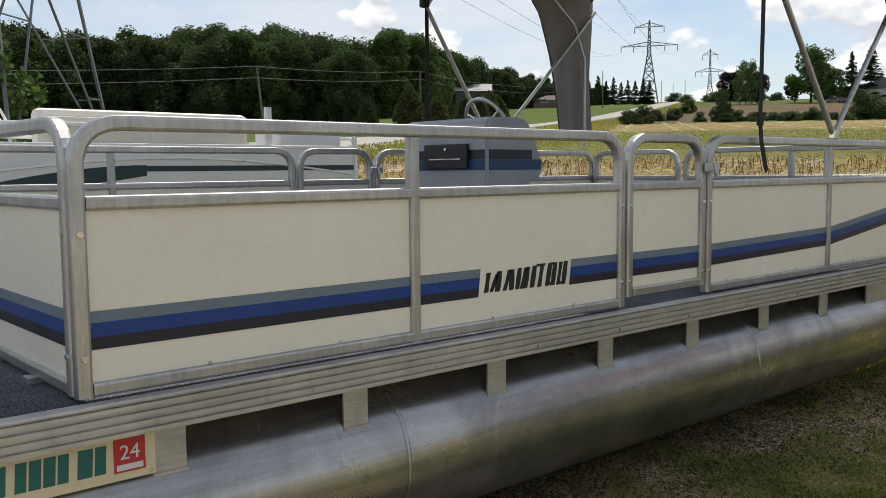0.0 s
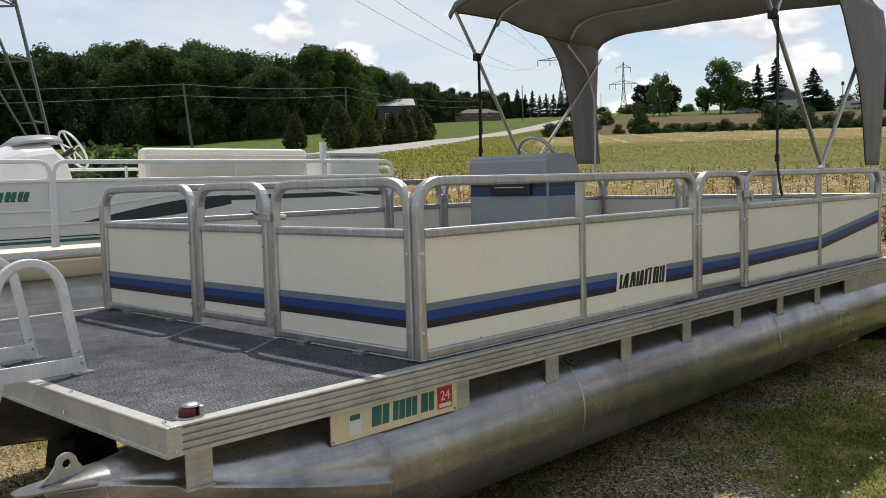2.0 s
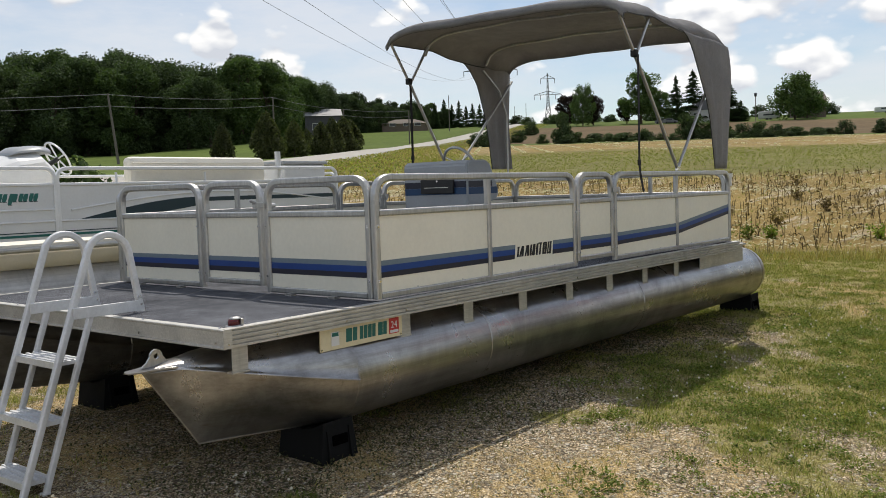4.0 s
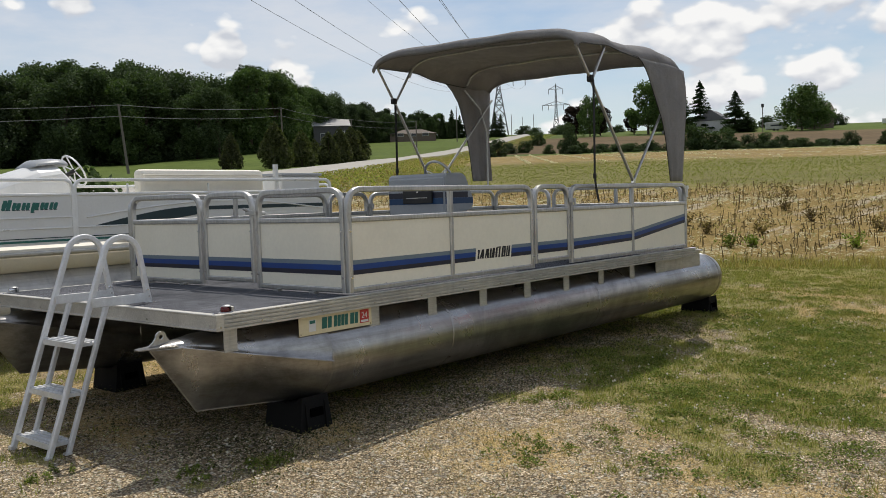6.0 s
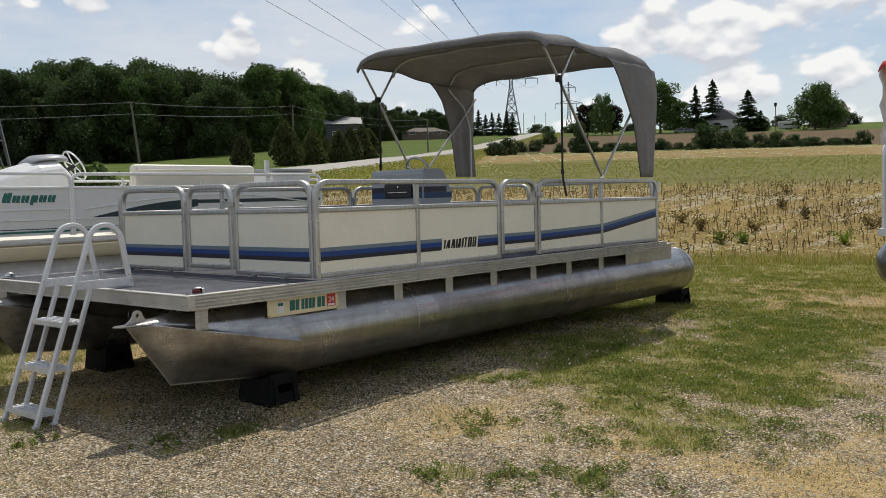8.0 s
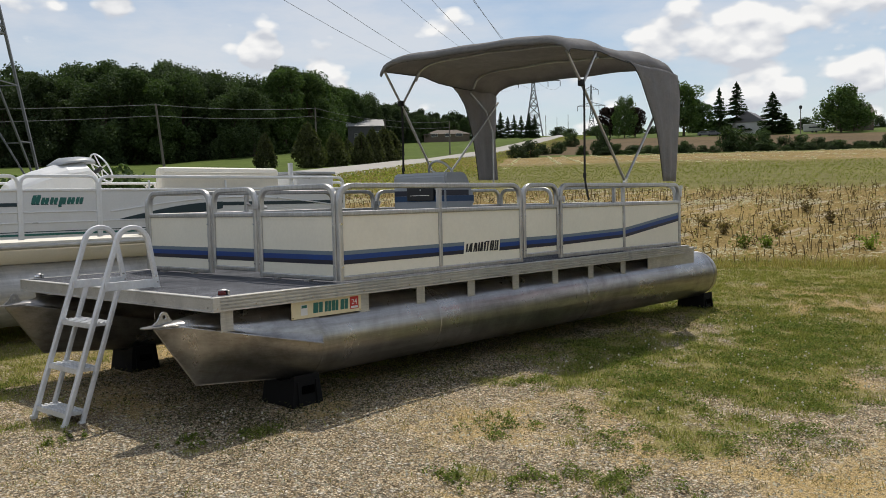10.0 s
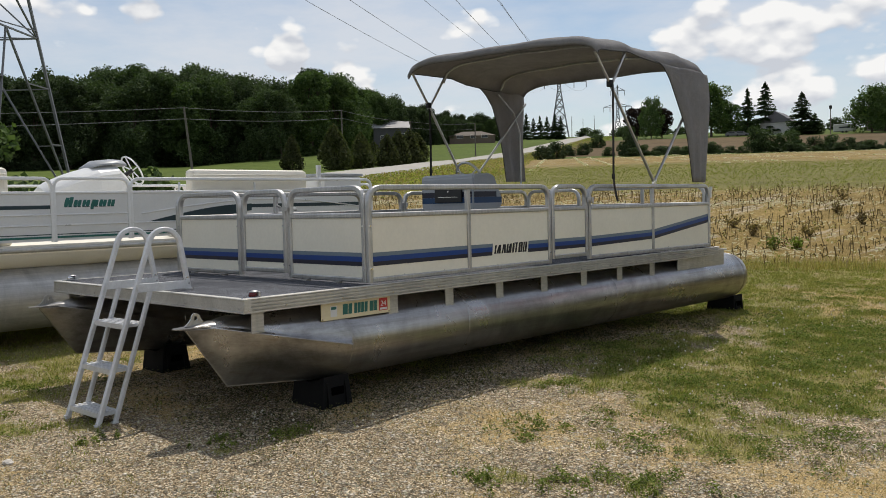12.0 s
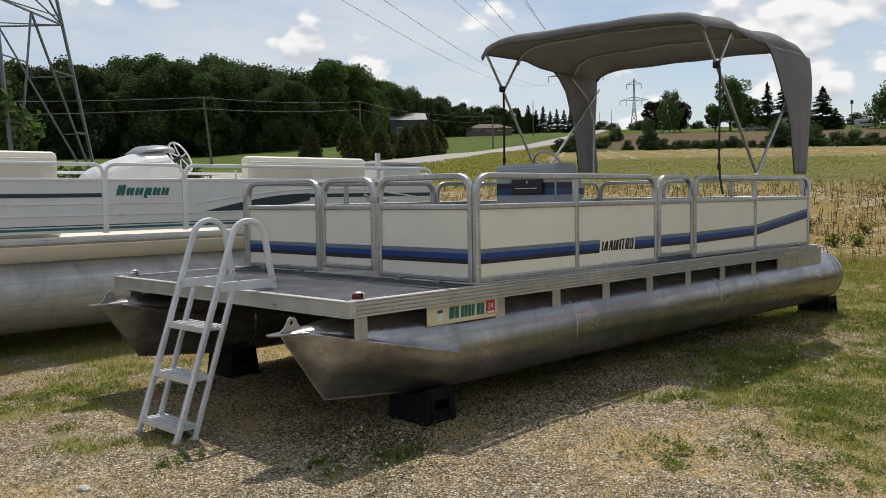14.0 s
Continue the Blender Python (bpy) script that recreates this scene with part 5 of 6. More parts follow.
part("column", tube([C, C + Vector((-0.2, 0, -0.12))], 0.05), M_BLACK, hc)
for x in (-2.5, 3.2):
    for yc in (SY + 0.30, SY + 2.1):
        b = thing("stand_block", "black plastic boat stand block with a square hole", "stand", "blocks under the boat", at=(x, yc, 0))
        rings = []
        for z, wx in ((-0.02, 0.2), (0.02, 0.2), (0.205, 0.13)):
            rings.append([(-wx, -wx, z), (wx, -wx, z), (wx, wx, z), (-wx, wx, z)])
        part("body", loft(bmesh.new(), rings), M_BLOCK, b)

# ---------------------------------------------------------------- third boat, beyond the grass
TX, TY = 6.05, 0.09
tb = thing("third_boat", "white pontoon boat with a red trimmed top", "boat")
part("deck", box(TX - 0.02, TX + 6.0, TY - 2.35, TY + 0.02, 0.85, 0.92), M_WHITE, tb)
for yc in (TY - 0.20, TY - 2.1):
    pr = []
    for x, r in ((TX - 0.22, 0.05), (TX - 0.18, 0.16), (TX - 0.08, 0.23), (TX + 0.1, 0.26), (TX + 5.9, 0.26), (TX + 6.3, 0.05)):
        pr.append([(x, yc + r * math.cos(q * math.pi / 16), 0.60 + r * math.sin(q * math.pi / 16)) for q in range(32)])
    part("pontoon", loft(bmesh.new(), pr), M_PONTOON, tb, "dull aluminium tube", True)
part("rail_loop", tube(rounded([(TX + 0.1, TY, 0.92), (TX + 0.1, TY, 1.71), (TX + 5.8, TY, 1.71), (TX + 5.8, TY, 0.92)], 0.1), 0.034, "sq", (0, 1, 0)), M_WHITEALU, tb)
part("mid_rail", tube([(TX + 0.12, TY, 1.50), (TX + 5.78, TY, 1.50)], 0.03, "sq", (0, 1, 0)), M_WHITEALU, tb)
part("panel", box(TX + 0.12, TX + 5.78, TY - 0.005, TY + 0.005, 0.93, 1.485), M_WHITE, tb)
part("stern_loop", tube(rounded([(TX + 0.08, TY - 2.3, 0.92), (TX + 0.08, TY - 2.3, 1.71), (TX + 0.08, TY - 0.04, 1.71), (TX + 0.08, TY - 0.04, 0.92)], 0.1), 0.034, "sq", (1, 0, 0)), M_WHITEALU, tb)
part("stern_panel", box(TX + 0.07, TX + 0.08, TY - 2.3, TY - 0.06, 0.93, 1.50), M_WHITE, tb)
for z in (1.22, 1.30):
    part("stripe", box(TX + 0.066, TX + 0.069, TY - 2.25, TY - 0.07, z, z + 0.05), M_STKRED, tb)
part("latch", box(TX + 0.05, TX + 0.075, TY - 0.10, TY - 0.045, 1.55, 1.62, 0.006), M_STRAP, tb)
for y in (TY - 0.05, TY - 2.25):
    part("frame_post", tube([(TX + 0.25, y, 1.70), (TX + 0.05, y, 2.42)], 0.03), M_WHITEALU, tb)
    part("frame_post", tube([(TX + 3.0, y, 1.70), (TX + 2.6, y, 2.42)], 0.03), M_WHITEALU, tb)
for y in (TY + 0.0, TY - 2.3):
    fold = [[(TX + 0.03 + 0.05 * q / 8 + k * 0.09, y + 0.02 * math.sin(q * 1.9 + k) + 0.012, 2.46 - 0.74 * q / 8) for k in range(5)] for q in range(9)]
    ob = part("corner_curtain", loft(bmesh.new(), fold, False, False), M_WHITE, tb, "gathered white canvas corner", True)
    ob.modifiers.new("thick", "SOLIDIFY").thickness = 0.006
rise = [[(TX + x, y, z) for y, z in ((TY + 0.03, z0), (TY + 0.0, z0 + 0.05), (TY - 0.3, z0 + 0.15), (TY - 2.0, z0 + 0.15), (TY - 2.32, z0 + 0.05), (TY - 2.35, z0))] for x, z0 in ((0.0, 2.40), (0.05, 2.45), (0.6, 2.50), (2.2, 2.50), (2.75, 2.45), (2.8, 2.40))]
ob = part("top", loft(bmesh.new(), rise, False, False), M_STKRED, tb, "red canvas top", True)
ob.modifiers.new("thick", "SOLIDIFY").thickness = 0.008
for x in (TX + 0.7, TX + 4.8):
    for yc in (TY - 0.22, TY - 2.1):
        b = thing("stand_block", "black plastic boat stand block with a square hole", "stand", "blocks under the boat", at=(x, yc, 0))
        rings = []
        for z, wx in ((-0.02, 0.2), (0.02, 0.2), (0.335, 0.13)):
            rings.append([(-wx, -wx, z), (wx, -wx, z), (wx, wx, z), (-wx, wx, z)])
        part("body", loft(bmesh.new(), rings), M_BLOCK, b)

# ---------------------------------------------------------------- trees
def scatter_quads(bm, rng, pts, leaf, flat=1.0):
    for p, s in pts:
        q = Euler((rng.uniform(-1.1, 1.1) * flat, rng.uniform(-1.1, 1.1) * flat, rng.uniform(0, 6.28))).to_matrix()
        s = s * leaf * rng.uniform(0.6, 1.4)
        vs = [bm.verts.new(p + q @ Vector(c) * s) for c in ((-0.5, -0.35, 0), (0.45, -0.3, 0.12), (0.4, 0.38, -0.05), (-0.3, 0.45, 0.12))]
        bm.faces.new(vs)


def crown(rng, h, r, n, leaf, base=0.12, lumps=22, top=0.95):
    """A crown of many leaf clumps: lumps of leaves hung round the stem with gaps between them."""
    ls = []
    for k in range(lumps):
        a, zz = rng.uniform(0, 6.28), rng.uniform(base, top)
        env = math.sin(math.pi * min(1.0, 0.18 + 0.80 * (zz - base) / (1 - base))) ** 0.55
        rr = r * env * rng.uniform(0.25, 0.82)
        ls.append((Vector((rr * math.cos(a), rr * math.sin(a), zz * h)), r * rng.uniform(0.17, 0.36)))
    bm = bmesh.new()
    pts = []
    for k in range(n):
        c, cr = ls[rng.randrange(len(ls))]
        d = Vector((rng.gauss(0, 1), rng.gauss(0, 1), rng.gauss(0, 0.8))).normalized()
        pts.append((c + d * cr * rng.uniform(0.45, 1.15) ** 0.7, 1.0))
    scatter_quads(bm, rng, pts, leaf)
    return bm, ls


def leafy_tree(name, rng, h, r, n, leaf, mat, label, base=0.15, group="", lumps=22):
    t = thing(name, label, "tree", group)
    bm, ls = crown(rng, h, r, n, leaf, base, lumps)
    trunk = bmesh.new()
    sweep(trunk, [(0, 0, -0.8), (0.05 * r, 0, h * 0.25), (0, 0.06 * r, h * 0.55), (0.03 * r, 0, h * 0.85)], section("round", h * 0.045, n=8), taper=[1.25, 0.85, 0.5, 0.12])
    for c, cr in ls[:9]:
        z0 = min(c.z * 0.7, h * 0.5)
        sweep(trunk, [(0.02, 0, z0 * 0.75), (c.x * 0.5, c.y * 0.5, (z0 + c.z) / 2), tuple(c)], section("round", h * 0.018, n=5), taper=[1, 0.7, 0.25])
    part("trunk", trunk, M_BARK, t)
    part("crown", bm, mat, t)
    return t


def conifer(name, rng, h, r, n, leaf, mat, label, group="", gap=0.55):
    """A conifer: tiers of drooping boughs on a straight stem."""
    t = thing(name, label, "tree", group)
    part("trunk", sweep(bmesh.new(), [(0, 0, -0.6), (0, 0, h * 0.98)], section("round", h * 0.035, n=7), taper=[1, 0.12]), M_BARK, t)
    bm, pts = bmesh.new(), []
    boughs = []
    for k in range(170):
        z = rng.uniform(0.05, 0.985)
        boughs.append((z, rng.uniform(0, 6.283), r * ((1 - z) ** 0.8 * rng.uniform(0.62, 1.12) + 0.04)))
    for k in range(n):
        z, a, rm = boughs[rng.randrange(len(boughs))]
        q = rng.uniform(0.05, 1.0)
        a += rng.gauss(0, 0.16 * gap / 0.5)
        pts.append((Vector((rm * q * math.cos(a), rm * q * math.sin(a), max(0.1, z * h - q * q * 0.035 * h + 0.05 * h * max(0, q - 0.7) + rng.gauss(0, 0.008 * h)))), 0.6 + 0.6 * (1 - z)))
    scatter_quads(bm, rng, pts, leaf, 0.55)
    part("crown", bm, mat, t)
    return t


def cedar_tree(name, rng, h, r, n, leaf, mat, label, group=""):
    """A dense cedar: a rounded column of upright sprays narrowing to a tip."""
    t = thing(name, label, "tree", group)
    part("trunk", sweep(bmesh.new(), [(0, 0, -0.6), (0, 0, h * 0.9)], section("round", h * 0.04, n=7), taper=[1, 0.12]), M_BARK, t)
    bm, pts = bmesh.new(), []
    lobes = [(rng.uniform(0, 6.28), rng.uniform(0.05, 0.8), rng.uniform(0.8, 1.15)) for k in range(26)]
    for k in range(n):
        a0, z0, k0 = lobes[rng.randrange(len(lobes))]
        z = min(0.99, max(0.01, z0 + rng.gauss(0, 0.10)))
        rm = r * (1 - z ** 1.7) ** 0.8 * min(1.0, 0.55 + z * 2.2) * k0
        a = a0 + rng.gauss(0, 0.35)
        q = rng.uniform(0.5, 1.0)
        pts.append((Vector((rm * q * math.cos(a), rm * q * math.sin(a), z * h)), 1.0))
    scatter_quads(bm, rng, pts, leaf, 1.3)
    part("crown", bm, mat, t)
    return t


def place(ob, az, d, s=1.0, rz=0.0, sink=0.15, first=False, wide=1.0):
    x, y = polar(az, d)
    s, sink = s * far(d) / d, sink * far(d) / d
    m = Matrix.LocRotScale((x, y, height(x, y) - sink), Euler((0, 0, rz)), (s * wide, s * wide, s))
    if first:
        ob.matrix_basis = m
        return ob
    c = copy_thing(ob, Matrix.LocRotScale((x, y, height(x, y) - sink), Euler((0, 0, rz)), None))
    c.scale = (s * wide, s * wide, s)
    return c


rng = random.Random(11)
protos = [leafy_tree("deciduous_tree", rng, 13.5, 4.6 + 0.3 * (k % 3), 17000, 0.27, M_LEAF if k != 3 else M_LEAFPALE, "tall dark green deciduous tree at the wood's edge", 0.04, "trees of the wood", 52) for k in range(6)]
started = set()


def wood_tree(az, d, s, row):
    k = rng.randrange(6)
    while k == 3 and rng.random() < 0.6:
        k = rng.randrange(6)
    if 46.2 < az < 51.6 and row < 2:
        k = 3
    place(protos[k], az, d, s, rng.uniform(0, 6.28), 0.2, k not in started)
    started.add(k)


SKYLINE = ((76, 7.9), (67.5, 7.6), (63, 7.8), (60, 8.1), (58.2, 8.1), (55, 7.9), (53, 7.4), (51.3, 7.1), (50.6, 8.2), (49.0, 8.2), (48.2, 7.3), (47.0, 7.0), (45.6, 6.5), (44.3, 5.8), (41.5, 5.35), (38.9, 4.95), (37.0, 4.7))


def sky_el(az):
    for (a, ea), (b, eb) in zip(SKYLINE, SKYLINE[1:]):
        if a >= az >= b:
            return ea + (eb - ea) * (a - az) / (a - b)
    return SKYLINE[-1][1]


for row in range(3):
    az = 76.0 - 0.5 * row
    while az > 37.2:
        d = 108 + row * 8 + rng.uniform(-3, 3) + min(60, max(0, 49.0 - az) * 34) + max(0, 47.2 - az) * 4.5
        x, y = polar(az, d)
        zt = 1.33 + far(d) * math.tan(radians(sky_el(az) + 0.35 - 0.15 * (2 - row) + rng.uniform(-0.45, 0.3)))
        s = max(0.3, (zt - height(x, y)) / 13.2 * d / far(d))
        wood_tree(az, d, s, row)
        az -= rng.uniform(1.25, 1.9) * (1.0 if az > 50 else (0.72 if az > 46.5 else 0.36))

# undergrowth along the wood
bm, pts = bmesh.new(), []
for k in range(9000):
    az = rng.uniform(44, 76)
    d = 108 + rng.uniform(0, 14) + min(60, max(0, 49.0 - az) * 34) + max(0, 47.2 - az) * 4.5
    x, y = polar(az, d)
    pts.append((Vector((x, y, height(x, y) + rng.uniform(0, 3.6) * rng.random())), 1.0))
scatter_quads(bm, rng, pts, 0.40)
tagged(finish("undergrowth", bm, M_LEAF), "dark green undergrowth along the foot of the wood", "shrubs", kind="stuff")

# cedars by the road
cedar = cedar_tree("cedar_shrub", rng, 3.6, 1.2, 4200, 0.15, M_CEDAR, "dull green cedar shrub by the road", "cedars by the road")
f = True
for az, d, s, w in ((51.6, 84, 0.98, 1.0), (48.95, 80, 1.2, 1.15), (47.3, 84, 1.0, 1.25), (46.5, 90, 0.75, 1.1), (45.6, 88, 0.95, 1.2), (44.9, 92, 1.08, 1.1), (44.2, 95, 1.12, 1.2), (43.75, 96, 1.02, 1.3), (47.0, 95, 0.7, 1.1)):
    place(cedar, az, d, s, az * 3, 0.2, f, w)
    f = False

# trees at the farms
maple = leafy_tree("farm_tree", rng, 10.5, 4.6, 7000, 0.34, M_LEAFPALE, "round green tree on a farm lawn", 0.22, "farm trees", 38)
place(maple, 25.45, 188, 1.0, 0.3, 0.2, True)
place(maple, 24.3, 196, 0.62, 1.9)
pale = leafy_tree("farm_tree", rng, 8.6, 4.7, 6500, 0.32, M_LEAFPALE, "broad light green tree beside a farmhouse", 0.18, "farm trees", 36)
place(pale, 16.55, 184, 0.98, 0.9, 0.2, True)
place(pale, 29.0, 184, 0.93, 2.2, 0.2, False, 0.62)
place(pale, 15.9, 190, 0.8, 4.0)
purple = leafy_tree("purple_maple", rng, 6.4, 2.7, 5200, 0.25, M_LEAFRED, "dark purple maple on a farm lawn", 0.22, "purple maples", 34)
place(purple, 29.9, 188, 1.0, 0.0, 0.2, True)
place(purple, 28.35, 188, 0.95, 2.0)
place(purple, 26.3, 192, 0.8, 1.0)
spruce = conifer("spruce", rng, 10.0, 3.2, 15000, 0.24, M_CONIFER, "tall dark spruce beside a farmhouse", "spruces", 0.5)
place(spruce, 23.35, 186, 0.95, 0.0, 0.2, True, 0.85)
place(spruce, 22.35, 188, 1.06, 1.0, 0.2, False, 1.05)
place(spruce, 20.3, 183, 0.83, 2.0, 0.2, False, 1.4)
place(spruce, 19.6, 184, 0.42, 3.0, 0.2, False, 1.9)
for k, (az, d, s) in enumerate(((38.3, 208, 0.62), (37.7, 212, 0.7), (37.2, 214, 0.58), (36.75, 214, 0.66), (36.3, 220, 0.55), (35.9, 222, 0.6), (39.1, 205, 0.5), (35.45, 205, 0.55), (34.95, 205, 0.60), (34.6, 205, 0.55))):
    place(spruce, az, d, s, k * 1.3, 0.2, False, 0.9)

# bushes between the fields and along the road
bush = leafy_tree("bush", rng, 2.6, 1.9, 2600, 0.17, M_LEAF, "dark green bush in the hedge between the fields", 0.0, "hedge bushes", 30)
hedge = ((30.5, 111, 1.35, 0.62), (30.1, 112, 0.55, 1.2), (29.4, 112, 0.5, 1.2), (28.6, 112, 0.42, 1.5), (27.6, 113, 0.40, 1.6), (26.4, 113, 0.42, 1.5), (25.4, 112, 0.55, 1.0), (24.4, 113, 0.35, 1.5), (22.95, 111, 1.12, 0.75), (22.3, 111, 0.98, 1.0), (21.6, 111, 0.8, 1.2), (20.9, 112, 0.92, 0.9), (19.6, 112, 0.62, 1.3), (18.6, 112, 0.66, 1.3), (17.8, 112, 0.55, 1.2), (16.8, 112, 0.42, 1.5), (15.6, 112, 0.35, 1.5), (31.6, 113, 0.45, 1.2), (33.2, 120, 0.6, 1.2), (34.2, 118, 0.55, 1.4), (35.6, 104, 0.6, 1.5), (34.9, 106, 0.75, 1.3), (32.4, 150, 0.8, 1.2), (14.0, 112, 0.6, 1.2), (12.0, 112, 0.6, 1.2), (10.0, 112, 0.6, 1.2))
for k, (az, d, s, w) in enumerate(hedge):
    place(bush, az, d, s, k * 1.7, 0.15, k == 0, w)
for k in range(60):
    place(bush, rng.uniform(14.5, 31), rng.uniform(109, 115), rng.uniform(0.18, 0.42), k * 2.3, 0.12, False, rng.uniform(1.1, 2.4))
for k in range(26):
    place(bush, rng.uniform(10, 36), rng.uniform(225, 275), rng.uniform(0.5, 1.1), k, 0.2, False, rng.uniform(1.2, 2.0))
shrub = leafy_tree("tall_shrub", rng, 6.0, 3.4, 4200, 0.30, M_LEAFPALE, "light green leafy shrub below the pylon", 0.0, "", 22)
place(shrub, 70.6, 36, 0.72, 0.0, 0.2, True)
hedge2 = leafy_tree("low_shrub", rng, 1.7, 1.9, 2600, 0.16, M_LEAFPALE, "low light green shrubs behind the white boat", 0.0, "shrubs behind the boat", 14)
for k, (az, d) in enumerate(((69.5, 24), (67.5, 24.5), (66.0, 24), (63.2, 26), (59.5, 27), (61.5, 30))):
    place(hedge2, az, d, 0.75 + 0.1 * (k % 3), k * 2.0, 0.2, k == 0)

# rough weeds along the road
bm, pts = bmesh.new(), []
for k in range(30000):
    i = rng.randrange(1, len(ROADLINE) - 2)
    (ax, ay), (bx, by) = ROADLINE[i], ROADLINE[i + 1]
    q = rng.random()
    ux, uy = bx - ax, by - ay
    L = math.hypot(ux, uy)
    o = -3.4 - 9.0 * rng.random() ** 1.6
    x, y = ax + ux * q - uy / L * o, ay + uy * q + ux / L * o
    pts.append((Vector((x, y, height(x, y) + rng.uniform(0, 0.35))), 1.0))
scatter_quads(bm, rng, pts[::2], 0.10, 1.4)
dry = bmesh.new()
scatter_quads(dry, rng, pts[1::2], 0.10, 1.4)
tagged(finish("roadside_straw", dry, M_DRY), "dry straw grass on the verge between road and field", "grass", kind="stuff")
tagged(finish("roadside_weeds", bm, M_BLADE), "green weeds on the verge between road and field", "weeds", kind="stuff")

# ---------------------------------------------------------------- pylons, poles and lines
def beam(bm, a, b, w):
    sweep(bm, [a, b], [(-w / 2, -w / 2), (w / 2, -w / 2), (w / 2, w / 2), (-w / 2, w / 2)])


def pylon(x, y, h, base, rz, thick, label, fine=False, reach=1.0):
    """A lattice pylon: four legs to a waist, a narrow body and cross-arms."""
    p = thing("pylon", label, "pylon", "pylons", at=(x, y, height(x, y) - 0.3))
    p.rotation_euler = (0, 0, radians(rz))

    def w(z):
        k = z / h
        return base * (1 - k / 0.62) + base * 0.17 * k / 0.62 if k < 0.62 else base * 0.17 * (1 - (k - 0.62) / 0.38 * 0.75)
    levels = [0, 0.20, 0.33, 0.44, 0.53, 0.62, 0.70, 0.78, 0.86, 0.93, 1.0]
    corners = ((1, 1), (-1, 1), (-1, -1), (1, -1))
    sq = [(-0.5, -0.5), (0.5, -0.5), (0.5, 0.5), (-0.5, 0.5)]
    lattice = None if fine else bmesh.new()

    def brace(a, b, t):
        bm = bmesh.new() if fine else lattice
        beam(bm, a, b, t)
        if fine:
            part("brace", bm, M_STEEL, p)
    for cx, cy in corners:
        line = [(cx * w(a * h) / 2, cy * w(a * h) / 2, a * h) for a in levels]
        part("leg", sweep(bmesh.new(), line, [(u * thick, v * thick) for u, v in sq]), M_STEEL, p)
    for (ax, ay), (bx, by) in zip(corners, corners[1:] + corners[:1]):
        for a, b in zip(levels, levels[1:]):
            wa, wb = w(a * h) / 2, w(b * h) / 2
            if a == 0:
                mx, my = (ax + bx) / 2 * wb, (ay + by) / 2 * wb
                brace((ax * wa, ay * wa, 0), (mx, my, b * h), thick * 0.7)
                brace((bx * wa, by * wa, 0), (mx, my, b * h), thick * 0.7)
                for q in (0.4, 0.72):
                    wq = w(b * h * q) / 2
                    brace((ax * wq, ay * wq, b * h * q), (ax * wa + (mx - ax * wa) * q, ay * wa + (my - ay * wa) * q, b * h * q), thick * 0.45)
                    brace((bx * wq, by * wq, b * h * q), (bx * wa + (mx - bx * wa) * q, by * wa + (my - by * wa) * q, b * h * q), thick * 0.45)
            else:
                brace((ax * wa, ay * wa, a * h), (bx * wb, by * wb, b * h), thick * 0.6)
                brace((bx * wa, by * wa, a * h), (ax * wb, ay * wb, b * h), thick * 0.6)
            brace((ax * wb, ay * wb, b * h), (bx * wb, by * wb, b * h), thick * 0.6)
            if b < 0.25:
                brace((ax * wb, ay * wb, b * h), (bx * wb, by * wb, b * h + 0.3), thick * 0.4)
    for zk, half in ((0.72, 0.31 * reach), (0.93, 0.16 * reach)):
        for s in (1, -1):
            tip = (s * half * h, 0, zk * h)
            for cy in (1, -1):
                for zz in (zk, zk + 0.045):
                    ww = w(zz * h) / 2
                    brace((s * ww, cy * ww, zz * h), tip, thick * 0.6)
            for q in (0.3, 0.55, 0.8):
                brace((s * half * h * q, 0, zk * h), (s * half * h * (q + 0.12), 0, (zk + 0.045 * (1 - q)) * h), thick * 0.4)
            for q in ((1.0, 0.55) if zk < 0.8 else (1.0,)):
                part("insulator", tube([(s * half * h * q, 0, zk * h), (s * half * h * q, 0, (zk - 0.065) * h)], thick * 0.9, n=6), M_STEEL, p)
    if not fine:
        tagged(part("lattice", lattice, M_STEEL, p), kind="stuff")
    return p


pylon(*polar(34.65, 352), 53.5, 12.5, 123, 0.50, "grey steel lattice pylon far up the hill")
pylon(*polar(31.05, 560), 76.0, 14.0, 123, 0.62, "small grey steel lattice pylon on the skyline", reach=0.58)
pylon(*polar(29.2, 830), 84.0, 14.0, 123, 0.62, "faint far lattice pylon on the skyline", reach=0.5)
PYLON = (8.6, 35.1)
pylon(*PYLON, 36.0, 7.1, 133, 0.10, "tall grey steel lattice pylon beside the wood", True)


def wire(a, b, sag, r, label="thin dark overhead wire"):
    w = thing("overhead_wire", label, "wire", "overhead wires")
    pts = [Vector(a).lerp(Vector(b), k / 24) - Vector((0, 0, 4 * sag * (k / 24) * (1 - k / 24))) for k in range(25)]
    part("strand", tube(pts, r, n=5), M_WIRE, w)


p0, p1 = PYLON, polar(34.65, 352)
z0, z1 = height(*p0), height(*p1)
for half, zk in ((0.31, 0.655), (0.17, 0.655), (-0.17, 0.655), (-0.31, 0.655), (0.16, 0.865), (-0.16, 0.865)):
    a = (p0[0] + half * 36 * math.cos(radians(133)), p0[1] + half * 36 * math.sin(radians(133)), z0 + 36 * zk)
    b = (p1[0] + half * 53.5 * math.cos(radians(123)), p1[1] + half * 53.5 * math.sin(radians(123)), z1 + 53.5 * zk)
    wire(a, b, 9.0, 0.065)


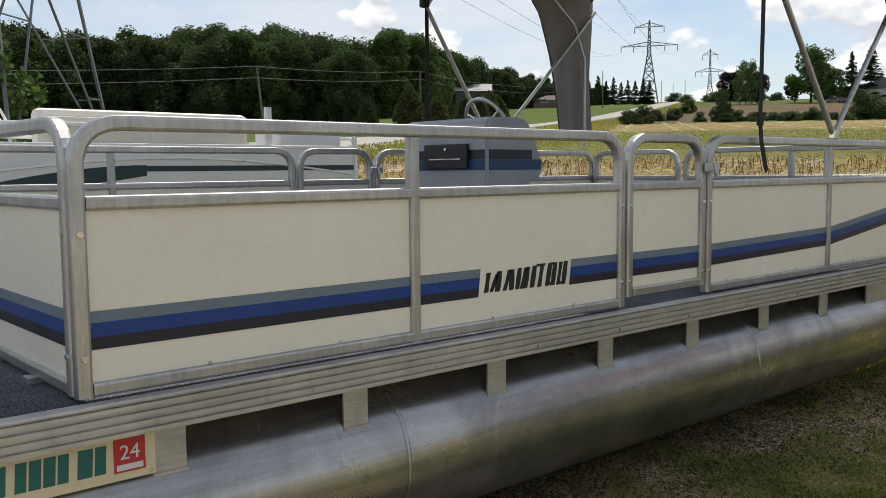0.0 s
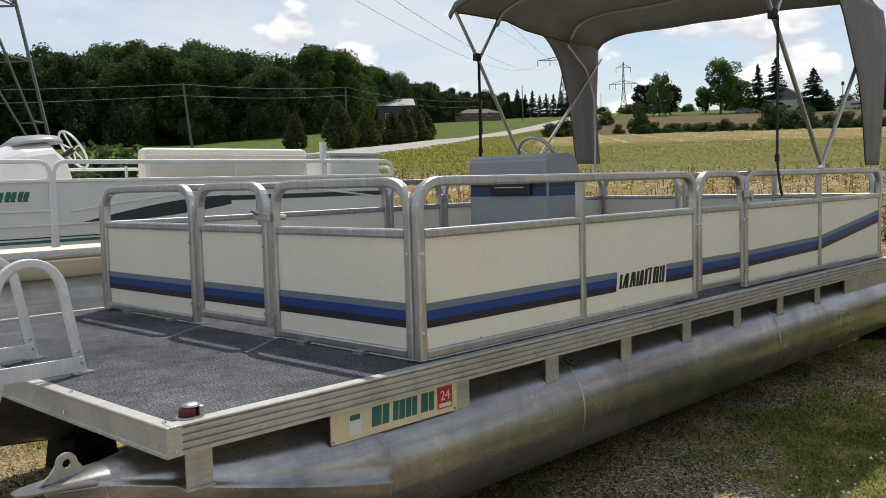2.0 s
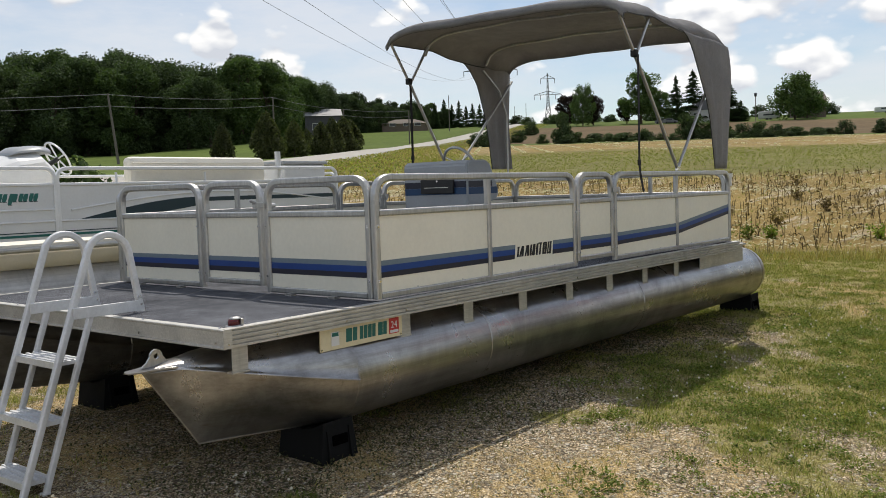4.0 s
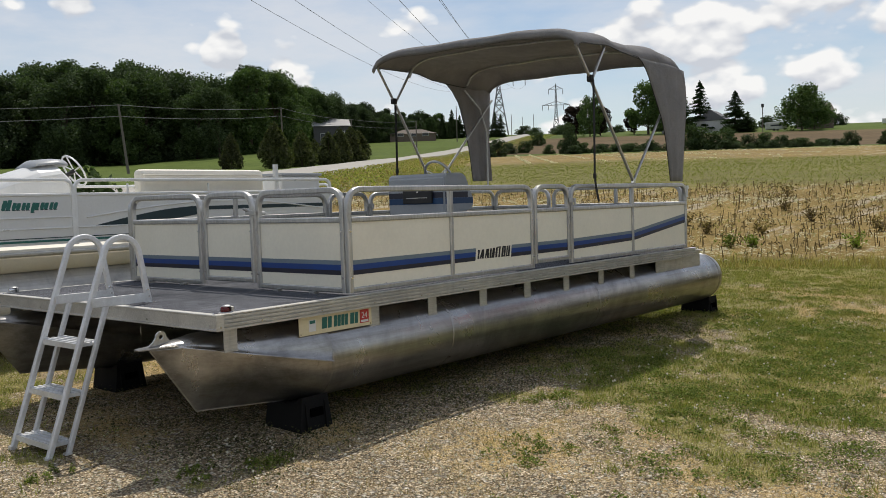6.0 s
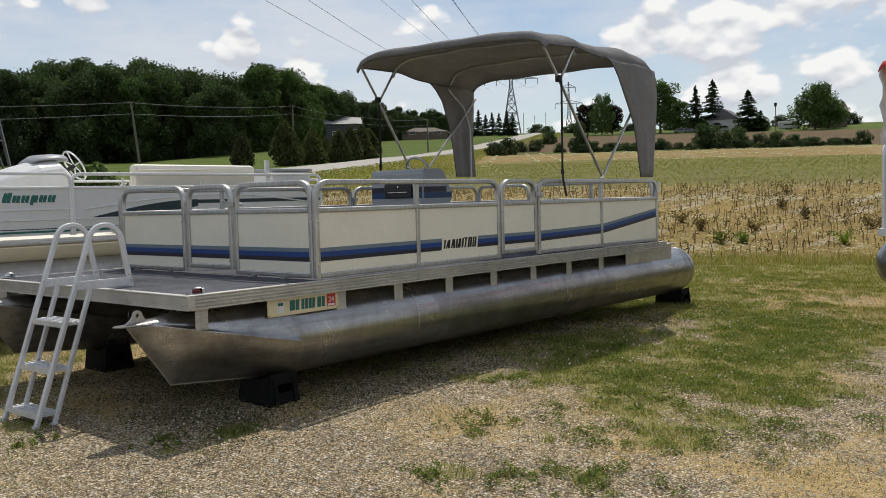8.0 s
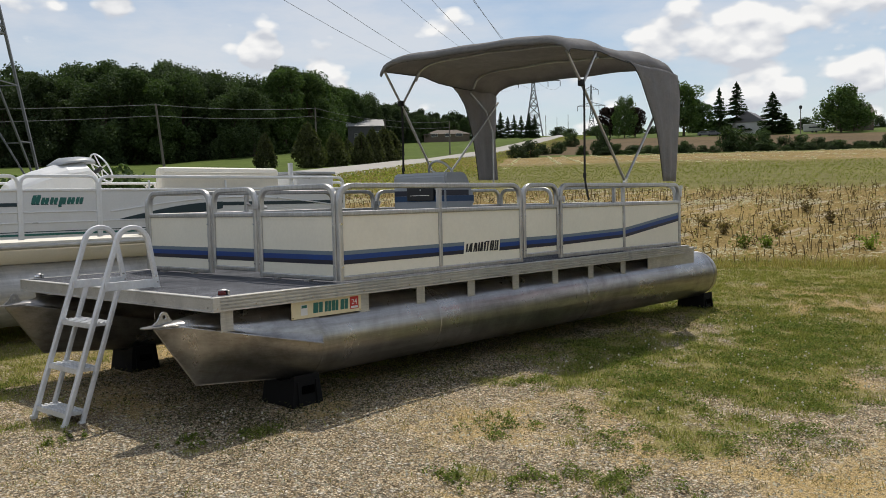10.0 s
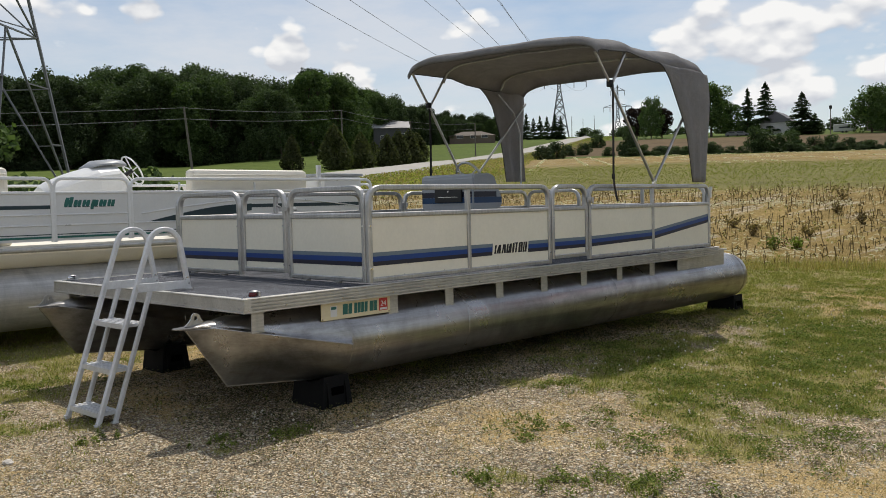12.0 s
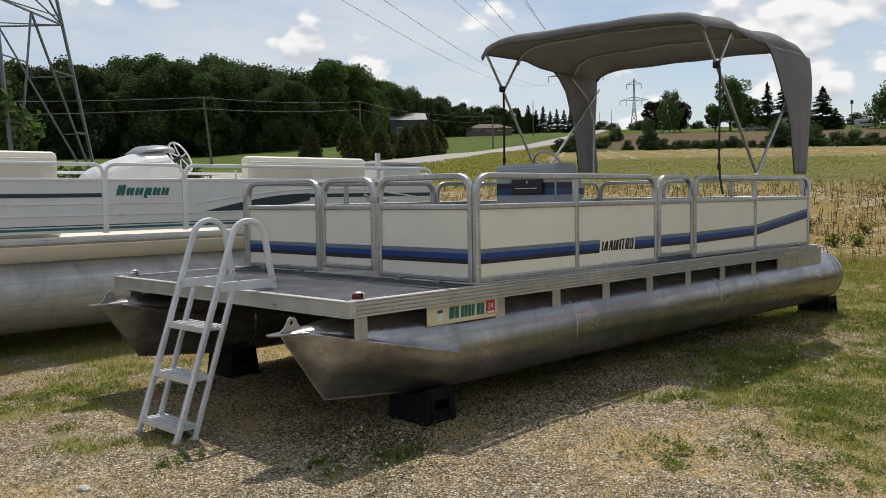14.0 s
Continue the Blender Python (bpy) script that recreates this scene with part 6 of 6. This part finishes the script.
def pole(az, d, h, lean=0.0, arm=False):
    x, y = polar(az, d)
    h = h * far(d) / d
    p = thing("utility_pole", "weathered wooden utility pole", "pole", "utility poles", at=(x, y, height(x, y) - 0.3))
    part("mast", sweep(bmesh.new(), [(0, 0, 0), (lean, -lean, h)], section("round", 0.30, n=8), taper=[1, 0.7]), M_POLE, p)
    if arm:
        part("cross_arm", tube([(lean - 0.9, -lean - 0.5, h - 0.5), (lean + 0.9, -lean + 0.5, h - 0.5)], 0.12, "sq"), M_POLE, p)
    return (x + lean, y - lean, height(x, y) + h - 0.4)


tops = [pole(57.65, 78, 5.9, -0.5), pole(48.45, 100, 5.6), pole(44.1, 122, 5.4), pole(40.0, 130, 5.0)]
pole(37.4, 178, 7.2)
pole(33.9, 250, 6.0)
pole(32.5, 250, 6.0)
pole(33.2, 300, 6.0)
ax, ay = polar(84, 70)
tops = [(ax, ay, height(ax, ay) + 5.6)] + tops
for dz in (0.0, -1.15):
    for a, b in zip(tops, tops[1:]):
        wire((a[0], a[1], a[2] + dz), (b[0], b[1], b[2] + dz), 0.35, 0.055)

# ---------------------------------------------------------------- farm buildings
M_ROOFPALE = plain("pale_metal_roof", (0.30, 0.30, 0.30), 0.7, 0.1, 0.12, 0.6, 8, 0)
M_BARNWALL = plain("weathered_barn_boards", (0.085, 0.085, 0.095), 0.9, 0, 0.25, 1.2, 12, 0)
M_SHINGLE = plain("grey_shingles", (0.17, 0.17, 0.18), 0.9, 0, 0.18, 1.0, 9, 0)
M_BROWNROOF = plain("brown_shingles", (0.15, 0.125, 0.10), 0.9, 0, 0.18, 1.0, 9, 0)
M_SIDING = plain("white_siding", (0.62, 0.62, 0.60), 0.7, 0, 0.1, 1.0, 9, 0)
M_BRICK = plain("tan_brick", (0.17, 0.13, 0.10), 0.85, 0, 0.2, 1.0, 9, 0)
M_GLASS = plain("dark_window_glass", (0.02, 0.025, 0.03), 0.12, 0, 0.1, 1, 5, 0)


def house(name, label, az, d, L, W, hw, hr, rz, wall, roof, windows=(), hip=0.0, lift=0.0):
    x, y = polar(az, d)
    k = far(d) / d
    L, W, hw, hr, hip = L * k, W * k, hw * k, hr * k, hip * k
    windows = [tuple(q * k for q in w) for w in windows]
    b = thing(name, label, "house" if "barn" not in name else "barn", at=(x, y, height(x, y) - 0.5 + lift))
    b.rotation_euler = (0, 0, radians(rz))
    part("wall", box(-L / 2, L / 2, -W / 2, W / 2, -2.5, hw + 0.5), wall, b)
    e = 0.35
    zb, zt = hw + 0.5, hw + 0.5 + hr
    bm = bmesh.new()
    v = [bm.verts.new(q) for q in ((-L / 2 - e, -W / 2 - e, zb), (L / 2 + e, -W / 2 - e, zb), (L / 2 + e, W / 2 + e, zb), (-L / 2 - e, W / 2 + e, zb), (-L / 2 - e + hip, 0, zt), (L / 2 + e - hip, 0, zt))]
    for q in ((0, 1, 5, 4), (2, 3, 4, 5), (1, 2, 5), (3, 0, 4), (3, 2, 1, 0)):
        bm.faces.new([v[i] for i in q])
    part("roof", bm, roof, b)
    for u, z, ww, wh in windows:
        w = part("window", box(u - ww / 2, u + ww / 2, -W / 2 - 0.06, -W / 2 - 0.01, z, z + wh), M_SIDING, b)
        part("pane", box(u - ww / 2 + 0.1, u + ww / 2 - 0.1, -W / 2 - 0.09, -W / 2 - 0.065, z + 0.1, z + wh - 0.1), M_GLASS, w)
    return b


house("barn", "weathered dark barn with a pale metal roof", 45.4, 172, 6.6, 8.0, 3.4, 1.6, -40, M_BARNWALL, M_ROOFPALE, ((-1.5, 1.2, 1.2, 1.2), (1.6, 0.6, 1.6, 2.2)))
house("bungalow", "low tan bungalow with a brown hip roof", 40.2, 192, 9.6, 6.0, 1.0, 1.1, -48, M_BRICK, M_BROWNROOF, ((-2.6, 0.8, 1.4, 0.7), (0.2, 0.8, 1.2, 0.7), (2.6, 0.8, 1.4, 0.7)), 3.0, 0.55)
house("farmhouse", "white farmhouse with a grey shingle roof", 21.5, 190, 7.4, 6.0, 2.1, 2.2, 10, M_SIDING, M_SHINGLE, ((-2.0, 1.2, 1.1, 1.1), (0.6, 1.2, 1.1, 1.1)))
house("farmhouse", "brown brick house behind a broad tree", 15.9, 198, 6.0, 6.0, 3.2, 1.8, -60, M_BRICK, M_BROWNROOF, ((0.0, 1.2, 1.2, 1.4),))
# camper and parked cars
for az, d, L, hh, label in ((18.0, 187, 6.0, 2.1, "white camper trailer parked by the farm"), (11.6, 215, 8.0, 1.6, "long white trailer on the skyline")):
    x, y = polar(az, d)
    t = thing("camper_trailer", label, "trailer", "trailers", at=(x, y, height(x, y)))
    t.rotation_euler = (0, 0, radians(az - 90))
    part("body", box(-L / 2, L / 2, -1.1, 1.1, 0.4, 0.4 + hh, 0.15), M_SIDING, t)
    part("window", box(-L / 4, L / 4, -1.13, -1.105, 1.3, 1.75), M_GLASS, t)
    for u in (-0.5, 0.5):
        part("wheel", disc(u, -1.0, 0.3, 0.35, 0.3, "y"), M_BLACK, t)
for az, d in ((25.1 - 0.9, 183), (23.8 - 0.1, 184)):
    x, y = polar(az, d)
    t = thing("parked_car", "dark parked car on the farm lawn", "car", "parked cars", at=(x, y, height(x, y)))
    t.rotation_euler = (0, 0, radians(az - 90))
    body = prism([(-2.1, 0.3), (2.1, 0.3), (2.1, 0.8), (1.2, 0.95), (0.6, 1.45), (-1.3, 1.45), (-2.0, 0.95)], "y", -0.85, 0.85)
    part("body", body, M_SHINGLE, t)
    part("window", box(-1.2, 0.5, -0.87, -0.855, 0.98, 1.35), M_GLASS, t)
    for u in (-1.3, 1.3):
        part("wheel", disc(u, -0.8, 0.32, 0.33, 0.2, "y"), M_BLACK, t)
x, y = polar(18.75, 178)
yl = thing("yard_lamp", "tall dark yard lamp by the farm", "lamp", at=(x, y, height(x, y) - 0.2))
part("mast", tube([(0, 0, 0), (0, 0, 8.2)], 0.24), M_POLE, yl)
part("head", box(-0.35, 0.35, -0.3, 0.3, 7.2, 8.1, 0.05), M_BLACK, yl)

# ---------------------------------------------------------------- grass, clover and stubble
def from_lists(name, verts, faces, mat, label, category):
    me = bpy.data.meshes.new(name)
    me.from_pydata(verts, [], faces)
    me.materials.append(mat)
    return tagged(new(name, me), label, category, kind="stuff")


rng = random.Random(7)


def blades(name, mat, count, want, hmin, hmax, label, xr, yr, lean=0.6, wide=0.006):
    verts, faces = [], []
    tries = 0
    while len(faces) < count and tries < count * 14:
        tries += 1
        x, y = rng.uniform(*xr), rng.uniform(*yr)
        if edge_distance(x, y) > 0.6 or rng.random() > want(x, y):
            continue
        z = height(x, y) + 0.018 * fbm(x, y, 0.9, 1.3, 3) - 0.004
        for q in range(rng.randrange(4, 9)):
            a, h = rng.uniform(0, 6.28), rng.uniform(hmin, hmax)
            px, py = x + rng.gauss(0, 0.03), y + rng.gauss(0, 0.03)
            w = wide * rng.uniform(0.7, 1.5)
            l = h * rng.uniform(0.1, lean)
            dx, dy = math.cos(a), math.sin(a)
            b = rng.uniform(0, 6.28)
            n = len(verts)
            verts += [(px - dx * w, py - dy * w, z), (px + dx * w, py + dy * w, z), (px + l * math.cos(b), py + l * math.sin(b), z + h)]
            faces.append((n, n + 1, n + 2))
    return from_lists(name, verts, faces, mat, label, "grass")


def lush(x, y):
    tuft = fbm(x, y, 6.5, 44.0, 2)
    return max(0.02, greenness(x, y)) ** 1.5 * max(0.06, min(1.0, 0.5 + 3.2 * tuft))


blades("green_grass", M_BLADE, 330000, lush, 0.010, 0.046, "short green grass in patches on the gravel", (-4.0, 13.5), (-3.0, 8.5), 0.9, 0.0026)
blades("dry_grass", M_DRY, 210000, lambda x, y: 0.06 + 0.35 * strawness(x, y) + 0.3 * greenness(x, y), 0.008, 0.036, "dry straw-coloured grass between the gravel", (-4.0, 13.5), (-3.0, 8.5), 1.6, 0.0024)
blades("border_grass", M_DRY, 9000, lambda x, y: 1.0 if -1.0 < edge_distance(x, y) < 0.6 else 0.0, 0.06, 0.22, "taller dry grass at the border of the field", (8, 18), (-6, 16))

# leafy weeds: low broad leaves in ragged clumps, each of many small mounds, and single tufts between them
verts, faces = [], []
mounds = []
for cx, cy, r in CLUMPS:
    for k in range(int(7 + 30 * r)):
        mounds.append((cx + rng.gauss(0, 0.46) * r * 1.25, cy + rng.gauss(0, 0.46) * r, r * rng.uniform(0.07, 0.24), rng.uniform(0.025, 0.07)))
while len(mounds) < 1250:
    x, y = rng.uniform(-2.2, 10.0), rng.uniform(-3.0, 4.9)
    if edge_distance(x, y) < 0.3 and rng.random() < greenness(x, y) ** 2 * max(0.03, min(1.0, 0.25 + 3.0 * fbm(x, y, 1.3, 90.0, 2))):
        mounds.append((x, y, rng.uniform(0.025, 0.13), rng.uniform(0.015, 0.05)))
for cx, cy, r, tall in mounds:
    for k in range(int(30 + 7500 * r * r)):
        a, q = rng.uniform(0, 6.28), r * math.sqrt(rng.random()) * rng.uniform(0.8, 1.35)
        x, y = cx + q * math.cos(a), cy + q * math.sin(a)
        z = height(x, y) + tall * max(0.1, 1 - (q / r) ** 2) * rng.uniform(0.3, 1.0)
        e = Euler((rng.uniform(-0.8, 0.8), rng.uniform(-0.8, 0.8), rng.uniform(0, 6.28))).to_matrix()
        s = rng.uniform(0.005, 0.011)
        n = len(verts)
        verts += [tuple(Vector((x, y, z)) + e @ Vector(c) * s) for c in ((-1, 0, 0), (0, -0.6, 0.15), (1, 0, 0), (0, 0.6, 0.15))]
        faces.append((n, n + 1, n + 2, n + 3))
from_lists("clover_leaves", verts, faces, M_CLOVERLEAF, "low green clover leaves in clumps", "weeds")

# low weeds where the boat stands, thickened and darkened to deepen its shade
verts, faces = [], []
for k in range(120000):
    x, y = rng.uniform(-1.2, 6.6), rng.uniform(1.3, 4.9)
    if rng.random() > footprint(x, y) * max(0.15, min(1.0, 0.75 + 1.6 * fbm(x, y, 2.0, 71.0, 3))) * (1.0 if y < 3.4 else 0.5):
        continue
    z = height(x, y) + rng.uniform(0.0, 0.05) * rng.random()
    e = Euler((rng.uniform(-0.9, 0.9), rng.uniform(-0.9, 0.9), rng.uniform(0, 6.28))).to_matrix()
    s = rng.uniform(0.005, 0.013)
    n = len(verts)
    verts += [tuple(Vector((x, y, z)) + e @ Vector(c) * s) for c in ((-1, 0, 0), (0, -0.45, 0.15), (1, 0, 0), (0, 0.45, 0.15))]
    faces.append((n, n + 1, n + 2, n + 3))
from_lists("shade_weeds", verts, faces, M_WEED, "low weeds under the boat, darkened to deepen its shade", "weeds")

# clover heads
verts, faces = [], []
for k in range(3600):
    x, y = rng.uniform(-2.0, 7.5), rng.uniform(-2.5, 3.2)
    dense = 1.0 if (-0.6 < x < 0.5 and 1.6 < y < 2.4) else (0.16 + 0.5 * greenness(x, y) * (1 if fbm(x, y, 0.7, 21) > 0.1 else 0.2))
    if rng.random() > dense * 0.7 or (x > 0.1 and y > 1.75) or (x > -0.7 and y > 2.35):
        continue
    z, r = height(x, y) + rng.uniform(0.04, 0.09), rng.uniform(0.006, 0.010)
    n = len(verts)
    verts += [(x + r, y, z), (x - r, y, z), (x, y + r, z), (x, y - r, z), (x, y, z + r), (x, y, z - r)]
    for a, b, c in ((0, 2, 4), (2, 1, 4), (1, 3, 4), (3, 0, 4), (2, 0, 5), (1, 2, 5), (3, 1, 5), (0, 3, 5)):
        faces.append((n + a, n + b, n + c))
from_lists("clover_flowers", verts, faces, M_CLOVER, "small white clover flower heads", "flowers")

# corn stubble of the headland: rows along the border of the field
EX, EY, BX, BY = 0.906, 0.422, -0.422, 0.906
ROW = math.atan2(BY, BX)
verts, faces, hv, hf = [], [], [], []


def along_border(e, t):
    """The place e metres past the border and t metres along it."""
    return 12.16 + e * EX + t * BX, 4.77 + e * EY + t * BY


def slip(x, y, z, reach, wide, turn, tilt):
    """A curled slip of leaf or husk: two faces with a bend between them."""
    n, c, d = len(hv), math.cos(turn), math.sin(turn)
    for q, lift in ((-1.0, 0.0), (0.1, tilt), (1.0, -0.2 * tilt)):
        hv.append((x + c * reach * q - d * wide, y + d * reach * q + c * wide, z + lift))
        hv.append((x + c * reach * q + d * wide, y + d * reach * q - c * wide, z + lift + 0.008))
    hf.append((n, n + 1, n + 3, n + 2))
    hf.append((n + 2, n + 3, n + 5, n + 4))


for i in range(0, 25):
    for j in range(0, 430):
        e = 0.35 + i * 0.76 + rng.gauss(0, 0.07)
        t = -34 + j * 0.13 + rng.uniform(-0.07, 0.07)
        x, y = along_border(e, t)
        keep = 0.66 + 1.1 * fbm(x, y, 0.45, 61)
        if rng.random() > keep * (1.0 if e < 14 else max(0.10, 1.0 - (e - 14) / 6)):
            continue
        z, h, r = height(x, y) - 0.02, rng.uniform(0.11, 0.31) * rng.uniform(0.7, 1.05), rng.uniform(0.006, 0.011)
        lx, ly = rng.gauss(0, 0.13) * h, rng.gauss(0, 0.13) * h
        n = len(verts)
        for zz, k, rr in ((z, 0, 1.15), (z + h * 0.55, 0.5, 0.9), (z + h, 1, 1.0)):
            for q in range(5):
                verts.append((x + lx * k + r * rr * math.cos(q * 1.257), y + ly * k + r * rr * math.sin(q * 1.257), zz + (0.02 * math.sin(q * 2.5 + x * 9) if k == 1 else 0)))
        for o in (0, 5):
            for q in range(5):
                faces.append((n + o + q, n + o + (q + 1) % 5, n + o + 5 + (q + 1) % 5, n + o + 5 + q))
        faces.append((n + 10, n + 11, n + 12, n + 13, n + 14))
        for q in range(rng.randrange(0, 3)):
            a, w, b = rng.uniform(0, 6.28), rng.uniform(0.08, 0.24), rng.uniform(0.2, 0.9)
            n = len(verts)
            px, py, pz = x + lx * b, y + ly * b, z + h * b
            verts += [(px, py, pz), (px + w * 0.5 * math.cos(a), py + w * 0.5 * math.sin(a), pz + 0.05), (px + w * math.cos(a), py + w * math.sin(a), pz - rng.uniform(0.02, 0.18)), (px + w * 0.55 * math.cos(a + 0.2), py + w * 0.55 * math.sin(a + 0.2), pz + 0.02)]
            faces.append((n, n + 1, n + 2, n + 3))
from_lists("corn_stubble", verts, faces, M_STALK, "brown cut corn stalks standing in rows", "stubble")


def litter(e, x, y):
    """How thick husks lie: in swaths along the border and in drifts."""
    swath = math.exp(-((e - 12.6) / 0.8) ** 2) + 0.6 * math.exp(-((e - 7.4) / 0.45) ** 2) + 0.55 * math.exp(-((e - 1.6) / 0.7) ** 2) + 0.35 * math.exp(-((e - 4.2) / 0.5) ** 2)
    return 0.05 + swath * max(0.0, min(1.0, 0.55 + 2.2 * fbm(x, y, 0.3, 31)))


for k in range(95000):
    e, t = rng.uniform(0.2, 19), rng.uniform(-30, 18)
    x, y = along_border(e, t)
    if rng.random() > litter(e, x, y):
        continue
    slip(x, y, height(x, y) + rng.uniform(0.01, 0.05), rng.uniform(0.02, 0.085), rng.uniform(0.006, 0.014), ROW + rng.gauss(0, 0.8), rng.uniform(0.0, 0.04))
# far rows of pale litter running up the slope
UX, UY = math.cos(radians(36)), math.sin(radians(36))
for i in range(-22, 16):
    if noise.noise((i * 0.9, 3.3, 0.0)) < -0.05:
        continue
    for k in range(170):
        u, v = rng.uniform(62, 150), i * 2.3 + rng.gauss(0, 0.12)
        x, y = u * UX - v * UY, u * UY + v * UX
        if road_side(x, y) > -7 or fbm(x, y, 0.06, 12) < -0.05:
            continue
        slip(x, y, height(x, y) + 0.06, rng.uniform(0.15, 0.4), rng.uniform(0.02, 0.05), radians(36) + rng.gauss(0, 0.4), rng.uniform(0.02, 0.10))
from_lists("corn_husks", hv, hf, M_HUSK, "pale corn husks and stalk litter on the field", "litter")


def field_weed(x, y, tall, mat, label):
    """A bushy dock or goosefoot: several stems with hanging leaves."""
    w = thing("field_weed", label, "weed", "tall weeds in the stubble", at=(x, y, height(x, y) - 0.02))
    stems, leaves = bmesh.new(), bmesh.new()
    pts = []
    for k in range(11):
        a, lean = rng.uniform(0, 6.28), rng.uniform(0.05, 1.0) * tall
        top = Vector((lean * math.cos(a), lean * math.sin(a), tall * rng.uniform(0.6, 1.0)))
        sweep(stems, [(0, 0, 0), tuple(top * 0.5 + Vector((0, 0, 0.1 * tall))), tuple(top)], section("round", 0.012, n=4), taper=[1, 0.7, 0.3])
        for q in range(16):
            b = rng.uniform(0.1, 1.0)
            pts.append((top * b + Vector((rng.gauss(0, 0.05), rng.gauss(0, 0.05), rng.gauss(0, 0.04) + 0.08 * tall * (1 - b))), 1.0))
    scatter_quads(leaves, rng, pts, 0.045)
    part("stem", stems, M_STALK, w)
    part("leaves", leaves, mat, w)


for x, y, tall, dry in ((14.58, 5.33, 0.55, 0), (14.9, 5.0, 0.40, 0), (17.9, 7.8, 0.60, 1), (16.6, 6.7, 0.5, 1), (17.1, 5.6, 0.45, 1), (22.1, 6.8, 0.7, 1), (19.9, 5.4, 0.6, 1), (25.9, 8.0, 0.7, 1), (15.6, 3.2, 0.5, 0), (18.4, 3.4, 0.55, 1), (16.0, 9.4, 0.5, 1)):
    field_weed(x, y, tall * 0.62, M_DOCK if dry else M_CLOVERLEAF, "withered brown dock plant in the stubble" if dry else "bushy green weed in the stubble")

# weeds in the field
verts, faces = [], []
for k in range(52000):
    e, t = 0.8 + 62 * rng.random() ** 1.3, rng.uniform(-46, 26)
    x, y = along_border(e, t)
    if rng.random() > cover_at(x, y)[0]:
        continue
    z, h = height(x, y) - 0.03, rng.uniform(0.06, 0.22)
    for q in range(5):
        a, w = rng.uniform(0, 6.28), 0.004 + 0.0001 * e
        n = len(verts)
        verts += [(x - w, y + w, z), (x + w, y - w, z), (x + 0.4 * h * math.cos(a), y + 0.4 * h * math.sin(a), z + h * rng.uniform(0.4, 0.8))]
        faces.append((n, n + 1, n + 2))
from_lists("field_weeds", verts, faces, M_FIELDGRASS, "green weeds and grass growing through the stubble", "weeds")

# loose stones of the gravel
verts, faces = [], []
for k in range(90000):
    a, r = radians(rng.uniform(2, 86)), 1.6 + 11.0 * rng.random() ** 1.25
    x, y = -3.2 + r * math.cos(a), -2.3 + r * math.sin(a)
    # fewer pale stones where the boat stands, again to deepen its shade
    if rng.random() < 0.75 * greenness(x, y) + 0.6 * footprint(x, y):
        continue
    z = height(x, y) + 0.018 * fbm(x, y, 0.9, 1.3, 3)
    q = rng.uniform(0.004, 0.010) * (1.5 if rng.random() < 0.06 else 1.0)
    t, e, f = rng.uniform(0, 6.28), rng.uniform(0.6, 1.0), rng.uniform(0.5, 0.9)
    ct, st = math.cos(t) * q, math.sin(t) * q
    n = len(verts)
    verts += [(x + ct, y + st, z), (x - st * e, y + ct * e, z + q * 0.15), (x - ct, y - st, z), (x + st * e, y - ct * e, z), (x + ct * 0.3, y + st * 0.2, z + q * f)]
    faces += [(n, n + 1, n + 4), (n + 1, n + 2, n + 4), (n + 2, n + 3, n + 4), (n + 3, n, n + 4)]
from_lists("loose_gravel", verts, faces, M_PEBBLE, "small pale and dark stones of the gravel", "gravel")

# one larger pale stone on the gravel
bm = bmesh.new()
bmesh.ops.create_icosphere(bm, subdivisions=2, radius=0.028)
for q in bm.verts:
    q.co *= 1 + 0.35 * noise.noise(q.co * 40)
    q.co.z *= 0.65
ob = finish("pale_stone", bm, M_STONE)
ob.location = (-1.383, 2.660, height(-1.383, 2.660) + 0.010)
tagged(ob, "single pale rounded stone lying on the gravel", "stone")
